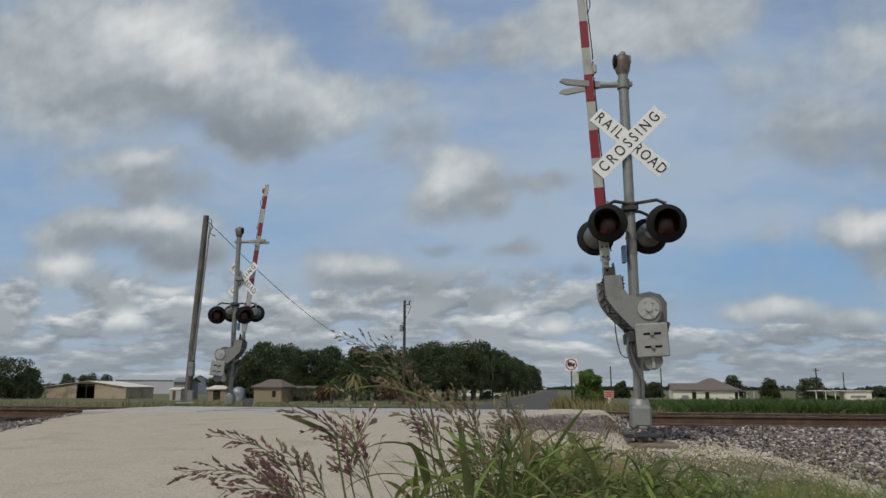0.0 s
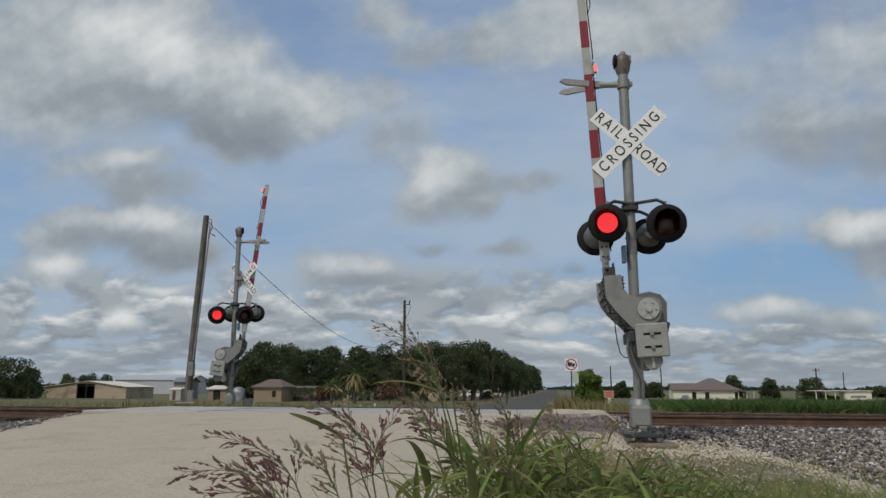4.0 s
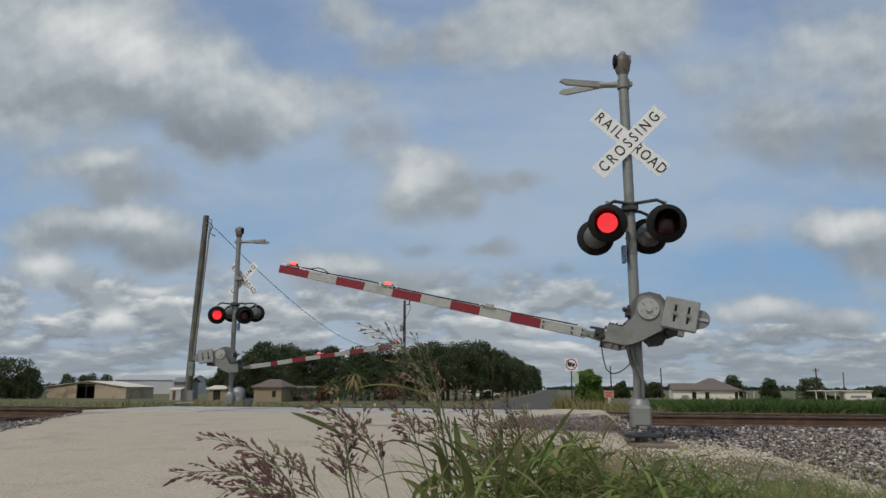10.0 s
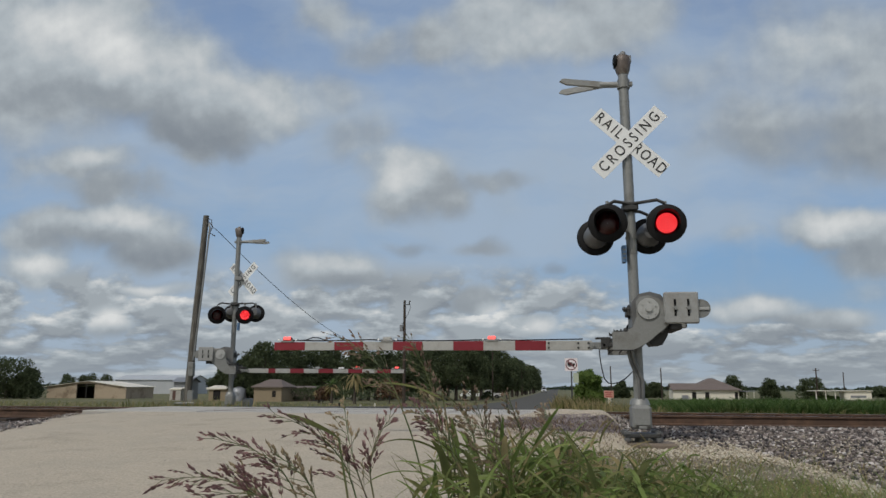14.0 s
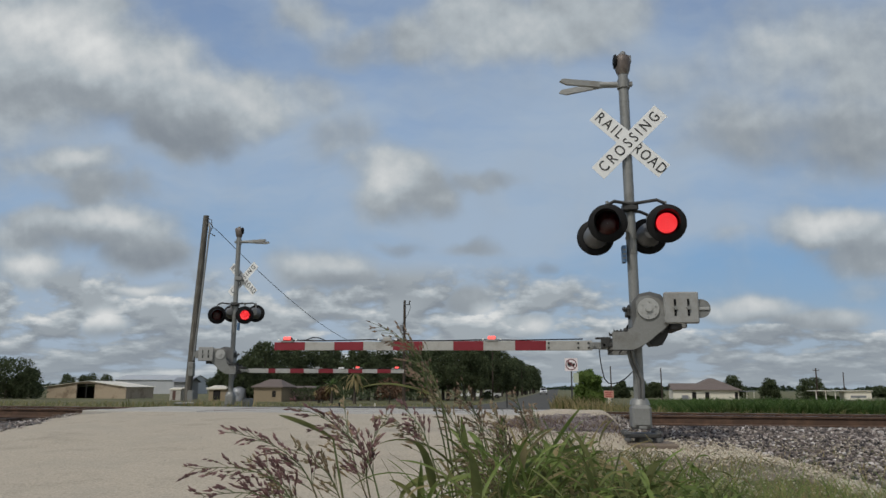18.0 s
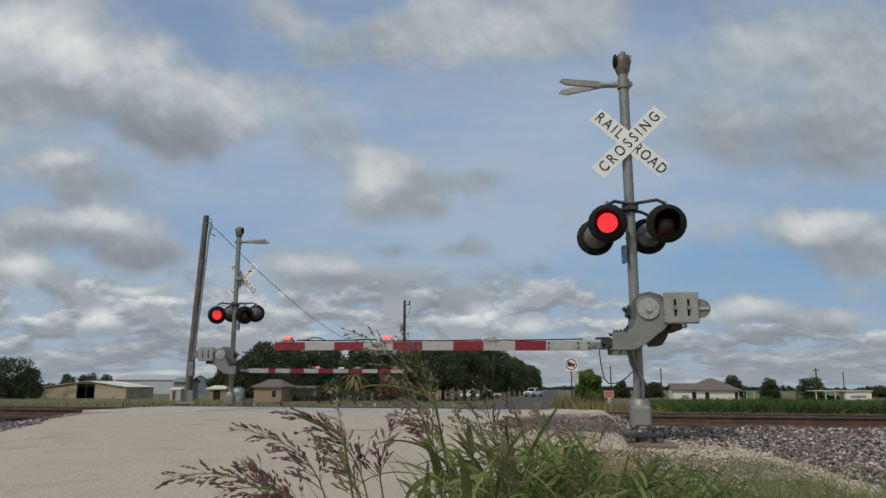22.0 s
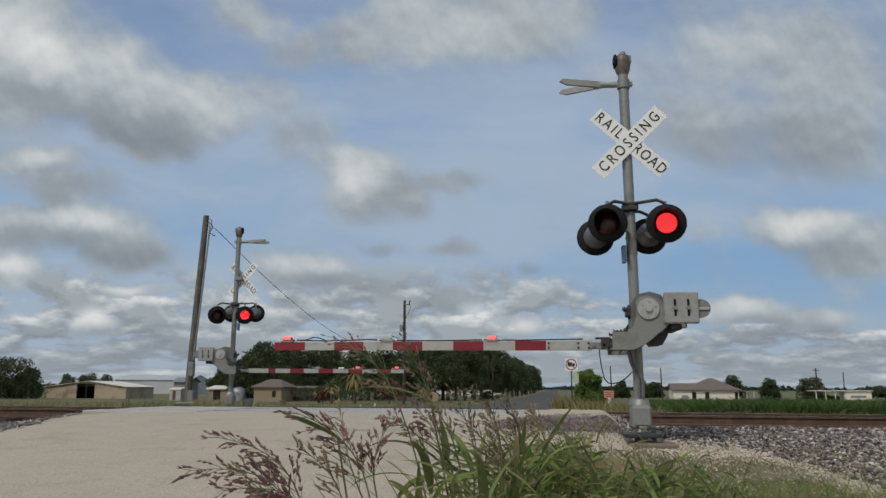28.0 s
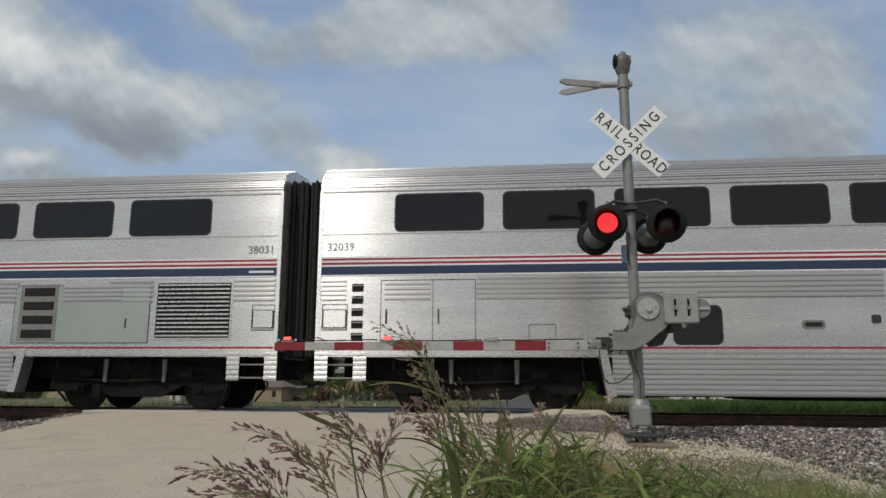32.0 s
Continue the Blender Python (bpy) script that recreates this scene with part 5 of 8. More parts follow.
    part("sill", Shape().box(-0.08, L - 0.11, F - 0.008, F + 0.03, 1.02, 1.15, 0.006), STAINLESS, root)
    if kind == "sleeper":
        for a, b in ((6.52, 7.34), (13.98, 15.74), (16.07, 17.81), (18.14, 18.96)):
            window(root, a, b, 1.25, 1.91, 0.1)
        flat(root, 10.3, 11.75, 0.36, 1.19, STAINLESS, "door_surround", 0.004)
        d = flat(root, 10.64, 11.5, 0.42, 2.44, STAINLESS, "door", 0.02, 0.12, "plain steel side door with a window")
        seam(d, 10.59, 11.55, 0.38, 2.5, -SIDE - 0.004)
        window(d, 10.82, 11.32, 1.52, 2.3, 0.14, -SIDE - 0.022)
        o, i = rounded(10.76, 11.38, 1.46, 2.36, 0.17), rounded(10.81, 11.33, 1.51, 2.31, 0.14)
        s = Shape()
        for k in range(len(o)):
            j = (k + 1) % len(o)
            s.face([(i[k][0], F - 0.036, i[k][1]), (o[k][0], F - 0.036, o[k][1]), (o[j][0], F - 0.036, o[j][1]), (i[j][0], F - 0.036, i[j][1])])
        part("window_border", s, BANDWHITE, d, "white window border")
        part("door_handle", Shape().box(10.66, 10.72, F - 0.05, F - 0.02, 1.35, 1.42, 0.01), DARKSTEEL, d)
        for x in (10.44, 11.7):
            rail_bar(root, x, 1.35, 2.3, r=0.022)
            flat(root, x - 0.09, x + 0.09, 0.4, 2.5, STAINLESS, "door_jamb", 0.012)
        flat(root, 8.72, 9.12, 1.5, 1.66, GALV, "vent_cover", 0.012, 0.06)
        flat(root, 8.77, 9.07, 1.54, 1.62, DARKVOID, "vent_slot", 0.016, 0.03)
        e = part("emblem", emblem(0.78), LOGOBLUE, root, "small blue swept emblem")
        e.matrix_basis = pose(12.78, F - 0.006, 1.52)
        for k in range(6):
            flat(root, 12.53 + k * 0.125, 12.63 + k * 0.125, 1.75, 1.82, NUMBERGREY, "wordmark_bar", 0.006)
        flat(root, 9.9, 10.05, 1.6, 1.75, DARKSTEEL, "key_switch", 0.02, 0.03)
        for x0, x1, z0, z1 in ((20.1, 20.9, 1.28, 2.5), (22.24, 22.98, 1.28, 2.5), (1.1, 2.92, 1.24, 2.46), (2.1, 2.92, 1.24, 2.46), (3.9, 4.4, 1.24, 1.6)):
            seam(root, x0, x1, z0, z1)
        part("fluting", flutes(1.18, 2.06, 2.06, 2.44, 4), FLUTE, root)
        part("fluting", flutes(-0.06, 0.42, 2.06, 2.5, 5), FLUTE, root)
        for x in (20.2, 22.3, 1.2, 2.2):
            flat(root, x, x + 0.03, 1.62, 1.9, DARKSTEEL, "latch", 0.015)
    else:
        for a, b in ((7.0, 8.7), (11.2, 12.9), (15.4, 17.1)):
            window(root, a, b, 1.25, 1.91, 0.1)
        flat(root, 20.0, 22.9, 1.26, 2.42, mat("pale green steel panel", (0.42, 0.46, 0.43), 0.4, 0.6, 0.1, 1, 20, 0.02), "service_panel", 0.012, label="pale greenish service panel")
        part("fluting", flutes(21.05, 22.3, 2.08, 2.42, 4, -SIDE - 0.012), FLUTE, root)
        seam(root, 20.0, 22.9, 1.26, 2.42, -SIDE - 0.008)
        flat(root, 22.4, 22.43, 1.55, 1.75, DARKSTEEL, "latch", 0.02)
        for k in range(4):
            flat(root, 20.2, 20.86, 1.36 + k * 0.28, 1.53 + k * 0.28, DARKVOID, "louvre", 0.018)
        flat(root, 20.12, 20.94, 1.3, 2.44, GALV, "louvre_border", 0.015)
    grille(root, 23.04, 24.56, 1.36, 2.44, 13)
    for x0, x1 in ((25.0, 25.46), (-0.04, 0.46)):
        seam(root, x0, x1, 1.5, 2.0)
        o = flat(root, x0 + 0.04, x1 - 0.04, 1.54, 1.92, STAINLESS, "hatch", 0.02, 0.05, "small steel hatch")
        seam(o, x0 + 0.02, x1 - 0.02, 1.55, 1.9, -SIDE - 0.018)
    # ladder rungs near the rear end
    # flat dark patches paint the shade behind the rungs
    for k in range(5):
        flat(root, 0.54, 0.76, 1.3 + k * 0.235, 1.45 + k * 0.235, DARKVOID, "rung_recess", 0.006)
        part("rung", Shape().tube([(0.54, F - 0.02, 1.41 + k * 0.235), (0.76, F - 0.02, 1.41 + k * 0.235)], 0.014, 6), GALV, root)
    # steps under the ends
    for x0 in (-0.15, 24.55):
        for xs in (x0, x0 + 0.75):
            part("step_post", flutes(xs, xs + 0.25, 0.55, 1.1, 6), STAINLESS, root)
            part("step_plate", Shape().box(xs, xs + 0.25, F, F + 0.4, 0.55, 1.1, 0.01), UNDER, root)
        for z in (0.6, 0.85):
            part("step", Shape().box(x0 + 0.25, x0 + 0.75, F + 0.02, F + 0.25, z - 0.015, z + 0.015, 0.005), GALV, root)
    part("underframe", Shape().box(0.3, L - 0.3, -1.05, 1.05, 0.58, 1.0, 0.02).box(8.0, 17.5, -1.3, 1.3, 0.25, 0.4, 0.02), UNDER, root, "dark grimy underframe")
    for x in (3.05, L - 3.05):
        bogie(root, x, (-1.3, 1.3), 0.457, "four-wheeled truck")
    # diaphragms
    for x, s in ((-0.19, -1), (L, 1)):
        d = Shape()
        for k in range(4):
            a, b = x + s * (k * 0.085 - 0.02), x + s * (k * 0.085 + 0.055)
            w = 1.12 - 0.04 * (k % 2)
            d.box(min(a, b), max(a, b), -w, w, 1.0, 4.62 - 0.03 * (k % 2), 0.06)
        part("diaphragm", d, RUBBER, root, "black rubber gangway bellows")
        part("coupler", Shape().box(min(x, x + s * 0.5), max(x, x + s * 0.5), -0.14, 0.14, 0.72, 0.98, 0.03), WHEELSTEEL, root)
        part("air_hose", Shape().tube([(x + s * 0.05, -0.5, 0.75), (x + s * 0.2, -0.52, 0.5), (x + s * 0.42, -0.45, 0.42)], 0.025, 8), RUBBER, root)
    return root


def emblem(width):
    """Three swept blades that taper to the right, in x and z."""
    s = Shape()
    k = width / 2.72
    for a, b, tip in (((-1.36, 0.27), (-0.86, 0.03), (0.32, 0.41)), ((-0.80, -0.05), (-0.42, -0.23), (0.8, 0.36)), ((-0.25, -0.32), (0.17, -0.5), (1.37, 0.55))):
        up, dn = [], []
        for q in range(15):
            t = q / 14
            for p, row, lift in ((a, up, (-0.12, 0.2)), (b, dn, (-0.02, 0.2))):
                c = ((p[0] + tip[0]) / 2 + lift[0], (p[1] + tip[1]) / 2 + lift[1])
                row.append(tuple(p[n] * (1 - t) ** 2 + c[n] * 2 * t * (1 - t) + tip[n] * t * t for n in (0, 1)))
        for q in range(14):
            s.face([(p[0] * k, 0, p[1] * k) for p in (dn[q], dn[q + 1], up[q + 1], up[q])])
    return s.mesh("emblem", LOGOBLUE)


# -- locomotive --
BLUELINE = [(0.15, 4.05), (0.6, 3.86), (1.27, 3.64), (2.6, 3.49), (4.5, 3.44), (6.0, 3.54), (7.4, 3.68), (8.93, 3.83), (10.5, 3.93), (12, 4.0), (15.6, 4.02), (16.4, 3.83), (17.7, 3.52), (19.18, 3.04), (20.19, 2.58), (20.7, 2.36), (21.1, 2.2)]
TOPLINE = [(0.15, 4.1), (0.4, 4.3), (1.0, 4.36), (19.0, 4.37), (19.25, 4.36), (19.44, 4.29), (19.58, 4.14), (19.72, 3.92), (20.05, 3.31), (20.33, 2.77), (20.46, 2.5), (20.54, 2.28), (20.6, 1.95)]


def loco_half(x, z):
    """Half width of the locomotive's body at a place along it and a height."""
    w = SIDE
    if z > 3.3:
        w -= 0.30 * smooth01(3.3, 4.4, z) + 0.55 * smooth01(3.95, 4.42, z) ** 2
    nose = max(0, x - 18.7)
    w -= 0.035 * nose + 0.03 * nose * smooth01(2.0, 4.2, z)
    if x > 20.31:
        w -= 0.9 * (x - 20.31) ** 2
    if x < 0.4:
        w -= 0.2 * (0.4 - x)
    return max(0.2, w)


def locomotive(place):
    root = thing("locomotive", place, "pale grey diesel locomotive with a blue roof and sloping nose", "locomotive")
    xs = [0.15, 0.25, 0.4, 0.7, 1.0, 1.5] + [2 + 0.5 * k for k in range(33)] + [18.3, 18.6, 18.8, 19.0, 19.12, 19.25, 19.35, 19.44, 19.51, 19.58, 19.65, 19.72, 19.89, 20.05, 20.19, 20.33, 20.4, 20.46, 20.5, 20.54, 20.57, 20.6]
    lower, upper = Shape(), Shape()
    lo_rows, up_rows = {-1: [], 1: []}, {-1: [], 1: []}
    for x in xs:
        top = along(TOPLINE, x)
        zb = min(along(BLUELINE, x), top - 0.04)
        zl = 1.12
        for s in (-1, 1):
            lo_rows[s].append([(x, s * loco_half(x, zl + (zb - zl) * k / 14), zl + (zb - zl) * k / 14) for k in range(15)])
            r = [(x, s * loco_half(x, zb + (top - zb) * k / 10), zb + (top - zb) * k / 10) for k in range(11)]
            r += [(x, s * loco_half(x, top) * (1 - k / 4), top + 0.02 * (1 - (1 - k / 4) ** 2) * (x < 19)) for k in range(1, 5)]
            up_rows[s].append(r)
    for s in (-1, 1):
        lower.grid([r if s > 0 else r[::-1] for r in lo_rows[s]])
        upper.grid([r if s > 0 else r[::-1] for r in up_rows[s]])
    for i in (0, -1):
        f = [p for p in lo_rows[-1][i]] + [p for p in reversed(lo_rows[1][i])]
        lower.face(f if i else f[::-1])
        f = [p for p in up_rows[-1][i]] + [p for p in reversed(up_rows[1][i][:-1])]
        upper.face(f if i else f[::-1])
    part("body", lower, LOCOGREY, root, "pale grey body sides")
    part("roof", upper, LOCOBLUE, root, "blue roof and nose top")
    F = -SIDE
    part("floor", Shape().box(0.2, 20.45, -1.4, 1.4, 1.05, 1.15, 0.01), UNDER, root)
    flat(root, 0.2, 19.6, 1.15, 1.225, LOCORED, "sill_stripe", 0.008, label="red sill stripe")
    flat(root, 0.2, 19.4, 1.5, 1.515, GALV, "seam_line", 0.004)
    # windows and panels, set out along the side
    window(root, 1.52, 3.25, 1.6, 2.38, 0.02, label="dark grille opening")
    part("mullion", Shape().box(2.36, 2.40, F - 0.012, F, 1.6, 2.38), GALV, root)
    window(root, 3.42, 5.16, 1.6, 2.38, 0.02, label="dark grille opening")
    d = flat(root, 0.6, 1.4, 1.57, 3.28, LOCOGREY, "door", 0.012, 0.06, "grey side door with a small window")
    seam(d, 0.58, 1.42, 1.55, 3.3, -SIDE - 0.006)
    window(d, 0.74, 1.22, 2.7, 3.18, 0.06, -SIDE - 0.014)
    part("door_handle", Shape().box(1.16, 1.24, F - 0.05, F - 0.01, 2.55, 2.66, 0.01), DARKSTEEL, d)
    # a flat dark strip behind each rail paints its shaded recess
    for x in (0.48, 1.5):
        flat(root, x - 0.055, x + 0.055, 1.58, 2.98, DARKVOID, "rail_recess", 0.006)
        rail_bar(root, x, 1.6, 2.95, r=0.03)
    seam(root, 6.98, 7.55, 1.55, 3.28)
    n = part("number", writing("68", 1.1, 0.001, 1.08, -0.012), NUMBERGREY, root, "large grey road number")
    n.matrix_basis = pose(6.06, F - 0.006, 2.09)
    window(root, 10.2, 10.54, 1.57, 1.86, 0.03, label="recessed filler opening")
    flat(root, 9.95, 10.14, 1.66, 1.70, DARKSTEEL, "filler_label", 0.006)
    for x, z in ((7.9, 1.62), (13.0, 1.72), (12.85, 1.42), (18.0, 2.2), (19.16, 2.2), (19.0, 1.9), (16.9, 1.35), (8.05, 1.55), (19.1, 1.42), (18.3, 1.36), (19.55, 1.9)):
        part("latch", Shape().box(x - 0.05, x + 0.05, F - 0.03, F + 0.01, z - 0.03, z + 0.03, 0.008), DARKSTEEL, root)
    for x0, x1 in ((11.75, 12.74), (12.93, 14.32)):
        lean(root, x0, x1, 3.40, 3.9, CABGLASS, "intake_window", "dark air intake window")
    lean(root, 13.56, 13.62, 3.40, 3.9, LOCOGREY, "mullion", "", 0.016)
    lean(root, 12.76, 12.91, 3.38, 3.92, BANDWHITE, "post", "", 0.012)
    lean(root, 14.34, 14.5, 3.38, 3.92, BANDWHITE, "post", "", 0.012)
    g = lean(root, 14.52, 16.34, 3.46, 3.9, DARKVOID, "grille", "louvred intake grille")
    for k in range(8):
        lean(g, 14.54, 16.32, 3.48 + k * 0.053, 3.501 + k * 0.053, LOCOGREY, "slat", "", 0.02)
    lean(root, 5.3, 6.26, 3.42, 3.96, DARKVOID, "roof_vent", "dark roof side vent")
    e = part("emblem", emblem(2.72), LOGOBLUE, root, "blue emblem of three swept blades")
    e.matrix_basis = pose(15.2, F - 0.006, 2.42)
    # the maker's wordmark is given as plain slanting bars
    for k in range(6):
        x = 14.56 + k * 0.34
        part("wordmark_bar", Shape().prism([(x, 2.94), (x + 0.25, 2.94), (x + 0.29, 3.09), (x + 0.06, 3.09)], F - 0.006, F + 0.004), NUMBERGREY, root, "plain grey bar of a wordmark")
    # cab
    for x0, x1 in ((17.96, 18.5), (18.57, 19.06)):
        lean(root, x0, x1, 3.47, 3.9, CABGLASS, "cab_window", "cab side window", 0.02)
    lean(root, 19.08, 19.16, 3.42, 3.95, LOCOGREY, "cab_pillar", "", 0.016)
    d = flat(root, 17.08, 17.68, 1.57, 3.52, LOCOGREY, "cab_door", 0.008, 0.05, "recessed grey cab door")
    seam(d, 17.05, 17.7, 1.55, 3.55, -SIDE - 0.003)
    for z in (2.62, 3.32):
        flat(d, 17.12, 17.26, z, z + 0.13, DARKVOID, "door_step_hole", 0.014)
    part("door_window", Shape().prism(rounded(17.14, 17.62, 1.62, 2.2, 0.03), F - 0.013, F), DARKVOID, d)
    part("door_slats", Shape().box(17.16, 17.6, F - 0.02, F - 0.012, 1.66, 1.98).box(17.2, 17.56, F - 0.022, F - 0.012, 2.04, 2.16), SILVER, d)
    # these rails too have the recess's shade painted as a flat strip
    for x in (16.98, 17.77):
        flat(root, x - 0.075, x + 0.075, 1.56, 3.6, DARKVOID, "rail_recess", 0.006)
        rail_bar(root, x, 1.6, 3.56, r=0.026, material=SILVER)
    seam(root, 18.08, 19.14, 1.56, 2.28)
    # windscreens on the flat sloping front, lamps and fittings below them
    for s in (-1, 1):
        pts = []
        for x in (19.48, 19.58, 19.72, 19.86, 19.98, 20.08):
            z = along(TOPLINE, x)
            w = loco_half(x, z) - 0.07 - 0.25 * max(0, x - 19.86)
            row = [(x + 0.022, s * (0.05 + (w - 0.05) * k / 4), z + 0.012) for k in range(5)]
            pts.append(row if s < 0 else row[::-1])
        pane = part("windscreen", Shape().grid(pts), CARGLASS, root, "sloping dark windscreen")
        part("wiper", Shape().tube([(20.1, s * 0.45, 3.24), (19.86, s * 0.7, 3.7), (19.79, s * 0.75, 3.84)], 0.012, 6), BLACK, pane)
        part("sun_visor", Shape().box(19.46, 19.52, min(s * 0.1, s * 0.95), max(s * 0.1, s * 0.95), 4.27, 4.31, 0.008), LOCOBLUE, root)
    glass = mat("headlight glass", (0.55, 0.55, 0.53), 0.15, 0.3, 0.1, 4, 30, 0.0)
    for y in (-0.11, 0.11):
        lamp = part("headlight", Shape().tube([(20.32, y, 2.68), (20.445, y, 2.7)], 0.1, 18), BLACK, root, "round headlight in a black housing")
        part("headlight_glass", Shape().disc((20.44, y, 2.7), (1, 0, 0), 0.075, 0.012, 18), glass, lamp)
    for y in (-1.05, 1.05):
        lamp = part("ditch_light", Shape().tube([(20.46, y, 2.14), (20.62, y, 2.14)], 0.115, 18), SILVER, root, "round lamp low on the nose")
        part("lamp_glass", Shape().disc((20.615, y, 2.14), (1, 0, 0), 0.085, 0.012, 18), glass, lamp)
        part("nose_socket", Shape().prism(rounded(y - 0.19, y + 0.19, 1.56, 1.86, 0.03), 0, 0.03).move(Matrix.Translation((20.635, 0, 0)) @ Matrix.Rotation(radians(90), 4, "Z")), DARKVOID, root, "dark square socket on the nose")
        part("front_grab_iron", Shape().tube([(20.6, y * 0.55, 1.5), (20.69, y * 0.55, 1.54), (20.69, y * 0.55, 2.05), (20.6, y * 0.55, 2.09)], 0.016, 8), DARKSTEEL, root)
        part("uncoupling_lever", Shape().tube([(20.56, y * 1.3, 1.12), (20.78, y * 1.28, 1.12), (20.81, y * 0.5, 1.02), (20.76, y * 0.2, 0.95)], 0.02, 8), SILVER, root)
    # solid block on the nose; black stands for the shade of the coupler's recess
    part("coupler_pocket", Shape().box(20.46, 20.625, -0.5, 0.5, 0.6, 1.36, 0.02), BLACK, root, "black block for the shaded recess round the coupler")
    lean(root, 20.1, 20.125, 1.56, 2.2, DARKSTEEL, "grab_iron", "", 0.05)
    for a, b in ((19.41, 19.76), (19.76, 20.16), (20.16, 20.46)):
        lean(root, a, b, 1.15, 1.225, LOCORED, "sill_stripe", "", 0.01)
    # flat patch with the shade above the steps in its colour
    flat(root, 17.24, 17.66, 1.2, 1.5, DARKVOID, "step_recess", 0.014)
    # pilot and snow plough
    s = Shape()
    rows = []
    for x, w, z0 in ((19.21, 1.45, 0.32), (20.16, 1.42, 0.24), (20.46, 1.32, 0.2), (20.68, 0.7, 0.18), (20.76, 0.0, 0.18)):
        rows.append([(x, -w, z0), (x, -w, 1.12)])
    s.grid(rows, False)
    s.grid([[(x, -y, z) for x, y, z in reversed(r)] for r in rows], False)
    part("pilot", s, SKIRTGREY, root, "dark grey pilot below the nose")
    part("coupler", Shape().box(20.36, 21.06, -0.15, 0.15, 0.72, 1.0, 0.03), WHEELSTEEL, root)
    for y in (-0.7, -0.4, 0.4, 0.7):
        part("air_hose", Shape().tube([(20.66, y, 1.05), (20.86, y, 1.0), (20.91, y, 0.75), (20.81, y, 0.55)], 0.03, 8), RUBBER, root)
    # steps
    for x0, z1 in ((17.2, 1.5), (0.68, 1.5)):
        l = part("step_ladder", Shape().box(x0, x0 + 0.05, F - 0.03, F + 0.12, 0.35, z1 - 0.1, 0.006).box(x0 + 0.42, x0 + 0.47, F - 0.03, F + 0.12, 0.35, z1 - 0.1, 0.006), SKIRTGREY, root, "grimy steel steps up to the door")
        for z in (0.4, 0.72, 1.04, 1.3):
            part("step", Shape().box(x0 + 0.05, x0 + 0.42, F - 0.04, F + 0.16, z - 0.02, z + 0.02, 0.006), SKIRTGREY, l)
    # tank and gear under the floor
    part("side_sill", Shape().prism([(5.6, 1.12), (14.8, 1.12), (13.6, 0.7), (7.2, 0.7)], F + 0.02, -F - 0.02), SKIRTGREY, root, "dark grey sloped side sill")
    t = part("fuel_tank", Shape().box(8.4, 13.4, -1.35, 1.35, 0.26, 0.72, 0.08), UNDER, root, "grimy fuel tank")
    part("tank_gauge", Shape().box(8.0, 8.1, F, F + 0.1, 0.82, 0.9, 0.01), SILVER, t)
    part("tool_box", Shape().box(6.1, 7.1, F + 0.05, -1.1, 0.3, 1.05, 0.03), SKIRTGREY, root)
    part("air_tank", Shape().tube([(13.9, -1.25, 0.85), (14.8, -1.25, 0.85)], 0.12, 14), UNDER, root)
    part("air_pipe", Shape().tube([(3.6, -1.3, 1.0), (4.4, -1.3, 1.0)], 0.05, 12), SILVER, root)
    for x in (3.6, 17.2):
        bogie(root, x, (-1.37, 1.37), 0.51, "locomotive truck")
    # roof fittings
    for x0, x1, h in ((2.5, 3.9, 0.06), (6.75, 7.65, 0.16), (11.9, 12.6, 0.06), (16.55, 17.05, 0.1), (18.4, 19.0, 0.1)):
        part("roof_hatch", Shape().box(x0, x1, -0.75, 0.75, 4.3, 4.37 + h, 0.04), LOCOBLUE if h != 0.16 else BLACK, root, "raised roof hatch")
    part("horn", Shape().tube([(12.2, -0.3, 4.5), (12.55, -0.3, 4.52)], [0.03, 0.07], 10).tube([(12.1, 0, 4.5), (12.5, 0, 4.54)], [0.03, 0.08], 10).box(12.0, 12.15, -0.35, 0.1, 4.36, 4.52, 0.01), DARKSTEEL, root)
    part("antenna", Shape().box(16.6, 16.95, -0.3, 0.3, 4.46, 4.5, 0.01).box(18.45, 18.95, -0.35, 0.35, 4.48, 4.52, 0.01), DARKSTEEL, root)
    part("end_wall", Shape().box(-0.08, 0.6, -1.5, 1.5, 1.15, 3.75, 0.16).box(-0.02, 0.6, -1.25, 1.25, 3.5, 4.2, 0.2), mat("dark grey end paint", (0.045, 0.045, 0.048), 0.55, 0.1, 0.25, 1, 14, 0.05), root, "dark grey rear end of the locomotive")
    part("gangway", Shape().box(-0.26, -0.05, -0.6, 0.6, 1.1, 3.4, 0.05), RUBBER, root)
    part("underframe", Shape().box(0.6, 19.4, -1.0, 1.0, 0.62, 1.1, 0.05), UNDER, root, "dark grimy underframe")
    flat(root, 0.25, 19.5, 1.228, 1.5, mat("road-grimed grey paint", (0.25, 0.24, 0.215), 0.6, 0.1, 0.2, 0.8, 14, 0.03, (0.17, 0.16, 0.14), 0.5, stretch=(0.4, 1, 1)), "lower_band", 0.0035, label="grimy lower side band")
    for k in range(9):
        x = (1.9, 2.6, 4.3, 5.2, 15.6, 16.3, 18.3, 19.0, 14.9)[k]
        part("pipe_drop", Shape().tube([(x, -1.32, 1.1), (x + 0.03, -1.36, 0.8), (x - 0.05, -1.3, 0.5)], 0.035 + 0.012 * (k % 3), 8), (UNDER, SKIRTGREY, UNDER)[k % 3], root)
    return root


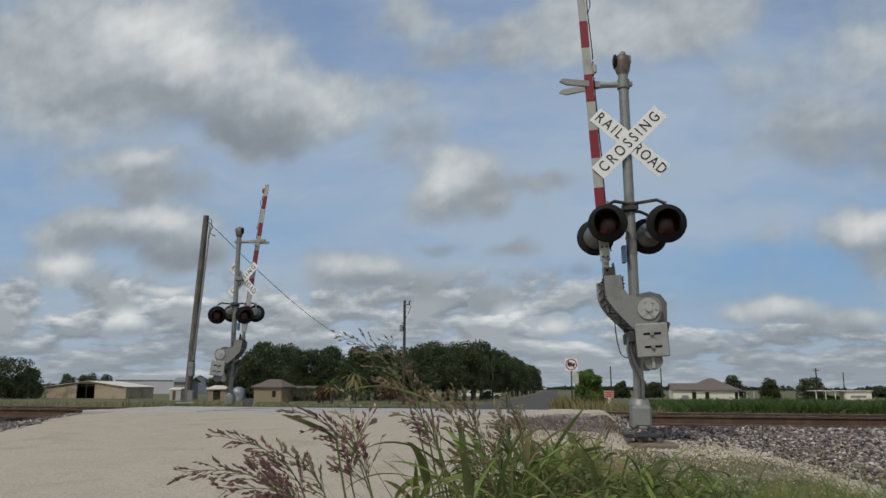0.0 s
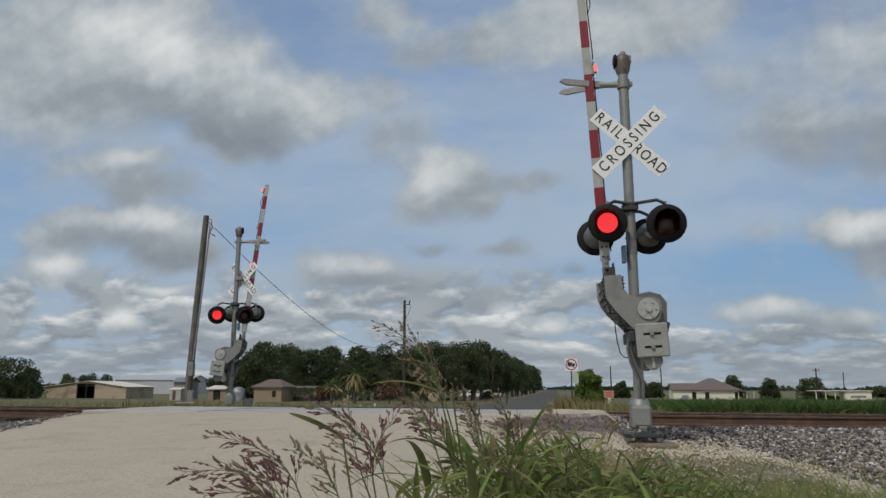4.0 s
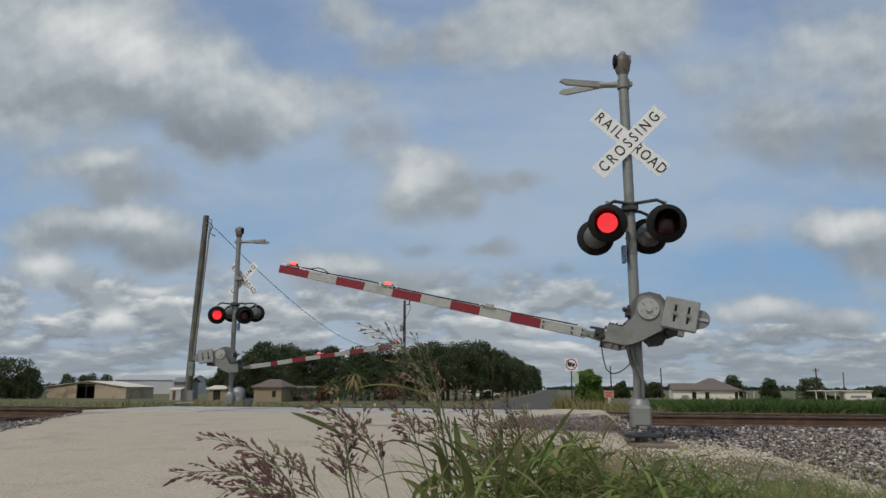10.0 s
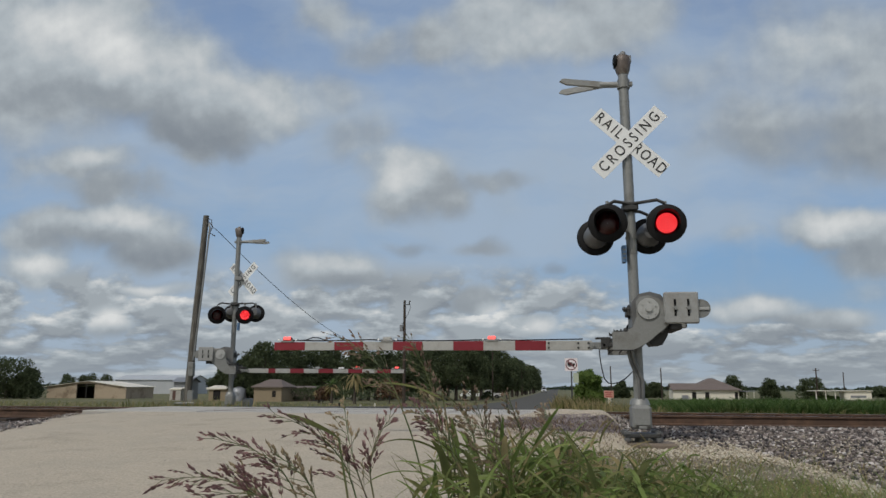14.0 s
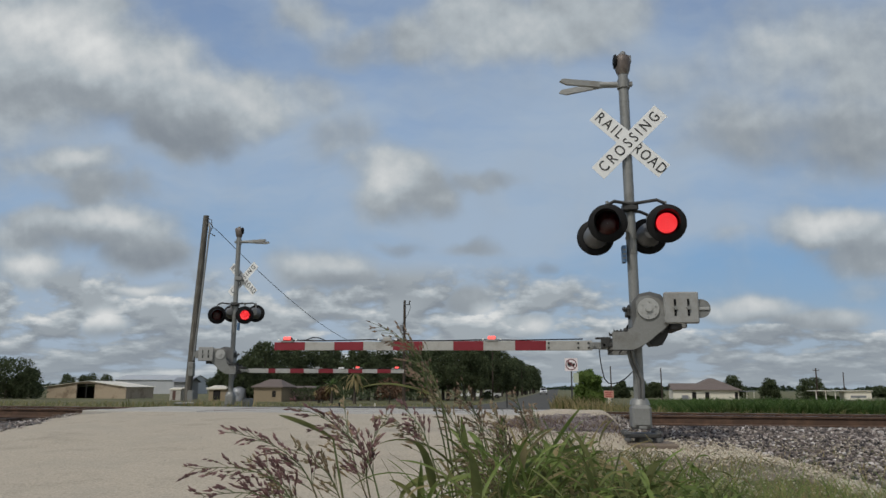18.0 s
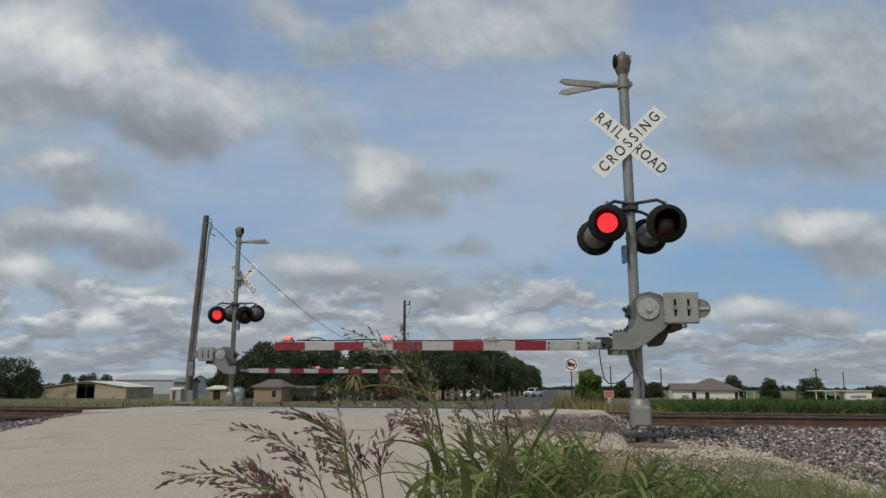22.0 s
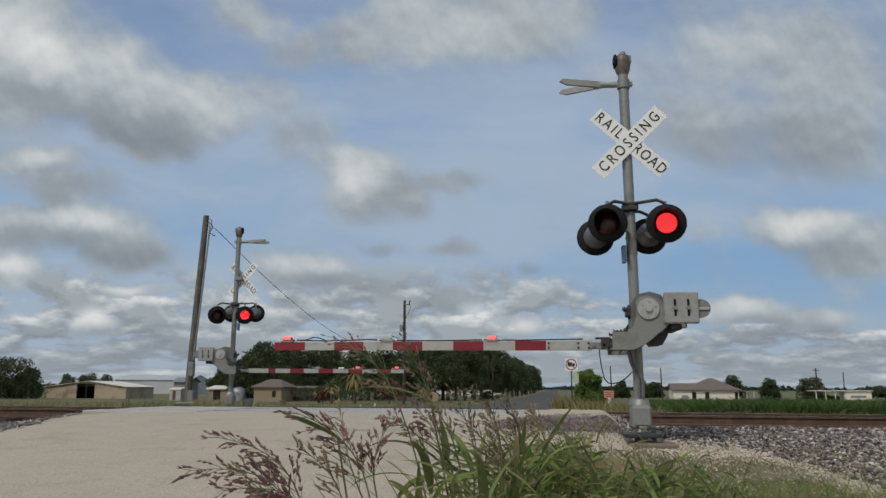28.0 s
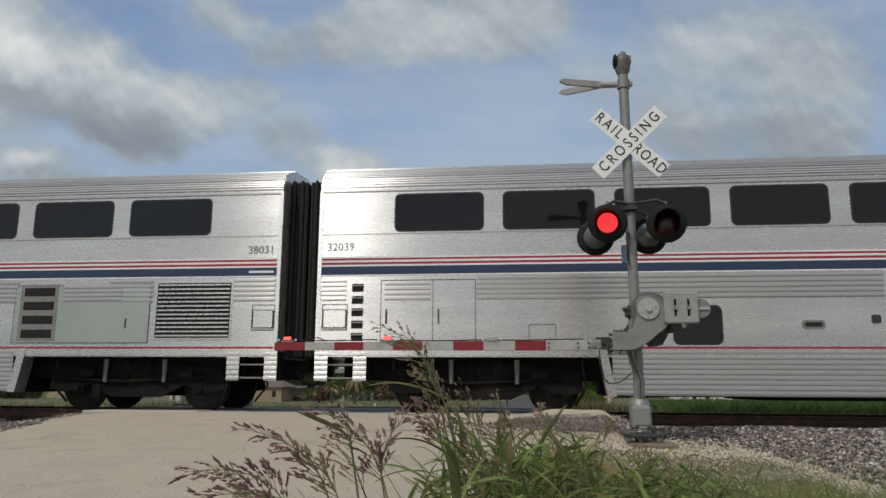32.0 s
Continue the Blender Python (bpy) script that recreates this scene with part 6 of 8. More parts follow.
def lean(parent, x0, x1, z0, z1, material, name, label="", proud=0.012):
    """A panel on the upper side of the locomotive, which leans inwards."""
    s = Shape()
    rows = []
    for k in range(5):
        z = z0 + (z1 - z0) * k / 4
        rows.append([(x0, -loco_half(x0, z) - proud, z), (x1, -loco_half(x1, z) - proud, z)])
    back = [[(a, y + 0.04, z) for a, y, z in r] for r in rows]
    s.grid([r for r in rows[::-1]], False)
    for i in (0, 1):
        for k in range(4):
            q = [rows[k][i], rows[k + 1][i], back[k + 1][i], back[k][i]]
            s.face(q if i == 0 else q[::-1])
    s.face([rows[-1][0], rows[-1][1], back[-1][1], back[-1][0]])
    s.face([rows[0][1], rows[0][0], back[0][0], back[0][1]])
    return part(name, s, material, parent, label)


TRAIN = [(locomotive(pose(-22.86, MIDLINE, 0)), -22.86),
         (coach(pose(-49.09, MIDLINE, 0), "two-storey stainless steel sleeping car with red and blue bands", "32039", "", "sleeper"), -49.09),
         (coach(pose(-49.96 - 25.57, MIDLINE, 0), "two-storey stainless steel passenger car with a large louvred grille", "38031", "", "diner"), -49.96 - 25.57)]

# ---- trees, fields and buildings behind the railway ----


def quads_mesh(name, pts, material, kind="quad"):
    """One mesh from an array of shape (n, corners, 3)."""
    n, c = pts.shape[:2]
    me = bpy.data.meshes.new(name)
    me.from_pydata(pts.reshape(-1, 3).tolist(), [], np.arange(n * c).reshape(n, c).tolist())
    me.materials.append(material)
    return me


def leaf_cloud(rng, lobes, count, size):
    """Small leaf clumps spread through lobes (x, y, z, rx, ry, rz), thick near their outsides."""
    vol = np.array([l[3] * l[5] for l in lobes])
    pick = rng.choice(len(lobes), count, p=vol / vol.sum())
    L = np.array(lobes)[pick]
    d = rng.normal(size=(count, 3))
    d /= np.linalg.norm(d, axis=1)[:, None]
    r = rng.uniform(0.35, 1.0, (count, 1)) ** 0.5 * rng.uniform(0.82, 1.13, (count, 1))
    c = L[:, :3] + d * r * L[:, 3:]
    u = rng.normal(size=(count, 3)) + d * 0.2
    u /= np.linalg.norm(u, axis=1)[:, None]
    w = np.cross(u, rng.normal(size=(count, 3)))
    w /= np.linalg.norm(w, axis=1)[:, None]
    s = size * rng.uniform(0.45, 1.25, (count, 1))
    return np.stack([c - u * s, c - w * s * 0.6, c + u * s * 0.9, c + w * s * 0.6], 1)


def tree(x, y, height, width, label, leaf=OAKLEAF, seed=1, count=2600, size=0.3, low=0.12, trunks=1, name="tree"):
    rng = np.random.default_rng(seed)
    z0 = ground_z(x, y)
    root = thing(name, pose(x, y, z0), label, "tree", "trees behind the railway")
    lobes = []
    n = 11
    for k in range(n):
        a = rng.uniform(0, math.tau)
        q = rng.uniform(0, 1) ** 0.6
        h = rng.uniform(low + 0.16, 0.82)
        reach = math.sin(math.pi * min(1, (h - low) / (1.06 - low)) ** 0.8)
        rx = width * rng.uniform(0.14, 0.24)
        lobes.append((math.cos(a) * q * width * 0.38 * reach, math.sin(a) * q * width * 0.38 * reach, h * height, rx, rx, height * rng.uniform(0.11, 0.2)))
    lobes.append((0, 0, height * (0.6 if low > 0.15 else 0.55), width * 0.34, width * 0.3, height * 0.33))
    side = height * (0.5 if low > 0.15 else 0.36)
    lobes.append((-width * 0.24, 0, side, width * 0.2, width * 0.2, height * 0.22))
    lobes.append((width * 0.24, 0, side, width * 0.2, width * 0.2, height * 0.22))
    lobes.append((rng.uniform(-0.1, 0.1) * width, 0, height * 0.84, width * 0.16, width * 0.16, height * 0.14))
    if low <= 0:
        for k in (-0.3, 0.0, 0.3):
            lobes.append((k * width, 0, height * 0.16, width * 0.2, width * 0.2, height * 0.17))
    s = Shape()
    for k in range(trunks):
        bx = (k - (trunks - 1) / 2) * width * 0.12
        top = height * 0.5
        s.tube([(bx, 0, -0.3), (bx + 0.1, 0, top * 0.45), (bx * 1.6 + 0.05, 0.1, top)], [height * 0.032, height * 0.024, height * 0.012], 8)
        for l in lobes[:5]:
            s.tube([(bx + 0.08, 0, top * 0.4), (l[0] * 0.5 + bx * 0.5, l[1] * 0.5, (top * 0.4 + l[2]) * 0.52), (l[0], l[1], l[2])], [height * 0.016, height * 0.011, height * 0.004], 6)
    part("trunk", s, BARK, root, "grey branching trunk")
    part("crown", quads_mesh("crown", leaf_cloud(rng, lobes, count, size), leaf), leaf, root)
    return root


def px_x(px, y):
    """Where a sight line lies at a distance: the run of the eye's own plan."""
    return y * math.tan(math.atan((px - 784) * math.cos(TILT) / 1305.0) - YAW)


GREEN = "dark green live oak with a broad dense crown"
WOOD = [(462, 128, 10.6, 12), (500, 150, 11.6, 13), (548, 140, 10.0, 12), (590, 150, 11.0, 13), (640, 135, 10.2, 12), (672, 150, 11.6, 13), (735, 138, 10.8, 13), (770, 150, 12.2, 14), (815, 142, 11.6, 13),
        (846, 156, 12.4, 12), (872, 178, 12.6, 12), (893, 205, 12.6, 12), (910, 232, 12.4, 11), (924, 258, 12.2, 11), (936, 285, 11.6, 10), (945, 320, 11.0, 9), (440, 118, 7.5, 8), (402, 128, 6.4, 7)]
for i, (px, y, h, w) in enumerate(WOOD):
    tree(px_x(px, y), y, h, w, GREEN, seed=20 + i, low=0.1 if 760 <= px < 860 else 0.05, count=15000 if y < 160 else 8000, size=0.22 if y < 160 else 0.3, trunks=2 + i % 3)
for i, (px, y, h, w, leaf, lab) in enumerate([(12, 130, 8.0, 16, OAKLEAF, GREEN), (46, 134, 6.0, 7, OAKLEAF, GREEN), (-40, 132, 8.0, 14, OAKLEAF, GREEN), (120, 230, 6.6, 7, OAKLEAF, "small dark tree beyond the fields"), (160, 240, 7.2, 9, OAKLEAF, "small dark tree beyond the fields"), (190, 250, 6.8, 8, OAKLEAF, "small dark tree beyond the fields"),
                                            (1043, 112, 5.2, 4.9, LIGHTLEAF, "young bright green tree beside the field"), (1101, 190, 4.4, 4.6, OAKLEAF, "round dark tree beyond the field"), (1137, 195, 4.8, 4.0, OAKLEAF, "round dark tree beyond the field"), (1160, 200, 4.2, 5.0, OAKLEAF, "round dark tree beyond the field"),
                                            (1298, 210, 6.3, 8.0, OAKLEAF, "dark tree behind the white house"), (1364, 165, 4.9, 4.7, OAKLEAF, "dark leafy tree beside the field"), (1437, 170, 5.2, 7.4, OAKLEAF, "dark leafy tree beside the field"), (1555, 230, 3.6, 9, OAKLEAF, "dark tree behind the white shed"), (1585, 230, 3.6, 9, OAKLEAF, "dark tree behind the white shed")]):
    tree(px_x(px, y), y, h, w, lab, leaf, 60 + i, 3400 if y > 136 else 8000, 0.22 if y < 180 else 0.3, 0.0)
for i, (px, y, h, w) in enumerate([(690, 100, 3.6, 4.6), (572, 99, 2.4, 2.6)]):
    tree(px_x(px, y), y, h, w, "half-dead brown shrub in front of the oaks", DEADLEAF, 90 + i, 900, 0.2, 0.1, name="shrub")
# all but the last bush are added to darken the band below the crowns
for i, (px, y, h, w) in enumerate([(545, 120, 2.4, 7.0), (590, 118, 2.8, 6.0), (625, 122, 2.2, 7.0), (670, 118, 2.6, 7.0), (715, 122, 2.4, 7.0), (755, 126, 2.0, 5.0), (862, 148, 1.7, 3.0)]):
    tree(px_x(px, y), y, h, w, "low dark green bush darkening the foot of the oaks", OAKLEAF, 110 + i, 700, 0.18, 0.04, name="bush")


def palm(px, y, height, seed):
    """A ragged fan palm with drooping dry fronds below its green ones."""
    rng = random.Random(seed)
    x = px_x(px, y)
    root = thing("palm_tree", pose(x, y, ground_z(x, y)), "ragged fan palm with drooping dry tan fronds", "palm", "palms by the oaks")
    part("trunk", Shape().tube([(0, 0, -0.2), (0.05, 0, height * 0.5), (0, 0, height * 0.8)], [0.22, 0.17, 0.15], 8), BARK, root)
    for k in range(34):
        a, dry = rng.uniform(0, math.tau), k < 22
        d = Vector((math.cos(a), math.sin(a), 0))
        side = Vector((-d.y, d.x, 0)) * rng.uniform(0.10, 0.2)
        p, pitch, rows = Vector((0, 0, height * rng.uniform(0.62, 0.82))), (rng.uniform(-0.6, 0.2) if dry else rng.uniform(0.3, 1.2)), []
        for q in range(6):
            w = side * math.sin(math.pi * min(1, 0.12 + q / 5 * 0.88)) + side * 0.04
            rows.append([p - w, p + Vector((0, 0, 0.04)), p + w])
            p = p + (d * math.cos(pitch) + Vector((0, 0, math.sin(pitch)))) * height * 0.1
            pitch -= 0.25
        part("frond", Shape().grid(rows), DRYBLADE if dry else CORNLEAF, root, "dry tan drooping frond" if dry else "")


for k, (px, y, h) in enumerate(((588, 98, 3.2), (566, 101, 2.4), (629, 97, 5.0), (752, 112, 2.8))):
    palm(px, y, h, 40 + k)


def far_woods():
    rng = np.random.default_rng(3)
    lobes = []
    for k in range(420):
        y = rng.uniform(700, 1500)
        x = rng.uniform(-1.1, 0.95) * y
        h = rng.uniform(2.6, 5)
        lobes.append((x, y, -2.3 + h * 0.5, rng.uniform(8, 26), 6, h * 0.55))
    ob = new("far_woods", quads_mesh("far_woods", leaf_cloud(rng, lobes, 16000, 2.2), OAKLEAF))
    tagged(ob, "thin dark line of distant trees along the horizon", "trees", kind="stuff")


far_woods()


def blades_mesh(name, spots, height, width, lean, materials, seed, parts=3, share=0.0):
    """Bent grass blades standing at the spots; share of them takes the second material."""
    rng = np.random.default_rng(seed)
    n = len(spots)
    base = np.array(spots)
    a = rng.uniform(0, math.tau, n)
    h = height * rng.uniform(0.45, 1.15, n)
    b = lean * h * rng.uniform(0.2, 1.2, n)
    side = np.stack([np.cos(a), np.sin(a), np.zeros(n)], 1)
    tilt = rng.uniform(0, math.tau, n)
    out = np.stack([np.cos(tilt), np.sin(tilt), np.zeros(n)], 1)
    rows = []
    for k in range(parts + 1):
        t = k / parts
        c = base + out * (b * t * t)[:, None] + np.array([0, 0, 1.0]) * (h * (t - 0.28 * lean * t * t))[:, None]
        w = (width * (1 - t) ** 0.7 * 0.5 * (0.6 + 0.8 * rng.random(n)) + 0.0005)[:, None]
        rows.append(np.stack([c - side * w, c + side * w], 1))
    v = np.stack(rows, 1).reshape(n, -1, 3)
    m = v.shape[1]
    idx = np.arange(n)[:, None] * m
    f = [np.concatenate([idx + 2 * k, idx + 2 * k + 1, idx + 2 * k + 3, idx + 2 * k + 2], 1) for k in range(parts)]
    me = bpy.data.meshes.new(name)
    me.from_pydata(v.reshape(-1, 3).tolist(), [], np.concatenate(f).tolist())
    mats = materials if isinstance(materials, list) else [materials]
    for k in mats:
        me.materials.append(k)
    if len(mats) > 1:
        pick = (rng.random(n) < share).astype(int)
        me.polygons.foreach_set("material_index", np.tile(pick, parts).tolist())
    return me


def corn_field():
    rng = random.Random(8)
    spots = []
    y = 26.0
    while y < 95:
        n = int(560 if y < 40 else 320)
        for k in range(n):
            x = rng.uniform(max(5.5, y * 0.145), y * 0.62 + 5)
            for q in range(7 if y < 36 else 4):
                spots.append((x + rng.gauss(0, 0.04), y + rng.gauss(0, 0.06), ground_z(x, y) + rng.uniform(0, 0.25)))
        y += 0.75 * (1 + (y - 26) / 16)
    ob = new("corn_field", blades_mesh("corn_field", spots, 0.98, 0.085, 0.75, CORNLEAF, 4))
    tagged(ob, "field of green young corn in rows behind the railway", "corn", kind="stuff")


corn_field()


def verges():
    rng = random.Random(9)
    spots = []
    for k in range(15000):
        y = 17.8 + 20 * rng.random() ** 1.6
        x = rng.uniform(-22, 9)
        a, b = edges(y)
        if a - 0.3 < x < b + 0.3:
            continue
        spots.append((x, y, ground_z(x, y)))
    ob = new("verge_grass", blades_mesh("verge_grass", spots, 0.34, 0.022, 0.6, [BLADE, DRYBLADE], 5, 2, 0.35))
    tagged(ob, "rough green and straw-coloured verge grass behind the railway", "grass", kind="stuff")
    spots = []
    for k in range(9000):
        y = 30 + 70 * rng.random() ** 1.5
        x = rng.uniform(-1.0, 0.14) * y
        a, b = edges(y)
        if a - 0.3 < x < b + 0.3:
            continue
        spots.append((x, y, ground_z(x, y)))
    ob = new("field_grass", blades_mesh("field_grass", spots, 0.4, 0.06, 0.6, [BLADE, DRYBLADE], 6, 2, 0.3))
    tagged(ob, "rough grass of the field beyond the railway", "grass", kind="stuff")
    spots = []
    for k in range(15000):
        y = 20 + 42 * rng.random()
        x = rng.uniform(0.02 * y, 0.13 * y + 0.8)
        if x > edges(y)[1] + 0.15:
            spots.append((x, y, ground_z(x, y)))
    rows = [[(edges(y)[1] + 0.1 + (0.13 * y + 1.2 - edges(y)[1]) * k / 8, y, ground_z(edges(y)[1] + 0.1 + (0.13 * y + 1.2 - edges(y)[1]) * k / 8, y) + 0.03) for k in range(9)] for y in np.arange(19, 76, 1.5)]
    tagged(part("verge", Shape().grid(rows), TANGRASS), "dry trodden tan verge beside the asphalt road", "verge", kind="structure")
    ob = new("dry_grass", blades_mesh("dry_grass", spots, 0.5, 0.035, 0.5, [DRYBLADE, BLADE], 7, 2, 0.2))
    tagged(ob, "patch of dry yellow grass beside the road", "grass", kind="stuff")
    spots = []
    for k in range(800):
        x, y = rng.uniform(-17, -9.5), rng.uniform(17.7, 20.5)
        spots.append((x, y, ground_z(x, y)))
    ob = new("tall_weeds", blades_mesh("tall_weeds", spots, 0.42, 0.03, 0.5, [BLADE, DRYBLADE], 12, 3, 0.25))
    tagged(ob, "tall green weeds behind the rail", "weeds", kind="stuff")


verges()


def gable_house(name, px, y, width, depth, eave, ridge, wall, roof, label, category, hip=0.0, over=0.35, openings=(), turn=0.0, sink=0.0):
    """A house whose long side faces the railway; openings: (x0, x1, z0, z1, material, name)."""
    x = px_x(px, y)
    root = thing(name, pose(x, y, ground_z(x, y) - sink, 0, 0, turn), label, category)
    w, d = width / 2, depth
    s = Shape()
    t = 0.18
    s.box(-w, w, 0, t, -0.3, eave).box(-w, w, d - t, d, -0.3, eave).box(-w, -w + t, t, d - t, -0.3, eave).box(w - t, w, t, d - t, -0.3, eave)
    if not hip:
        for sx in (-1, 1):
            xa, xb = sorted((sx * w, sx * (w - t)))
            s.face([(xa if sx < 0 else xb, 0, eave), (xa if sx < 0 else xb, d, eave), (xa if sx < 0 else xb, d / 2, ridge - 0.1)])
    part("wall", s, wall, root)
    o = over
    s = Shape()
    k = hip * w
    e = [(-w - o, -o, eave), (w + o, -o, eave), (w + o, d + o, eave), (-w - o, d + o, eave)]
    r0, r1 = (-w - o + k, d / 2, ridge), (w + o - k, d / 2, ridge)
    for f in ([e[0], e[1], r1, r0], [e[2], e[3], r0, r1], [e[1], e[2], r1], [e[3], e[0], r0]):
        if not hip and len(f) == 3:
            continue
        s.face(f)
        s.face([(a, b, c - 0.14) for a, b, c in reversed(f)])
    for i in range(4):
        a, b = e[i], e[(i + 1) % 4]
        if hip or i % 2 == 0:
            s.face([(a[0], a[1], a[2] - 0.14), (b[0], b[1], b[2] - 0.14), b, a])
    part("roof", s, roof, root)
    for x0, x1, z0, z1, m, nm in openings:
        q = part(nm, Shape().box(x0, x1, -0.03, 0.05, z0, z1, 0.01), m, root)
        part("surround", Shape().box(x0 - 0.08, x0, -0.045, 0.02, z0, z1).box(x1, x1 + 0.08, -0.045, 0.02, z0, z1).box(x0 - 0.08, x1 + 0.08, -0.045, 0.02, z1, z1 + 0.08), wall, q)
    return root


def barn():
    """A low gabled shed seen gable-on, with one open bay and its long side in shade."""
    y = 140.0
    x0, x1 = px_x(85, y), px_x(225, y)
    z = ground_z(x0, y)
    root = thing("barn", pose(x0, y, z), "low tan sheet metal barn with one dark open bay", "barn")
    W = x1 - x0
    eave, ridge, xr, depth = 2.25, 3.35, W * 0.52, 10.8
    top = lambda x: eave + (ridge - eave) * (x / xr if x < xr else (W - x) / (W - xr))
    a, b = W * 0.375, W * 0.605
    for p, q, nm in ((0, a, "wall"), (b, W, "wall")):
        o = [(p, -0.5), (q, -0.5), (q, top(q))] + ([(xr, ridge)] if p < xr < q else []) + [(p, top(p))]
        part(nm, Shape().prism(o, 0, 0.15), TANMETAL, root)
    part("lintel", Shape().prism([(a, 2.85), (b, 2.85), (b, top(b)), (xr, ridge), (a, top(a))], 0, 0.15), TANMETAL, root)
    part("side_wall", Shape().box(W - 0.15, W, 0.15, depth, -0.5, eave).box(0, 0.15, 0.15, depth, -0.5, eave).box(0.15, W - 0.15, depth - 0.15, depth, -0.5, eave), TANMETAL, root)
    # near-black floor and added inner sheet carry the bay's shade in their colour
    part("floor", Shape().box(0.2, W - 0.2, 0.2, depth - 0.2, -0.4, 0.0), DARKVOID, root)
    part("back_lining", Shape().box(0.2, W - 0.2, 5.0, 5.15, 0.0, 2.25), DARKVOID, root)
    for p, q in ((-1.0, xr), (xr, W + 0.3)):
        zp, zq = top(max(p, 0)) + 0.03 - (0.12 if p < 0 else 0), top(min(q, W)) + 0.03 - (0.05 if q > W else 0)
        part("roof", Shape().prism([(p, zp), (q, zq), (q, zq + 0.08), (p, zp + 0.08)], -0.35, depth + 0.3), PALEROOF, root)
    for k in range(3):
        xx = a + (b - a) * k / 2
        part("bay_post", Shape().box(xx - 0.08, xx + 0.08, 0.16, 0.3, -0.3, 2.85), DARKSTEEL, root)


barn()
gable_house("metal_shed", 270, 235, 26, 14, 4.6, 6.2, SHEDMETAL, SHEDMETAL, "large blue-grey sheet metal shed behind the barn", "shed")
gable_house("grey_shed", 322, 135, 3.0, 4.0, 3.3, 4.1, GREYROOF, GREYROOF, "dark blue-grey sheet metal shed with a gable", "shed")
gable_house("small_shed", 312, 118, 1.9, 3.0, 1.9, 2.15, CONCRETE, PALEROOF, "small pale shed with a dull red door", "shed", over=0.1, openings=((-0.45, 0.1, 0.1, 1.6, REDDOOR, "door"),))
gable_house("low_house", 404, 118, 6.4, 6, 2.0, 2.5, YELLOWWALL, PALEROOF, "low tan house with a pale flat roof", "house", openings=((-2.4, -1.2, 0.2, 1.7, DARKVOID, "window"), (0.4, 1.1, 0.1, 1.8, DARKVOID, "door")))
gable_house("yellow_house", 475, 114, 4.5, 6.5, 2.3, 3.5, YELLOWWALL, SHINGLE, "small yellow house with a brown hipped roof", "house", hip=0.75, openings=((0.75, 1.35, 0.7, 1.7, DARKVOID, "window"),))
gable_house("garage", 538, 122, 3.4, 6.5, 2.2, 2.5, SHINGLE, SHINGLE, "dark brown lean-to garage beside the yellow house", "garage")
h = gable_house("white_house", 1268, 172, 9.6, 10, 2.7, 5.25, WHITEWALL, SHINGLE, "long white house with a broad brown hipped roof", "house", hip=1.0, over=0.6, sink=0.5,
                openings=((-2.4, -1.5, 0.2, 2.2, DARKVOID, "door"), (3.9, 4.6, 0.4, 2.2, DARKVOID, "window")))
s = Shape().box(-9.3, -4.8, 0.0, 0.18, -0.3, 2.7).box(-9.3, -9.12, 0.18, 5.0, -0.3, 2.7).box(-9.12, -4.8, 4.82, 5.0, -0.3, 2.7)
s.face([(-9.3, -0.02, 2.6), (-9.3, 5.0, 2.6), (-9.3, 2.5, 3.95)])
wing = part("wing", s, WHITEWALL, h, "low white wing with a gable end")
s = Shape()
for y in (-0.5, 5.5):
    s.face([(-9.7, y, 2.72), (-3.4, y, 2.72), (-3.4, 2.5, 4.1), (-9.7, 2.5, 4.1)])
    s.face([(-9.7, y, 2.58), (-3.4, y, 2.58), (-3.4, 2.5, 3.96), (-9.7, 2.5, 3.96)])
    s.face([(-9.7, y, 2.58), (-3.4, y, 2.58), (-3.4, y, 2.72), (-9.7, y, 2.72)])
part("wing_roof", s, SHINGLE, wing)
part("wing_door", Shape().box(-5.2, -4.3, -0.03, 0.05, 0.2, 2.2, 0.01), DARKVOID, wing)
# the grey panel stands in for an unidentified arched grey thing
part("shutter", Shape().box(-7.4, -6.0, -0.035, 0.03, 0.1, 1.5, 0.01), GREYROOF, wing, "plain grey panel low on the wing")
part("porch_roof", Shape().box(4.7, 8.1, -0.5, 5.0, 2.35, 2.5, 0.02), GREYROOF, h)
for xx in (6.4, 7.9):
    part("porch_post", Shape().box(xx - 0.06, xx + 0.06, -0.4, -0.28, -0.3, 2.35), WHITEWALL, h)


def field_shed():
    y = 140.0
    x0 = px_x(1444, y)
    root = thing("field_shed", pose(x0, y, ground_z(x0, y)), "long white open-sided shed with a flat pale roof", "shed")
    part("roof", Shape().box(-0.3, 9.5, -0.3, 3.3, 2.05, 2.17, 0.02), WHITEWALL, root)
    part("wall", Shape().box(5.0, 9.3, 0, 3, -0.3, 2.04), WHITEWALL, root)
    part("back_wall", Shape().box(0, 5.0, 2.8, 3, -0.3, 1.2), CORNLEAF, root)
    for k in range(4):
        part("post", Shape().box(k * 1.6, k * 1.6 + 0.12, 0, 0.12, -0.3, 2.05), WHITEWALL, root)
    part("wall_panel", Shape().box(5.8, 8.4, -0.02, 0.0, 0.9, 1.3), GREYROOF, root)


field_shed()


def water_tank():
    y = 116.0
    x = px_x(424, y)
    root = thing("storage_tank", pose(x, y, ground_z(x, y)), "short round grey storage tank beside the house", "tank")
    t = part("body", Shape().tube([(0, 0, -0.1), (0, 0, 1.9), (0, 0, 2.3)], [1.1, 1.1, 0.3], 24), GREYROOF, root)
    part("hatch", Shape().disc((0.1, -1.08, 1.2), (0, -1, 0), 0.35, 0.06, 16), GREYROOF, t)


water_tank()


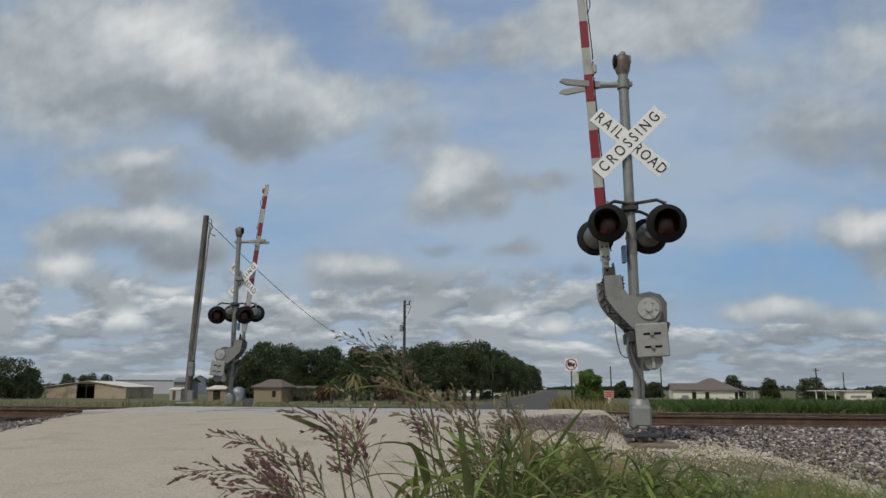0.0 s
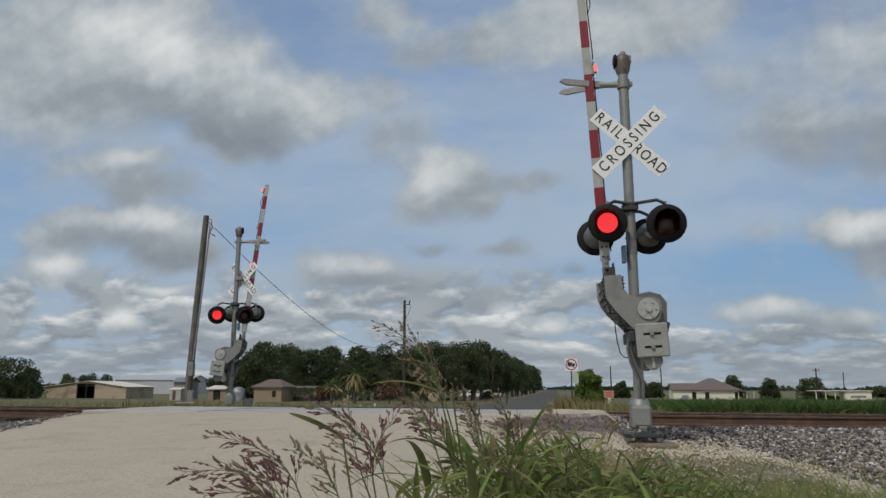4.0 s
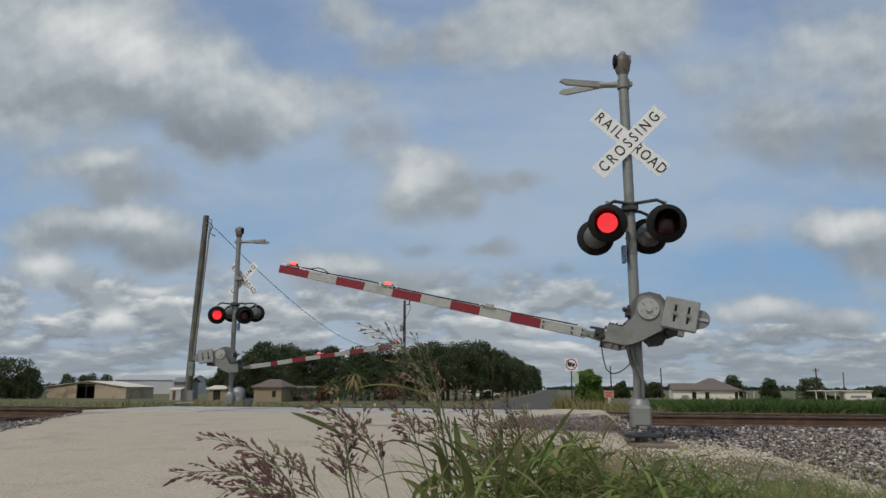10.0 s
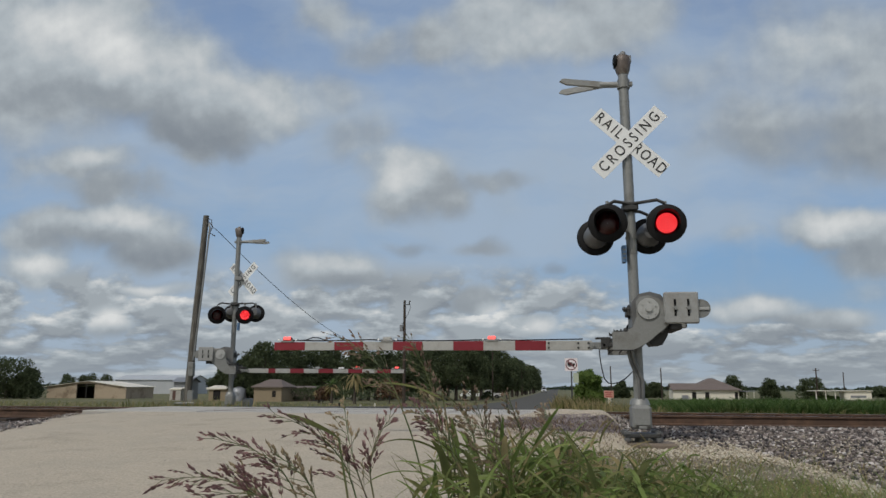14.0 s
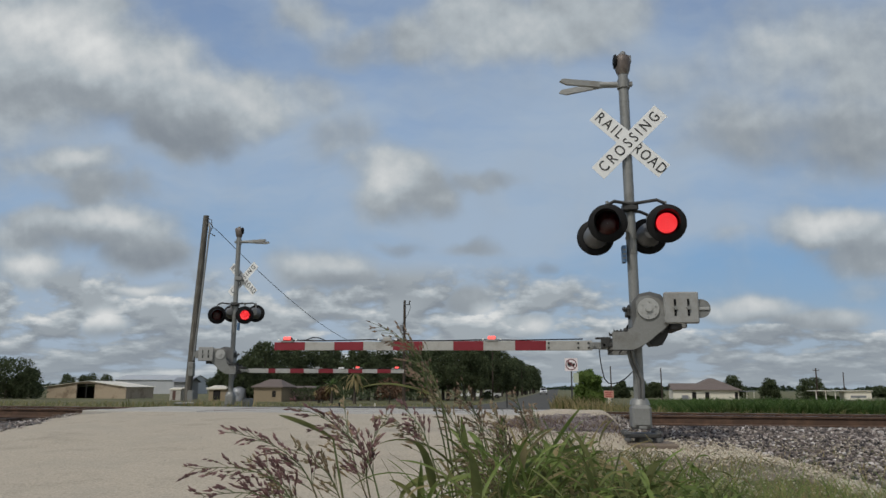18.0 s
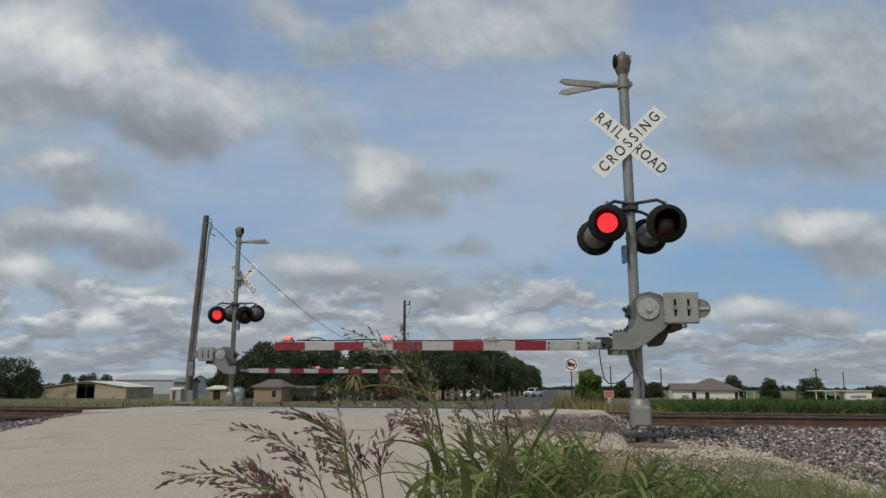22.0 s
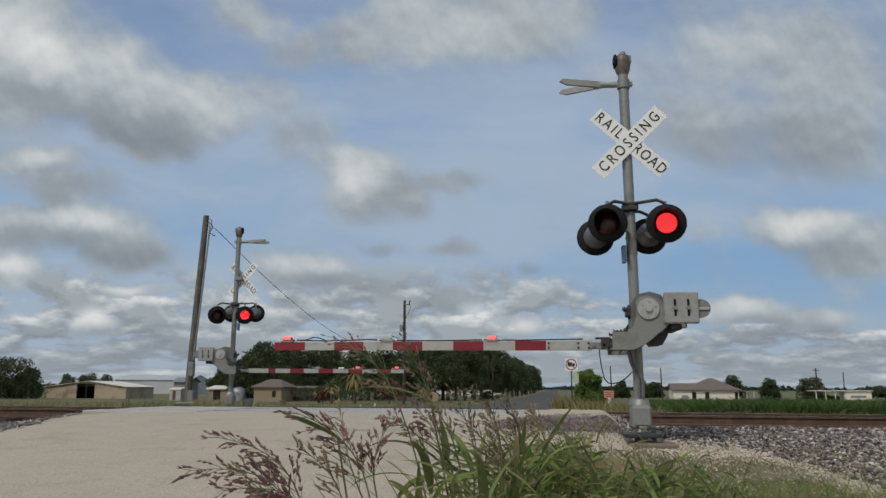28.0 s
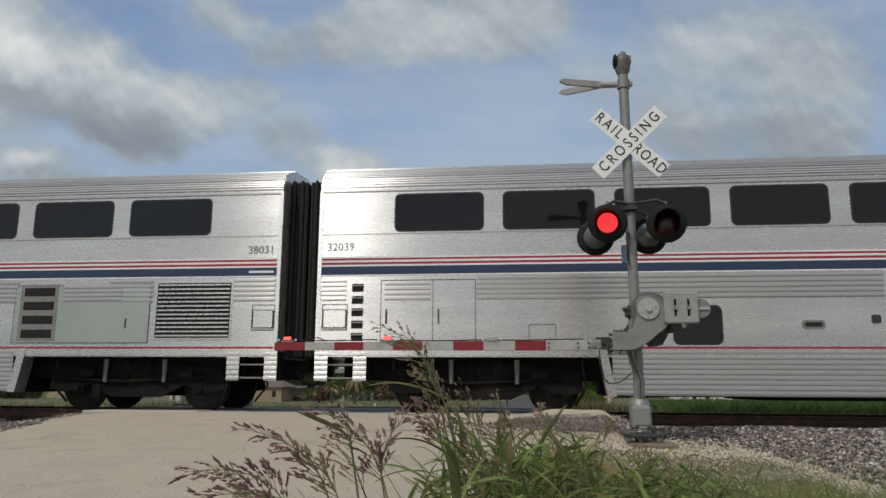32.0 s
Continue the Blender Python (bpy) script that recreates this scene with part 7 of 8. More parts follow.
def utility_pole(x, y, z, height, r, lean_x=0.0, arm=True, label="weathered timber utility pole"):
    root = thing("utility_pole", pose(x, y, z), label, "utility pole", "utility poles")
    wood = POLEWOOD if y < 30 else TIEWOOD
    top = (lean_x, 0, height)
    part("post", Shape().tube([(0, 0, -0.4), (lean_x * 0.5, 0, height * 0.5), top], [r, r * 0.88, r * 0.75], 16), wood, root)
    if arm:
        part("crossarm", Shape().box(lean_x - 0.6, lean_x + 0.6, -0.15, -0.05, height - 0.5, height - 0.38, 0.01), wood, root)
        for k in (-0.5, 0.5):
            part("insulator", Shape().tube([(lean_x + k, -0.1, height - 0.38), (lean_x + k, -0.1, height - 0.2)], [0.05, 0.03], 8), GREYROOF, root)
    return root


p = utility_pole(-9.86, 20.6, -0.12, 5.6, 0.11, 0.24, False, "leaning weathered timber pole with cables and meter box")
part("meter_box", Shape().box(0.1, 0.26, -0.26, -0.12, 0.85, 1.25, 0.015), GALV, p, "grey steel meter box")
part("switch_box", Shape().box(0.12, 0.28, -0.24, -0.1, 0.1, 0.45, 0.015), GALV, p)
part("conduit", Shape().tube([(0.2, -0.16, 1.3), (0.32, -0.17, 3.0), (0.42, -0.1, 5.2), (0.36, -0.05, 5.35)], 0.028, 8), GALV, p)
part("insulator_loop", Shape().tube([(0.30, -0.1, 5.5), (0.46, -0.12, 5.45), (0.5, -0.12, 5.2), (0.44, -0.12, 5.05), (0.6, -0.1, 4.95)], 0.014, 6), WIRE, p)
for px, y, h in ((716, 92, 13.0), (873, 150, 9.5), (917, 205, 8.8), (925, 230, 8.6), (934, 265, 8.4), (1083, 160, 7.0), (1172, 165, 6.8), (1447, 150, 6.4), (1495, 200, 6.6)):
    utility_pole(px_x(px, y), y, ground_z(px_x(px, y), y), h, 0.2 if px == 716 else 0.15, random.uniform(-0.1, 0.1), px == 1447)


def line_gear():
    """Transformer can, pins and a drooping loop on the tall pole by the oaks."""
    p = next(o for o in bpy.data.objects if o.name.startswith("utility_pole") and abs(o.location.y - 92) < 0.1)
    part("transformer", Shape().tube([(-0.42, -0.1, 9.1), (-0.42, -0.1, 9.9)], 0.22, 14), GREYROOF, p, "grey transformer can")
    part("line_pin", Shape().box(-0.1, 0.7, -0.3, -0.2, 12.4, 12.5, 0.02).tube([(0.55, -0.25, 12.5), (0.6, -0.25, 12.9), (0.75, -0.25, 12.85)], 0.07, 8), DARKSTEEL, p)
    part("line_loop", Shape().tube([(0.6, -0.25, 12.5), (0.75, -0.25, 12.1), (0.4, -0.25, 11.2), (-0.3, -0.2, 10.0)], 0.03, 6), WIRE, p)


line_gear()


def hay_bale():
    y = 118.0
    x = px_x(768, y)
    rng = random.Random(5)
    rings = []
    for k in range(7):
        u = k / 6
        rings.append([(0.82 * (1 - 0.12 * abs(2 * u - 1) ** 4) * math.cos(q * math.tau / 24) + rng.uniform(-0.015, 0.015), -0.6 + 1.2 * u, 0.8 + 0.8 * (1 - 0.12 * abs(2 * u - 1) ** 4) * math.sin(q * math.tau / 24)) for q in range(24)])
    s = Shape()
    for k in range(6):
        for q in range(24):
            n = (q + 1) % 24
            s.face([rings[k][q], rings[k][n], rings[k + 1][n], rings[k + 1][q]], True)
    s.face(list(reversed(rings[0])))
    s.face(rings[6])
    root = thing("hay_bale", pose(x, y, ground_z(x, y) - 0.05, 0, 0, 20), "pale round hay bale on the verge before the oaks", "hay bale")
    part("bale", s, mat("bleached hay", (0.36, 0.3, 0.2), 0.95, 0, 0.3, 3, 40, 0.5, (0.26, 0.21, 0.13), 0.5), root)


hay_bale()


def cable():
    a, b = Vector((-9.2, 20.5, 5.0)), Vector((px_x(718, 92), 91.9, ground_z(px_x(718, 92), 92) + 9.3))
    pts = [Vector((-9.6, 20.55, 5.42)), Vector((-9.5, 20.5, 5.3)), Vector((-9.35, 20.5, 5.12))]
    for k in range(33):
        t = k / 32
        p = a.lerp(b, t)
        p.z -= 4 * 2.8 * t * (1 - t)
        pts.append(p)
    ob = part("overhead_cable", Shape().tube(pts, [0.009] * 3 + [0.009 + 0.014 * k / 32 for k in range(33)], 6), WIRE)
    tagged(ob, "sagging grey overhead cable between two poles", "cable")


cable()


def signs():
    y = 36.0
    x = px_x(1013, y)
    root = thing("no_trucks_sign", pose(x, y, ground_z(x, y)), "square faded no-trucks sign on a grey post", "road sign")
    z = 1.53 - ground_z(x, y)
    part("post", Shape().box(-0.03, 0.03, 0.01, 0.04, -0.3, z + 0.25, 0.004), DARKSTEEL, root)
    f = part("panel", Shape().prism(rounded(-0.305, 0.305, z - 0.305, z + 0.305, 0.04), -0.004, 0.004), SIGNPINK, root)
    s = Shape()
    rows = [[(math.cos(k * math.tau / 40) * r, -0.008, z + math.sin(k * math.tau / 40) * r) for k in range(40)] for r in (0.222, 0.268)]
    s.grid(rows, False, True)
    s.face([(-0.17, -0.0085, z + 0.13), (-0.13, -0.0085, z + 0.17), (0.17, -0.0085, z - 0.13), (0.13, -0.0085, z - 0.17)][::-1])
    part("prohibition_ring", s, SIGNMAROON, f)
    s = Shape().box(-0.18, 0.045, -0.007, -0.005, z - 0.045, z + 0.1).box(0.055, 0.18, -0.007, -0.005, z - 0.045, z + 0.06)
    for xx in (-0.1, -0.03, 0.1):
        s.disc((xx, -0.005, z - 0.065), (0, -1, 0), 0.038, 0.002, 12)
    part("truck_symbol", s, SIGNBLACK, f)
    part("lower_plate", Shape().box(0.09, 0.33, 0.0, 0.008, z - 0.86, z - 0.4, 0.003), mat("pale sign back", (0.45, 0.5, 0.38), 0.6, 0, 0.1, 3, 30, 0.02), root)
    y = 52.0
    x = px_x(1078, y)
    root = thing("warning_sign", pose(x, y, ground_z(x, y)), "faded orange notice board on a short post", "road sign")
    z = 0.02 - ground_z(x, y)
    part("post", Shape().box(-0.05, 0.05, 0.01, 0.08, -0.3, z, 0.01).box(0.12, 0.15, 0.01, 0.05, -0.3, z, 0.004), WHITEWALL, root)
    f = part("panel", Shape().box(-0.32, 0.32, -0.008, 0.008, z - 0.24, z + 0.24, 0.004), SIGNORANGE, root)
    s = Shape()
    for k, w in enumerate((0.24, 0.19, 0.22)):
        s.box(-w, w, -0.0105, -0.009, z + 0.1 - k * 0.13, z + 0.15 - k * 0.13)
    part("text_bar", s, SIGNRED, f)


signs()


def roadside():
    """Posts, boxes and small things on the far side by the signal."""
    for px, y, h, m, lab in ((447, 24, 0.36, BLACK, "short black marker post"), (602, 30, 0.4, BLACK, "short black marker post"), (640, 40, 0.5, WHITEWALL, "white marker post"), (665, 40, 0.5, WHITEWALL, "white marker post"), (561, 34, 0.5, DARKSTEEL, "short dark marker post"), (898, 44, 0.8, DARKSTEEL, "short dark marker post")):
        x = px_x(px, y)
        root = thing("marker_post", pose(x, y, ground_z(x, y)), lab + " on the far verge", "post")
        part("post", Shape().tube([(0, 0, -0.2), (0, 0, h)], 0.045, 10), m, root)
        part("cap", Shape().tube([(0, 0, h), (0, 0, h + 0.05)], [0.05, 0.03], 10), m, root)
    x, y = px_x(365, 24), 24.0
    root = thing("relay_box", pose(x, y, ground_z(x, y)), "low pinkish brown equipment box on the verge", "equipment box")
    b = part("body", Shape().box(-0.3, 0.3, -0.2, 0.2, -0.1, 0.48, 0.02), mat("faded brown enamel", (0.24, 0.16, 0.13), 0.7, 0, 0.2, 3, 30, 0.1), root)
    part("lid", Shape().box(-0.33, 0.33, -0.23, 0.23, 0.48, 0.53, 0.015), SHINGLE, b)
    x, y = -9.95, 20.2
    root = thing("pipe_guard", pose(x, y, ground_z(x, y)), "low grey pipe guard rail at the pole's foot", "guard rail")
    part("top_rail", Shape().tube([(-0.1, 0, 0.34), (0.55, 0, 0.36)], 0.04, 10), GALV, root)
    for k in (-0.05, 0.5):
        part("post", Shape().tube([(k, 0, -0.2), (k, 0, 0.35)], 0.05, 10), GALV, root)
    x, y = -8.15, 20.9
    root = thing("signal_cabinet", pose(x, y, ground_z(x, y)), "grey steel signal cabinet beside the mast", "cabinet")
    b = part("body", Shape().box(-0.13, 0.13, -0.12, 0.12, -0.1, 0.3, 0.02), GALV, root)
    part("door", Shape().box(-0.1, 0.1, -0.135, -0.118, 0.0, 0.27, 0.006), SILVER, b)


roadside()


def pickup(place, label):
    """A white four-door pickup; it looks towards +x."""
    root = thing("pickup_truck", place, label, "pickup truck")
    body = [(-2.9, 0.55), (-2.9, 1.15), (-2.85, 1.22), (-0.75, 1.22), (-0.72, 1.2), (0.9, 1.2), (1.1, 1.22), (2.6, 1.12), (2.85, 0.95), (2.9, 0.55)]
    part("body", Shape().prism(body, -0.98, 0.98), TRUCKWHITE, root)
    part("cab", Shape().prism([(-0.78, 1.2), (-0.66, 1.85), (-0.4, 1.92), (0.6, 1.9), (1.25, 1.2)], -0.85, 0.85), TRUCKWHITE, root)
    s = -1
    for s in (-1, 1):
        for a, b in (((-0.58, -0.5), (-0.1, 0.06)), ((0.02, 0.05), (0.85, 0.5))):
            o = [(a[0], 1.26), (b[0] if b[0] < 0.5 else 1.0, 1.26), (b[1], 1.8), (a[1], 1.8)]
            part("side_window", Shape().prism(o, s * 0.853 - 0.006, s * 0.853 + 0.006), CARGLASS, root)
    w = Shape()
    w.face([(1.235, -0.76, 1.25), (1.235, 0.76, 1.25), (0.68, 0.7, 1.86), (0.68, -0.7, 1.86)])
    w.face([(-0.79, 0.7, 1.3), (-0.79, -0.7, 1.3), (-0.69, -0.66, 1.8), (-0.69, 0.66, 1.8)])
    w.move(Matrix.Translation((0.01, 0, 0)))
    part("windscreen", w, CARGLASS, root)
    part("grille", Shape().box(2.86, 2.93, -0.6, 0.6, 0.72, 0.98, 0.02), DARKSTEEL, root)
    part("bumper", Shape().box(2.8, 3.0, -0.95, 0.95, 0.45, 0.66, 0.03), GALV, root)
    for yy in (-0.78, 0.78):
        part("headlight", Shape().box(2.84, 2.92, yy - 0.14, yy + 0.14, 0.78, 0.98, 0.02), SIGNWHITE, root)
    part("bed_opening", Shape().box(-2.78, -0.85, -0.85, 0.85, 1.2, 1.226), DARKVOID, root)
    for xx in (-1.9, 1.85):
        for yy in (-1, 1):
            w = part("wheel", Shape().tube([(xx, yy * 0.72, 0.4), (xx, yy * 0.99, 0.4)], 0.4, 20), RUBBER, root)
            part("rim", Shape().tube([(xx, yy * 0.985, 0.4), (xx, yy * 1.0, 0.4)], [0.24, 0.2], 16), GALV, w)
            part("wheel_arch", Shape().tube([(xx, yy * 0.975, 0.42), (xx, yy * 0.985, 0.42)], 0.48, 20), DARKVOID, root)
    return root


truck = pickup(pose(2.6, 400, -1.66), "white four-door pickup truck on the far road")
for px, y in ((838, 171), (866, 178)):
    x = px_x(px, y)
    tagged(copy_thing(truck, pose(x, y, ground_z(x, y), 0, 0, 180)), "white pickup truck parked under the oaks")
TRUCKWAY = [(0, 965.5, 620, -90), (6, 965, 520, -90), (13, 963.5, 340, -90), (17, 963, 245, -90), (19, 962.5, 205, -90), (20, 961.5, 189, -91), (21, 956.5, 176, -95), (21.5, 951, 172, -104), (22, 945, 169, -118), (22.5, 934, 167, -146), (23, 923, 166, -165), (23.5, 911, 165, -175), (24, 899, 165, -181), (24.5, 887, 164.5, -182), (25, 873, 164, -182), (25.5, 858, 163.5, -182), (26.5, 825, 162.5, -182), (28, 790, 162, -181), (29, 785, 162, -180), (32, 785, 162, -180)]

# ---- grasses in front, swaying in the wind ----
PLANTS = []


def strap(s, base, heading, length, width, rise, droop, rng, twist=0.0):
    """One arching strap leaf with a folded midrib."""
    d = Vector((math.cos(heading), math.sin(heading), 0))
    p, pitch = Vector(base), rise
    rows = []
    n = 12
    for k in range(n + 1):
        t = k / n
        w = width * 0.5 * min(1, 0.35 + 3.2 * t) * (1 - t ** 2.2) ** 0.8 + 0.0004
        fwd = d * math.cos(pitch) + Vector((0, 0, math.sin(pitch)))
        side = fwd.cross(Vector((0, 0, 1)))
        side = (side.normalized() if side.length > 1e-3 else Vector((1, 0, 0)))
        up = side.cross(fwd)
        a = twist * t
        side = side * math.cos(a) + up * math.sin(a)
        up = side.cross(fwd)
        rows.append([p - side * w + up * w * 0.35, p, p + side * w + up * w * 0.35])
        p = p + fwd * (length / n)
        pitch -= droop / n * (0.5 + t)
    s.grid(rows)


def spikelet(s, p, d, long, thick):
    a = d.orthogonal().normalized()
    b = d.cross(a)
    i = len(s.v)
    m = p + d * long * 0.4
    s.v.extend([tuple(p), tuple(m + a * thick), tuple(m + b * thick), tuple(m - a * thick), tuple(m - b * thick), tuple(p + d * long)])
    for q in range(4):
        r = 1 + (q + 1) % 4
        s.f += [(i, i + r, i + 1 + q), (i + 1 + q, i + r, i + 5)]
        s.s += [False, False]
        s.m += [0, 0]


def panicle(stalk, seeds, axis, rng, full=1.0):
    """The open seed head along an axis of points: whorls of rising branches packed with spikelets."""
    n = len(axis)
    total = (axis[-1] - axis[0]).length
    nodes = 15
    for k in range(nodes):
        t = k / (nodes - 1)
        f = t * (n - 1)
        i = min(int(f), n - 2)
        p = axis[i].lerp(axis[i + 1], f - i)
        fwd = (axis[i + 1] - axis[i]).normalized()
        for q in range(2):
            length = total * (0.34 * (1 - t) ** 0.7 + 0.1) * rng.uniform(0.6, 1.1)
            side = Vector((rng.gauss(0, 1), rng.gauss(0, 0.7), rng.gauss(0, 1)))
            side = (side - fwd * side.dot(fwd)).normalized()
            d = (fwd + side * rng.uniform(0.35, 0.8) + Vector((-0.15, 0, 0))).normalized()
            pts, c = [p], p.copy()
            count = max(5, int(length / 0.005))
            for e in range(count):
                d = (d + Vector((rng.gauss(0, 0.04) - 0.01, rng.gauss(0, 0.04), -0.022))).normalized()
                c = c + d * 0.005
                pts.append(c)
                if e >= count * 0.32 and rng.random() < 0.74 * full:
                    for w in range(2 if rng.random() < 0.35 else 1):
                        sd = (d + Vector((rng.gauss(0, 0.26), rng.gauss(0, 0.26), rng.gauss(0, 0.26)))).normalized()
                        spikelet(seeds, c, sd, rng.uniform(0.009, 0.015), rng.uniform(0.0019, 0.003))
            stalk.tube(pts, 0.0006, 3, False)


HEADS = [(-0.3, 1.3, -0.43, 0.235, -0.6, 0.305, 'd'), 
         (-0.31, 1.42, -0.46, 0.2, -0.58, 0.3, 'p'), (-0.2, 1.32, -0.299, 0.28, -0.427, 0.41, 'd'), (-0.21, 1.5, -0.323, 0.256, -0.389, 0.43, 'p'),
         (-0.24, 1.42, -0.298, 0.277, -0.268, 0.392, 'd'), (-0.12, 1.6, -0.234, 0.432, -0.371, 0.571, 'r')]
HEADS += [(-0.12, 1.66, -0.208, 0.407, -0.269, 0.554, 'r'), (-0.07, 1.52, -0.171, 0.324, -0.233, 0.399, 'p'), (-0.03, 1.72, -0.09, 0.309, -0.13, 0.4, 'p'), (0.01, 1.8, -0.05, 0.287, -0.06, 0.38, 'r'),
          (-0.06, 1.9, -0.131, 0.307, -0.173, 0.446, 'r'), (-0.27, 1.22, -0.38, 0.225, -0.5, 0.285, 'd'),
          (-0.02, 1.6, -0.06, 0.28, -0.12, 0.37, 'r'), (0.1, 1.9, 0.06, 0.25, 0.02, 0.34, 'r'), (0.0, 1.45, -0.05, 0.26, -0.11, 0.33, 'p'),
          (0.05, 1.7, -0.02, 0.33, -0.05, 0.425, 'r'), (0.1, 1.8, 0.03, 0.32, 0.0, 0.41, 'r')]
HEADS += [(-0.08, 1.6, -0.16, 0.33, -0.23, 0.43, 'p'), (-0.05, 1.75, -0.12, 0.34, -0.18, 0.44, 'r'), (-0.1, 1.5, -0.2, 0.33, -0.27, 0.41, 'd'), (-0.26, 1.35, -0.35, 0.25, -0.43, 0.335, 'p'),
          (-0.3, 1.4, -0.41, 0.26, -0.55, 0.365, 'd')]
RUSTSEED = mat("rusty seed head", (0.21, 0.145, 0.1), 0.8, 0.0, 0.3, 20, 90, 0.1, (0.25, 0.185, 0.12), 0.45, rnd=0.45)


def sway_rows(x, y, z, rng, amount):
    t1, t2, t3 = rng.uniform(1.1, 1.7), rng.uniform(0.55, 0.8), rng.uniform(3.5, 6)
    a, b, c, e = (rng.uniform(0, math.tau) for k in range(4))
    rows = []
    for k in range(129):
        t = k * 0.25
        gust = 0.65 + 0.45 * math.sin(math.tau * t / t3 + c)
        lean_x = amount * (gust * (math.sin(math.tau * t / t1 + a) + 0.5 * math.sin(math.tau * t / t2 + b)) + 0.5 * math.sin(math.tau * t / 9.0 + e))
        lean_y = amount * 0.5 * gust * math.sin(math.tau * t / t1 * 0.83 + b)
        rows.append((t, pose(x, y, z, lean_y, lean_x, 0)))
    return rows


def seed_grass(i, bx, y, sx, sz, tx, tz, kind):
    rng = random.Random(300 + i)
    z = ground_z(bx, y)
    root = thing("grass_plant", pose(bx, y, z), {"d": "tall grass with an open purple-brown seed head", "p": "tall grass with a pale straw-coloured seed head", "r": "tall grass with a rusty brown seed head"}[kind], "grass", "tall grasses in front")
    S, T = Vector((sx - bx, rng.uniform(-0.05, 0.05), sz - z)), Vector((tx - bx, rng.uniform(-0.08, 0.05), tz - z))
    stem = []
    for k in range(11):
        t = k / 10
        stem.append(Vector((S.x * t ** 2.2, S.y * t * t, S.z * (1 - (1 - t) ** 1.15))))
    axis = []
    d0 = (stem[-1] - stem[-2]).normalized() * (T - S).length * 0.5
    for k in range(9):
        t = k / 8
        axis.append(S * (1 - t) ** 2 + (S + d0) * 2 * t * (1 - t) + T * t * t)
    s = Shape().tube(stem + axis[1:], [0.0032 - 0.0015 * k / 10 for k in range(11)] + [0.0015 - 0.001 * k / 8 for k in range(1, 9)], 6)
    stalk, seeds = Shape(), Shape()
    panicle(stalk, seeds, axis, rng, {"d": 1.0, "p": 0.75, "r": 0.55}[kind])
    part("stem", s, STEM, root)
    head = tagged(part("seed_head", seeds, {"d": SEED, "p": SEEDPALE, "r": RUSTSEED}[kind], root), kind="stuff")
    tagged(part("seed_stalk", stalk, STEM, head), kind="stuff")
    for k in range(1 + i % 2):
        p = stem[2 + 2 * k]
        l = Shape()
        strap(l, p, rng.choice((math.pi, math.pi * 0.85, 0.2)) + rng.uniform(-0.5, 0.5), rng.uniform(0.18, 0.32), rng.uniform(0.010, 0.017), rng.uniform(0.8, 1.25), rng.uniform(0.8, 1.9), rng, rng.uniform(-0.8, 0.8))
        part("leaf", l, BLADE, root)
    PLANTS.append((root, sway_rows(bx, y, z, rng, 2.0)))


def leaf_clump(i, x, y, top, leaves, amount=1.6):
    rng = random.Random(500 + i)
    z = ground_z(x, y)
    root = thing("grass_clump", pose(x, y, z), "clump of broad green grass leaves bending in the wind", "grass", "leafy grasses in front")
    for k in range(leaves):
        l = Shape()
        high = (top - z) * rng.uniform(0.62, 0.95)
        b = (rng.gauss(0, 0.05), rng.gauss(0, 0.07), high)
        strap(l, b, math.pi + rng.gauss(0.0, 0.9) if rng.random() < 0.65 else rng.uniform(-0.9, 0.9), (top - z) * rng.uniform(0.05, 0.17 if x < 0.0 else 0.14), 0.006 + 0.014 * rng.random() ** 1.8, rng.uniform(0.2, 1.35), rng.uniform(0.3, 1.9), rng, rng.uniform(-1.4, 1.4))
        part("leaf", l, DRYBLADE if rng.random() < 0.12 else (LEAFGREEN if rng.random() < 0.65 else BLADE), root)
    for k in range(3):
        e = Vector((rng.gauss(0, 0.06), rng.gauss(0, 0.06), (top - z) * rng.uniform(0.8, 0.98)))
        part("stem", Shape().tube([(0, 0, 0), (e.x * 0.3, e.y * 0.3, e.z * 0.5), e], [0.004, 0.0035, 0.002], 6), STEM, root)
    PLANTS.append((root, sway_rows(x, y, z, rng, amount)))


for i, h in enumerate(HEADS):
    seed_grass(i, *h)
CLUMPS = [(-0.12, 1.4, 0.31), (-0.06, 1.55, 0.33), (0.0, 1.75, 0.33), (-0.09, 2.2, 0.33), (0.03, 2.4, 0.3), (-0.03, 1.3, 0.27), (-0.16, 1.5, 0.30), (-0.10, 1.75, 0.33), (-0.02, 1.6, 0.33), (0.02, 1.9, 0.32), (0.08, 1.7, 0.35), (0.12, 2.1, 0.34), (0.18, 1.8, 0.33), (0.24, 2.2, 0.30), (0.3, 2.0, 0.27), (0.36, 2.4, 0.25), (-0.2, 1.35, 0.2), (0.06, 1.35, 0.24), (-0.3, 1.5, 0.2), (-0.14, 1.95, 0.32), (0.45, 2.2, 0.25), (0.55, 2.5, 0.22), (0.2, 1.6, 0.31), (0.14, 1.5, 0.32)]
CLUMPS += [(0.02, 1.45, 0.30), (0.08, 1.4, 0.29), (0.15, 1.7, 0.30), (0.22, 1.75, 0.28), (0.28, 1.8, 0.27), (0.33, 1.7, 0.24), (0.40, 1.9, 0.22), (0.26, 1.5, 0.24), (0.1, 1.9, 0.33), (0.48, 1.85, 0.2)]
for i, (x, y, top) in enumerate(CLUMPS):
    leaf_clump(i, x, y, top + (0.02 if x < 0.03 else 0.0), 66)


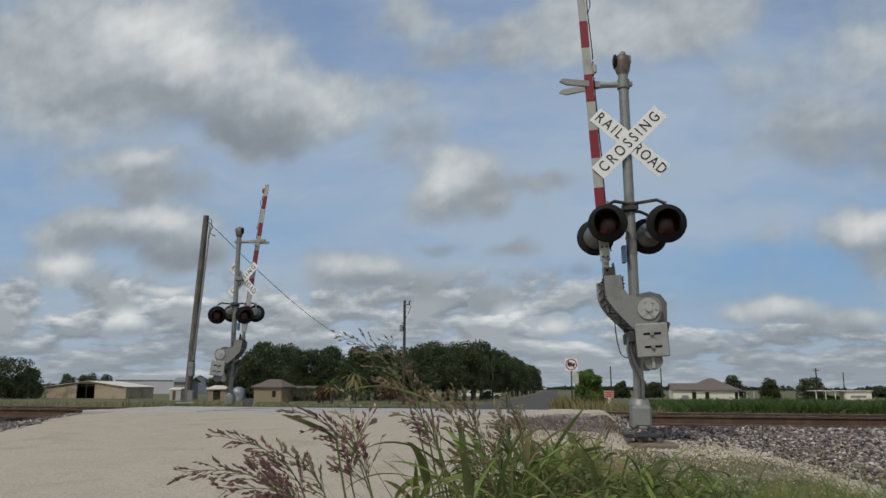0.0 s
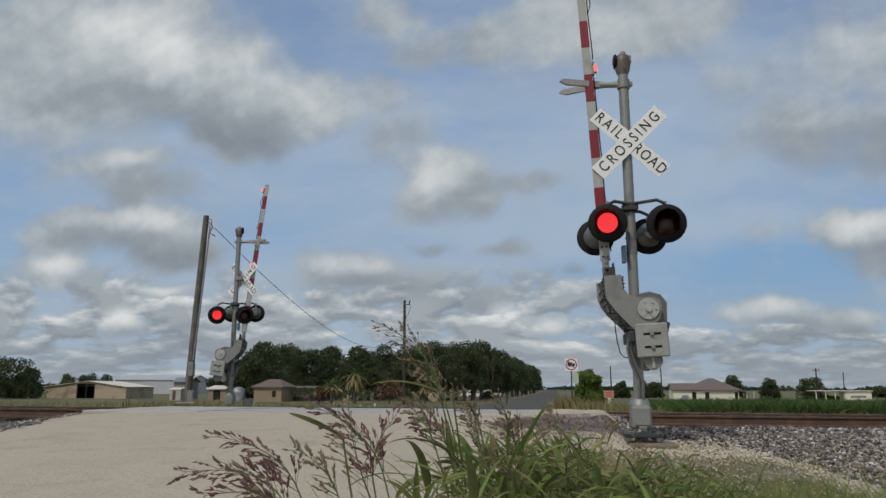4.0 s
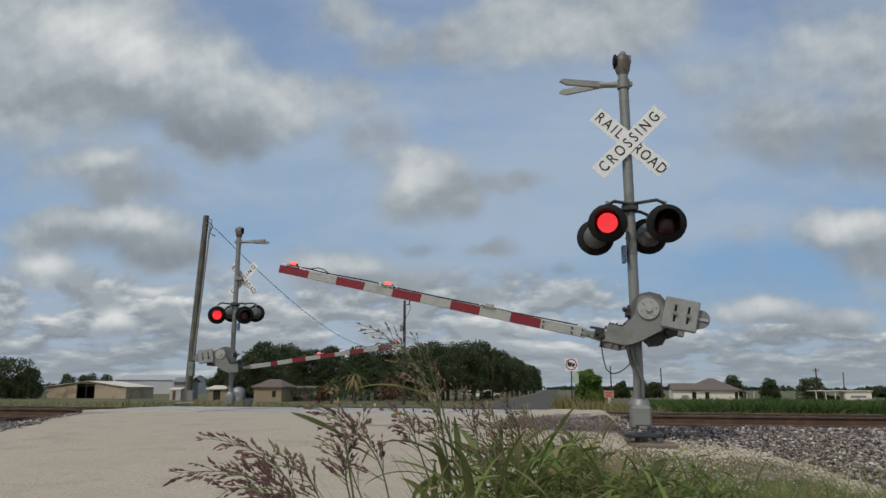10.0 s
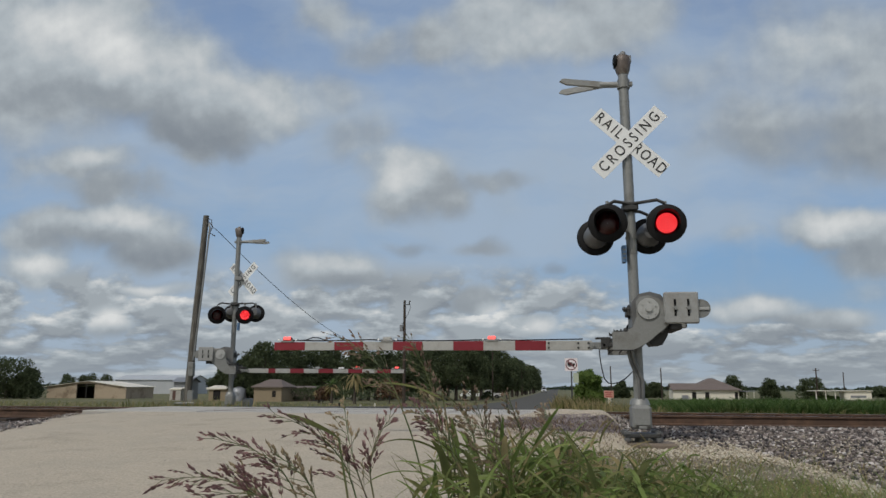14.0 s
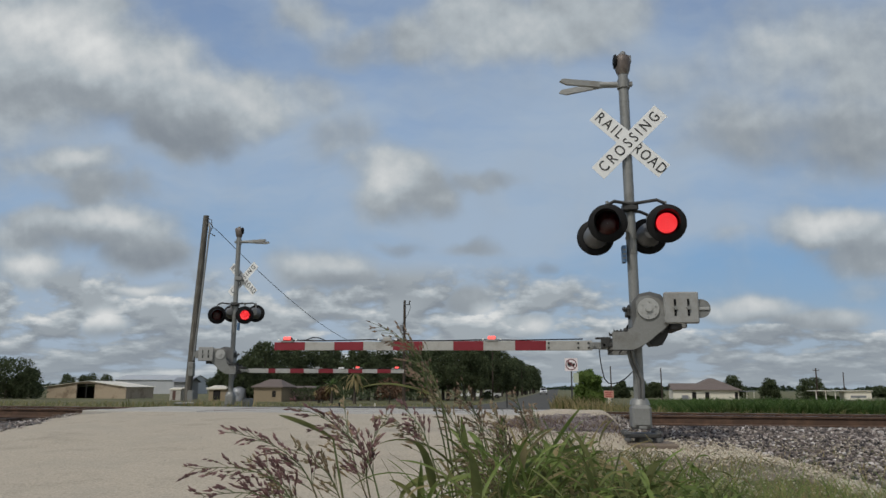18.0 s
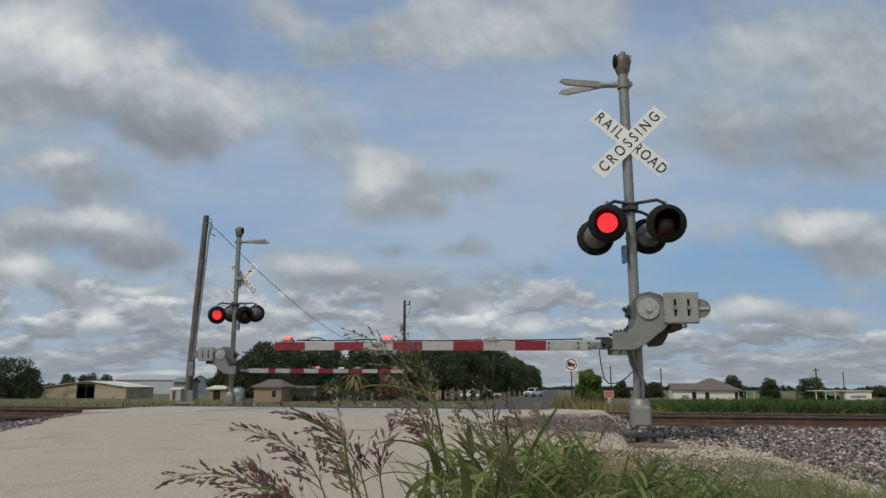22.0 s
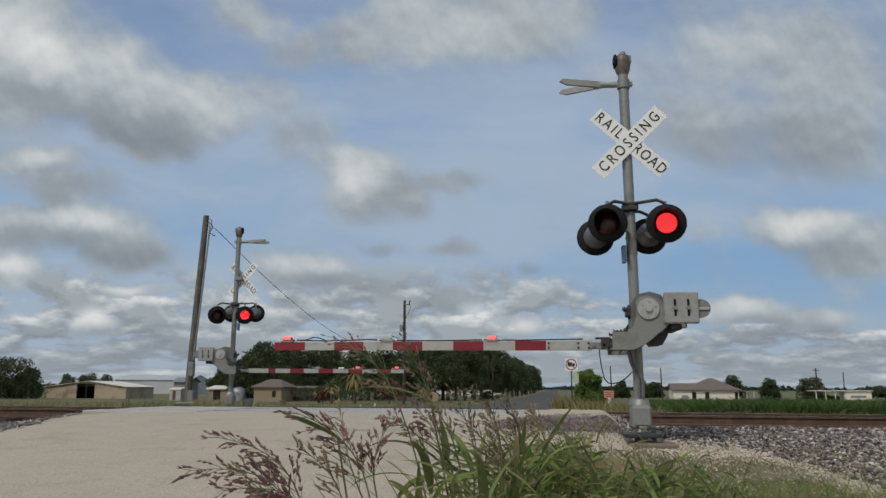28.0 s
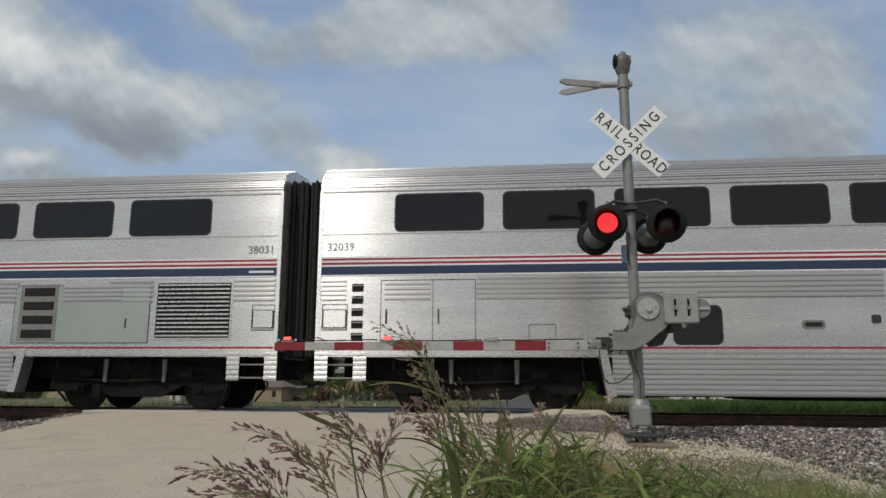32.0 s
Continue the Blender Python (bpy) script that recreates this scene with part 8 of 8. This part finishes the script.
def grass_tuft(i, x, y, top):
    """A thick tuft of fine upright blades that sways as one."""
    rng = random.Random(900 + i)
    z = ground_z(x, y)
    root = thing("grass_tuft", pose(x, y, z), "thick tuft of fresh green grass beside the road", "grass", "green tufts in front")
    for k in range(2):
        spots = [(rng.gauss(0, 0.05), rng.gauss(0, 0.07), rng.uniform(-0.02, 0.1)) for q in range(90)]
        me = blades_mesh("foliage", spots, (top - z) * (0.93 - 0.2 * k), 0.011, 0.55, [LEAFGREEN if k else BLADE, DRYBLADE], 700 + 2 * i + k, 5, 0.12)
        ob = new("foliage", me)
        ob.parent = root
        ob.matrix_basis = pose(0, 0, 0, 0, -3 - 5 * rng.random(), 0)
        tagged(ob, "fresh green blades" if k else "dull green blades", kind="stuff")
    PLANTS.append((root, sway_rows(x, y, z, rng, 1.5)))


for i in range(26):
    k = i / 25
    x = -0.13 + 0.75 * k
    grass_tuft(i, x, 1.65 + 0.75 * ((i * 7) % 10) / 10 + 0.5 * k, 0.325 - 0.02 * ((i * 3) % 4) - 0.17 * smooth01(0.3, 1.0, k))


def tall_leaf():
    """One long pale leaf that lies out across the road."""
    x, y = -0.1, 1.62
    z = ground_z(x, y)
    root = thing("grass_plant", pose(x, y, z), "tall grass stem with one long pale green leaf", "grass", "tall grasses in front")
    rng = random.Random(77)
    part("stem", Shape().tube([(0, 0, 0), (-0.01, 0, 0.5), (-0.10, 0, 1.02)], [0.004, 0.003, 0.002], 6), STEM, root)
    l = Shape()
    strap(l, (-0.09, 0, 1.0), math.pi * 0.98, 0.2, 0.017, 0.45, 0.85, rng, 0.5)
    part("leaf", l, BLADE, root, "long pale green leaf")
    l = Shape()
    strap(l, (-0.03, 0, 0.8), math.pi * 1.1, 0.26, 0.016, 1.1, 1.7, rng, -0.6)
    part("leaf", l, BLADE, root)
    PLANTS.append((root, sway_rows(x, y, z, rng, 2.2)))
    x, y = -0.24, 1.35
    z = ground_z(x, y)
    root = thing("grass_plant", pose(x, y, z), "grass stem with one broad dark green leaf", "grass", "tall grasses in front")
    part("stem", Shape().tube([(0, 0, 0), (-0.02, 0, 0.5), (-0.11, 0, 0.361 - z)], [0.004, 0.0035, 0.002], 6), STEM, root)
    l = Shape()
    strap(l, (-0.107, 0, 0.357 - z), math.pi * 1.02, 0.115, 0.018, 0.5, 0.25, rng, 0.9)
    part("leaf", l, BLADE, root, "broad dark green leaf")
    PLANTS.append((root, sway_rows(x, y, z, rng, 1.0)))


tall_leaf()


def near_grass():
    rng = random.Random(21)

    def field(name, n, xr, yr, keep, height, width, lean, share, seed, label):
        spots = []
        for k in range(n):
            x, y = rng.uniform(*xr), rng.uniform(*yr)
            if rng.random() < keep(x, y):
                spots.append((x, y, ground_z(x, y) - 0.01))
        ob = new(name, blades_mesh(name, spots, height, width, lean, [LEAFGREEN if "under" in name else BLADE, DRYBLADE], seed, 3, share))
        tagged(ob, label, "grass", kind="stuff")

    off = lambda x, y: x - edges(y)[1]
    field("undergrowth", 24000, (-0.7, 3.4), (1.4, 4.4), lambda x, y: smooth01(0.55, 1.3, off(x, y)) * smooth01(3.3, 2.0, x + 0.8 * noise.noise((x, y, 2))) * smooth01(1.3, 2.0, y + 0.5 * noise.noise((x * 1.5, y, 6))), 0.60, 0.006, 0.6, 0.2, 31, "dense green undergrowth of grass beside the road")
    field("undergrowth", 17000, (-0.6, 4.2), (4.2, 8.0), lambda x, y: smooth01(0.05, 0.7, off(x, y)) * (0.05 + 0.5 * smooth01(0.0, 0.4, noise.noise((x * 1.3, y * 1.3, 8)))) * (1 - smooth01(-0.6, 0.5, y - (8.9 - 1.15 * max(0, x - 0.9)))), 0.2, 0.009, 0.9, 0.72, 32, "rough green grass between the road and the signal")
    field("short_grass", 9000, (0.0, 6.5), (7.2, 10.2), lambda x, y: smooth01(0.1, 0.7, off(x, y)) * (0.15 + 0.85 * smooth01(-0.1, 0.25, noise.noise((x * 1.1, y * 1.1, 3)))) * (1 - smooth01(8.6, 9.8, y)) * 0.5, 0.13, 0.009, 0.9, 0.5, 33, "short patchy grass round the signal's foot")
    field("short_grass", 5000, (-14, -7.5), (6, 9.9), lambda x, y: smooth01(0.2, 1.0, edges(y)[0] - x), 0.2, 0.009, 0.8, 0.3, 34, "short grass beside the gravel ramp")
    spots = []
    for k in range(3600):
        x, y = rng.uniform(-0.75, 1.2), rng.uniform(9.3, 12.0)
        if rng.random() < 0.3 + 0.7 * smooth01(-0.1, 0.3, noise.noise((x * 2, y * 2, 4))):
            spots.append((x, y, mound_z(x, y) - 0.005))
    ob = new("dead_grass", blades_mesh("dead_grass", spots, 0.09, 0.007, 0.9, [DEADSTALK, DRYBLADE], 41, 2, 0.25))
    tagged(ob, "dead purple-brown grass on the gravel shoulder", "grass", kind="stuff")
    field("dry_weeds", 2600, (-0.5, 1.3), (7.6, 10.4), lambda x, y: smooth01(-0.75, -0.3, off(x, y)) * (0.15 + 0.85 * smooth01(-0.15, 0.25, noise.noise((x * 1.6, y * 1.6, 13)))), 0.17, 0.008, 0.9, 0.5, 37, "patchy dry and green weeds at the road's edge")
    field("dry_stubble", 900, (-0.4, 1.6), (9.5, 12.6), lambda x, y: smooth01(-0.8, 0.4, off(x, y)) * 0.6, 0.14, 0.006, 0.8, 0.85, 35, "sparse dry stalks on the gravel heap")


near_grass()

# ---- what moves ----
BEAT, FIRST = 0.617, 0.945


def flash_rows(phase, on, off):
    """Rows for a diode array: phase 0 and 1 take turns, 2 stays lit once the signal has started."""
    rows = [(0, off)]
    t, k = FIRST, 0
    if phase == 2:
        return [(0, off), (t - 1 / FPS, off), (t, on), (LENGTH, on)]
    state = off
    while t < LENGTH:
        want = on if k % 2 == phase else off
        tick = math.ceil(t * FPS)
        rows.append(((tick - 1) / FPS, state))
        rows.append((tick / FPS, want))
        state = want
        t += BEAT
        k += 1
    rows.append((LENGTH, state))
    return rows


def motions():
    drift = SKY_TURN.to_3x3() @ Vector((-6.75, 0, 0))
    walk(clouds, [(t, Matrix.Translation(drift * (t - 16.5)) @ SKY_TURN) for t in (0, 8, 16, 24, 32)])
    for ob, kind, data in MOVERS:
        if kind == "gate":
            walk(ob, [(t, pose(*data[1], 0, a, 0)) for t, a in data[0]])
        elif kind == "lead":
            angles, hub, tail = data
            hang, swing = [], []
            for t, a in angles:
                w = radians(a)
                # the cable hangs from the clamp of the lowered arm, from the lattice of the raised one
                k = min(1, a / 80)
                lx, lz = -0.6 + 0.7 * k, -0.45 + 0.07 * k
                x, z = hub[0] + lx * math.cos(w) + lz * math.sin(w), hub[2] - lx * math.sin(w) + lz * math.cos(w)
                hang.append((t, pose(x, -0.06 + 0.12 * k, z)))
                swing.append((t, pose(x + 0.16, -0.06 + 0.12 * k, z - 0.47, 0, -28 - 34 * k, 0)))
            walk(ob, hang)
            walk(tail, swing)
        elif kind == "flash":
            phase, on, off = data
            walk(ob, flash_rows(phase, pose(0, on, 0), pose(0, off, 0)))
        elif kind == "arm flash":
            walk(ob, flash_rows(data[0], pose(0, 0.012 * data[1], 0.012), pose(0, 0, 0)))
    for ob, x in TRAIN:
        walk(ob, [(t, pose(x + SPEED * (t - 30), MIDLINE, -TRACK_FALL * (x + SPEED * (t - 30)), 0, math.degrees(TRACK_FALL), 0)) for t in (0, 8, 16, 24, 32)])
    walk(truck, [(t, pose(px_x(px, y), y, along(ROADLEVEL, y) + 0.02, 0, 0, turn)) for t, px, y, turn in TRUCKWAY])
    for ob, rows in PLANTS:
        walk(ob, rows)


motions()
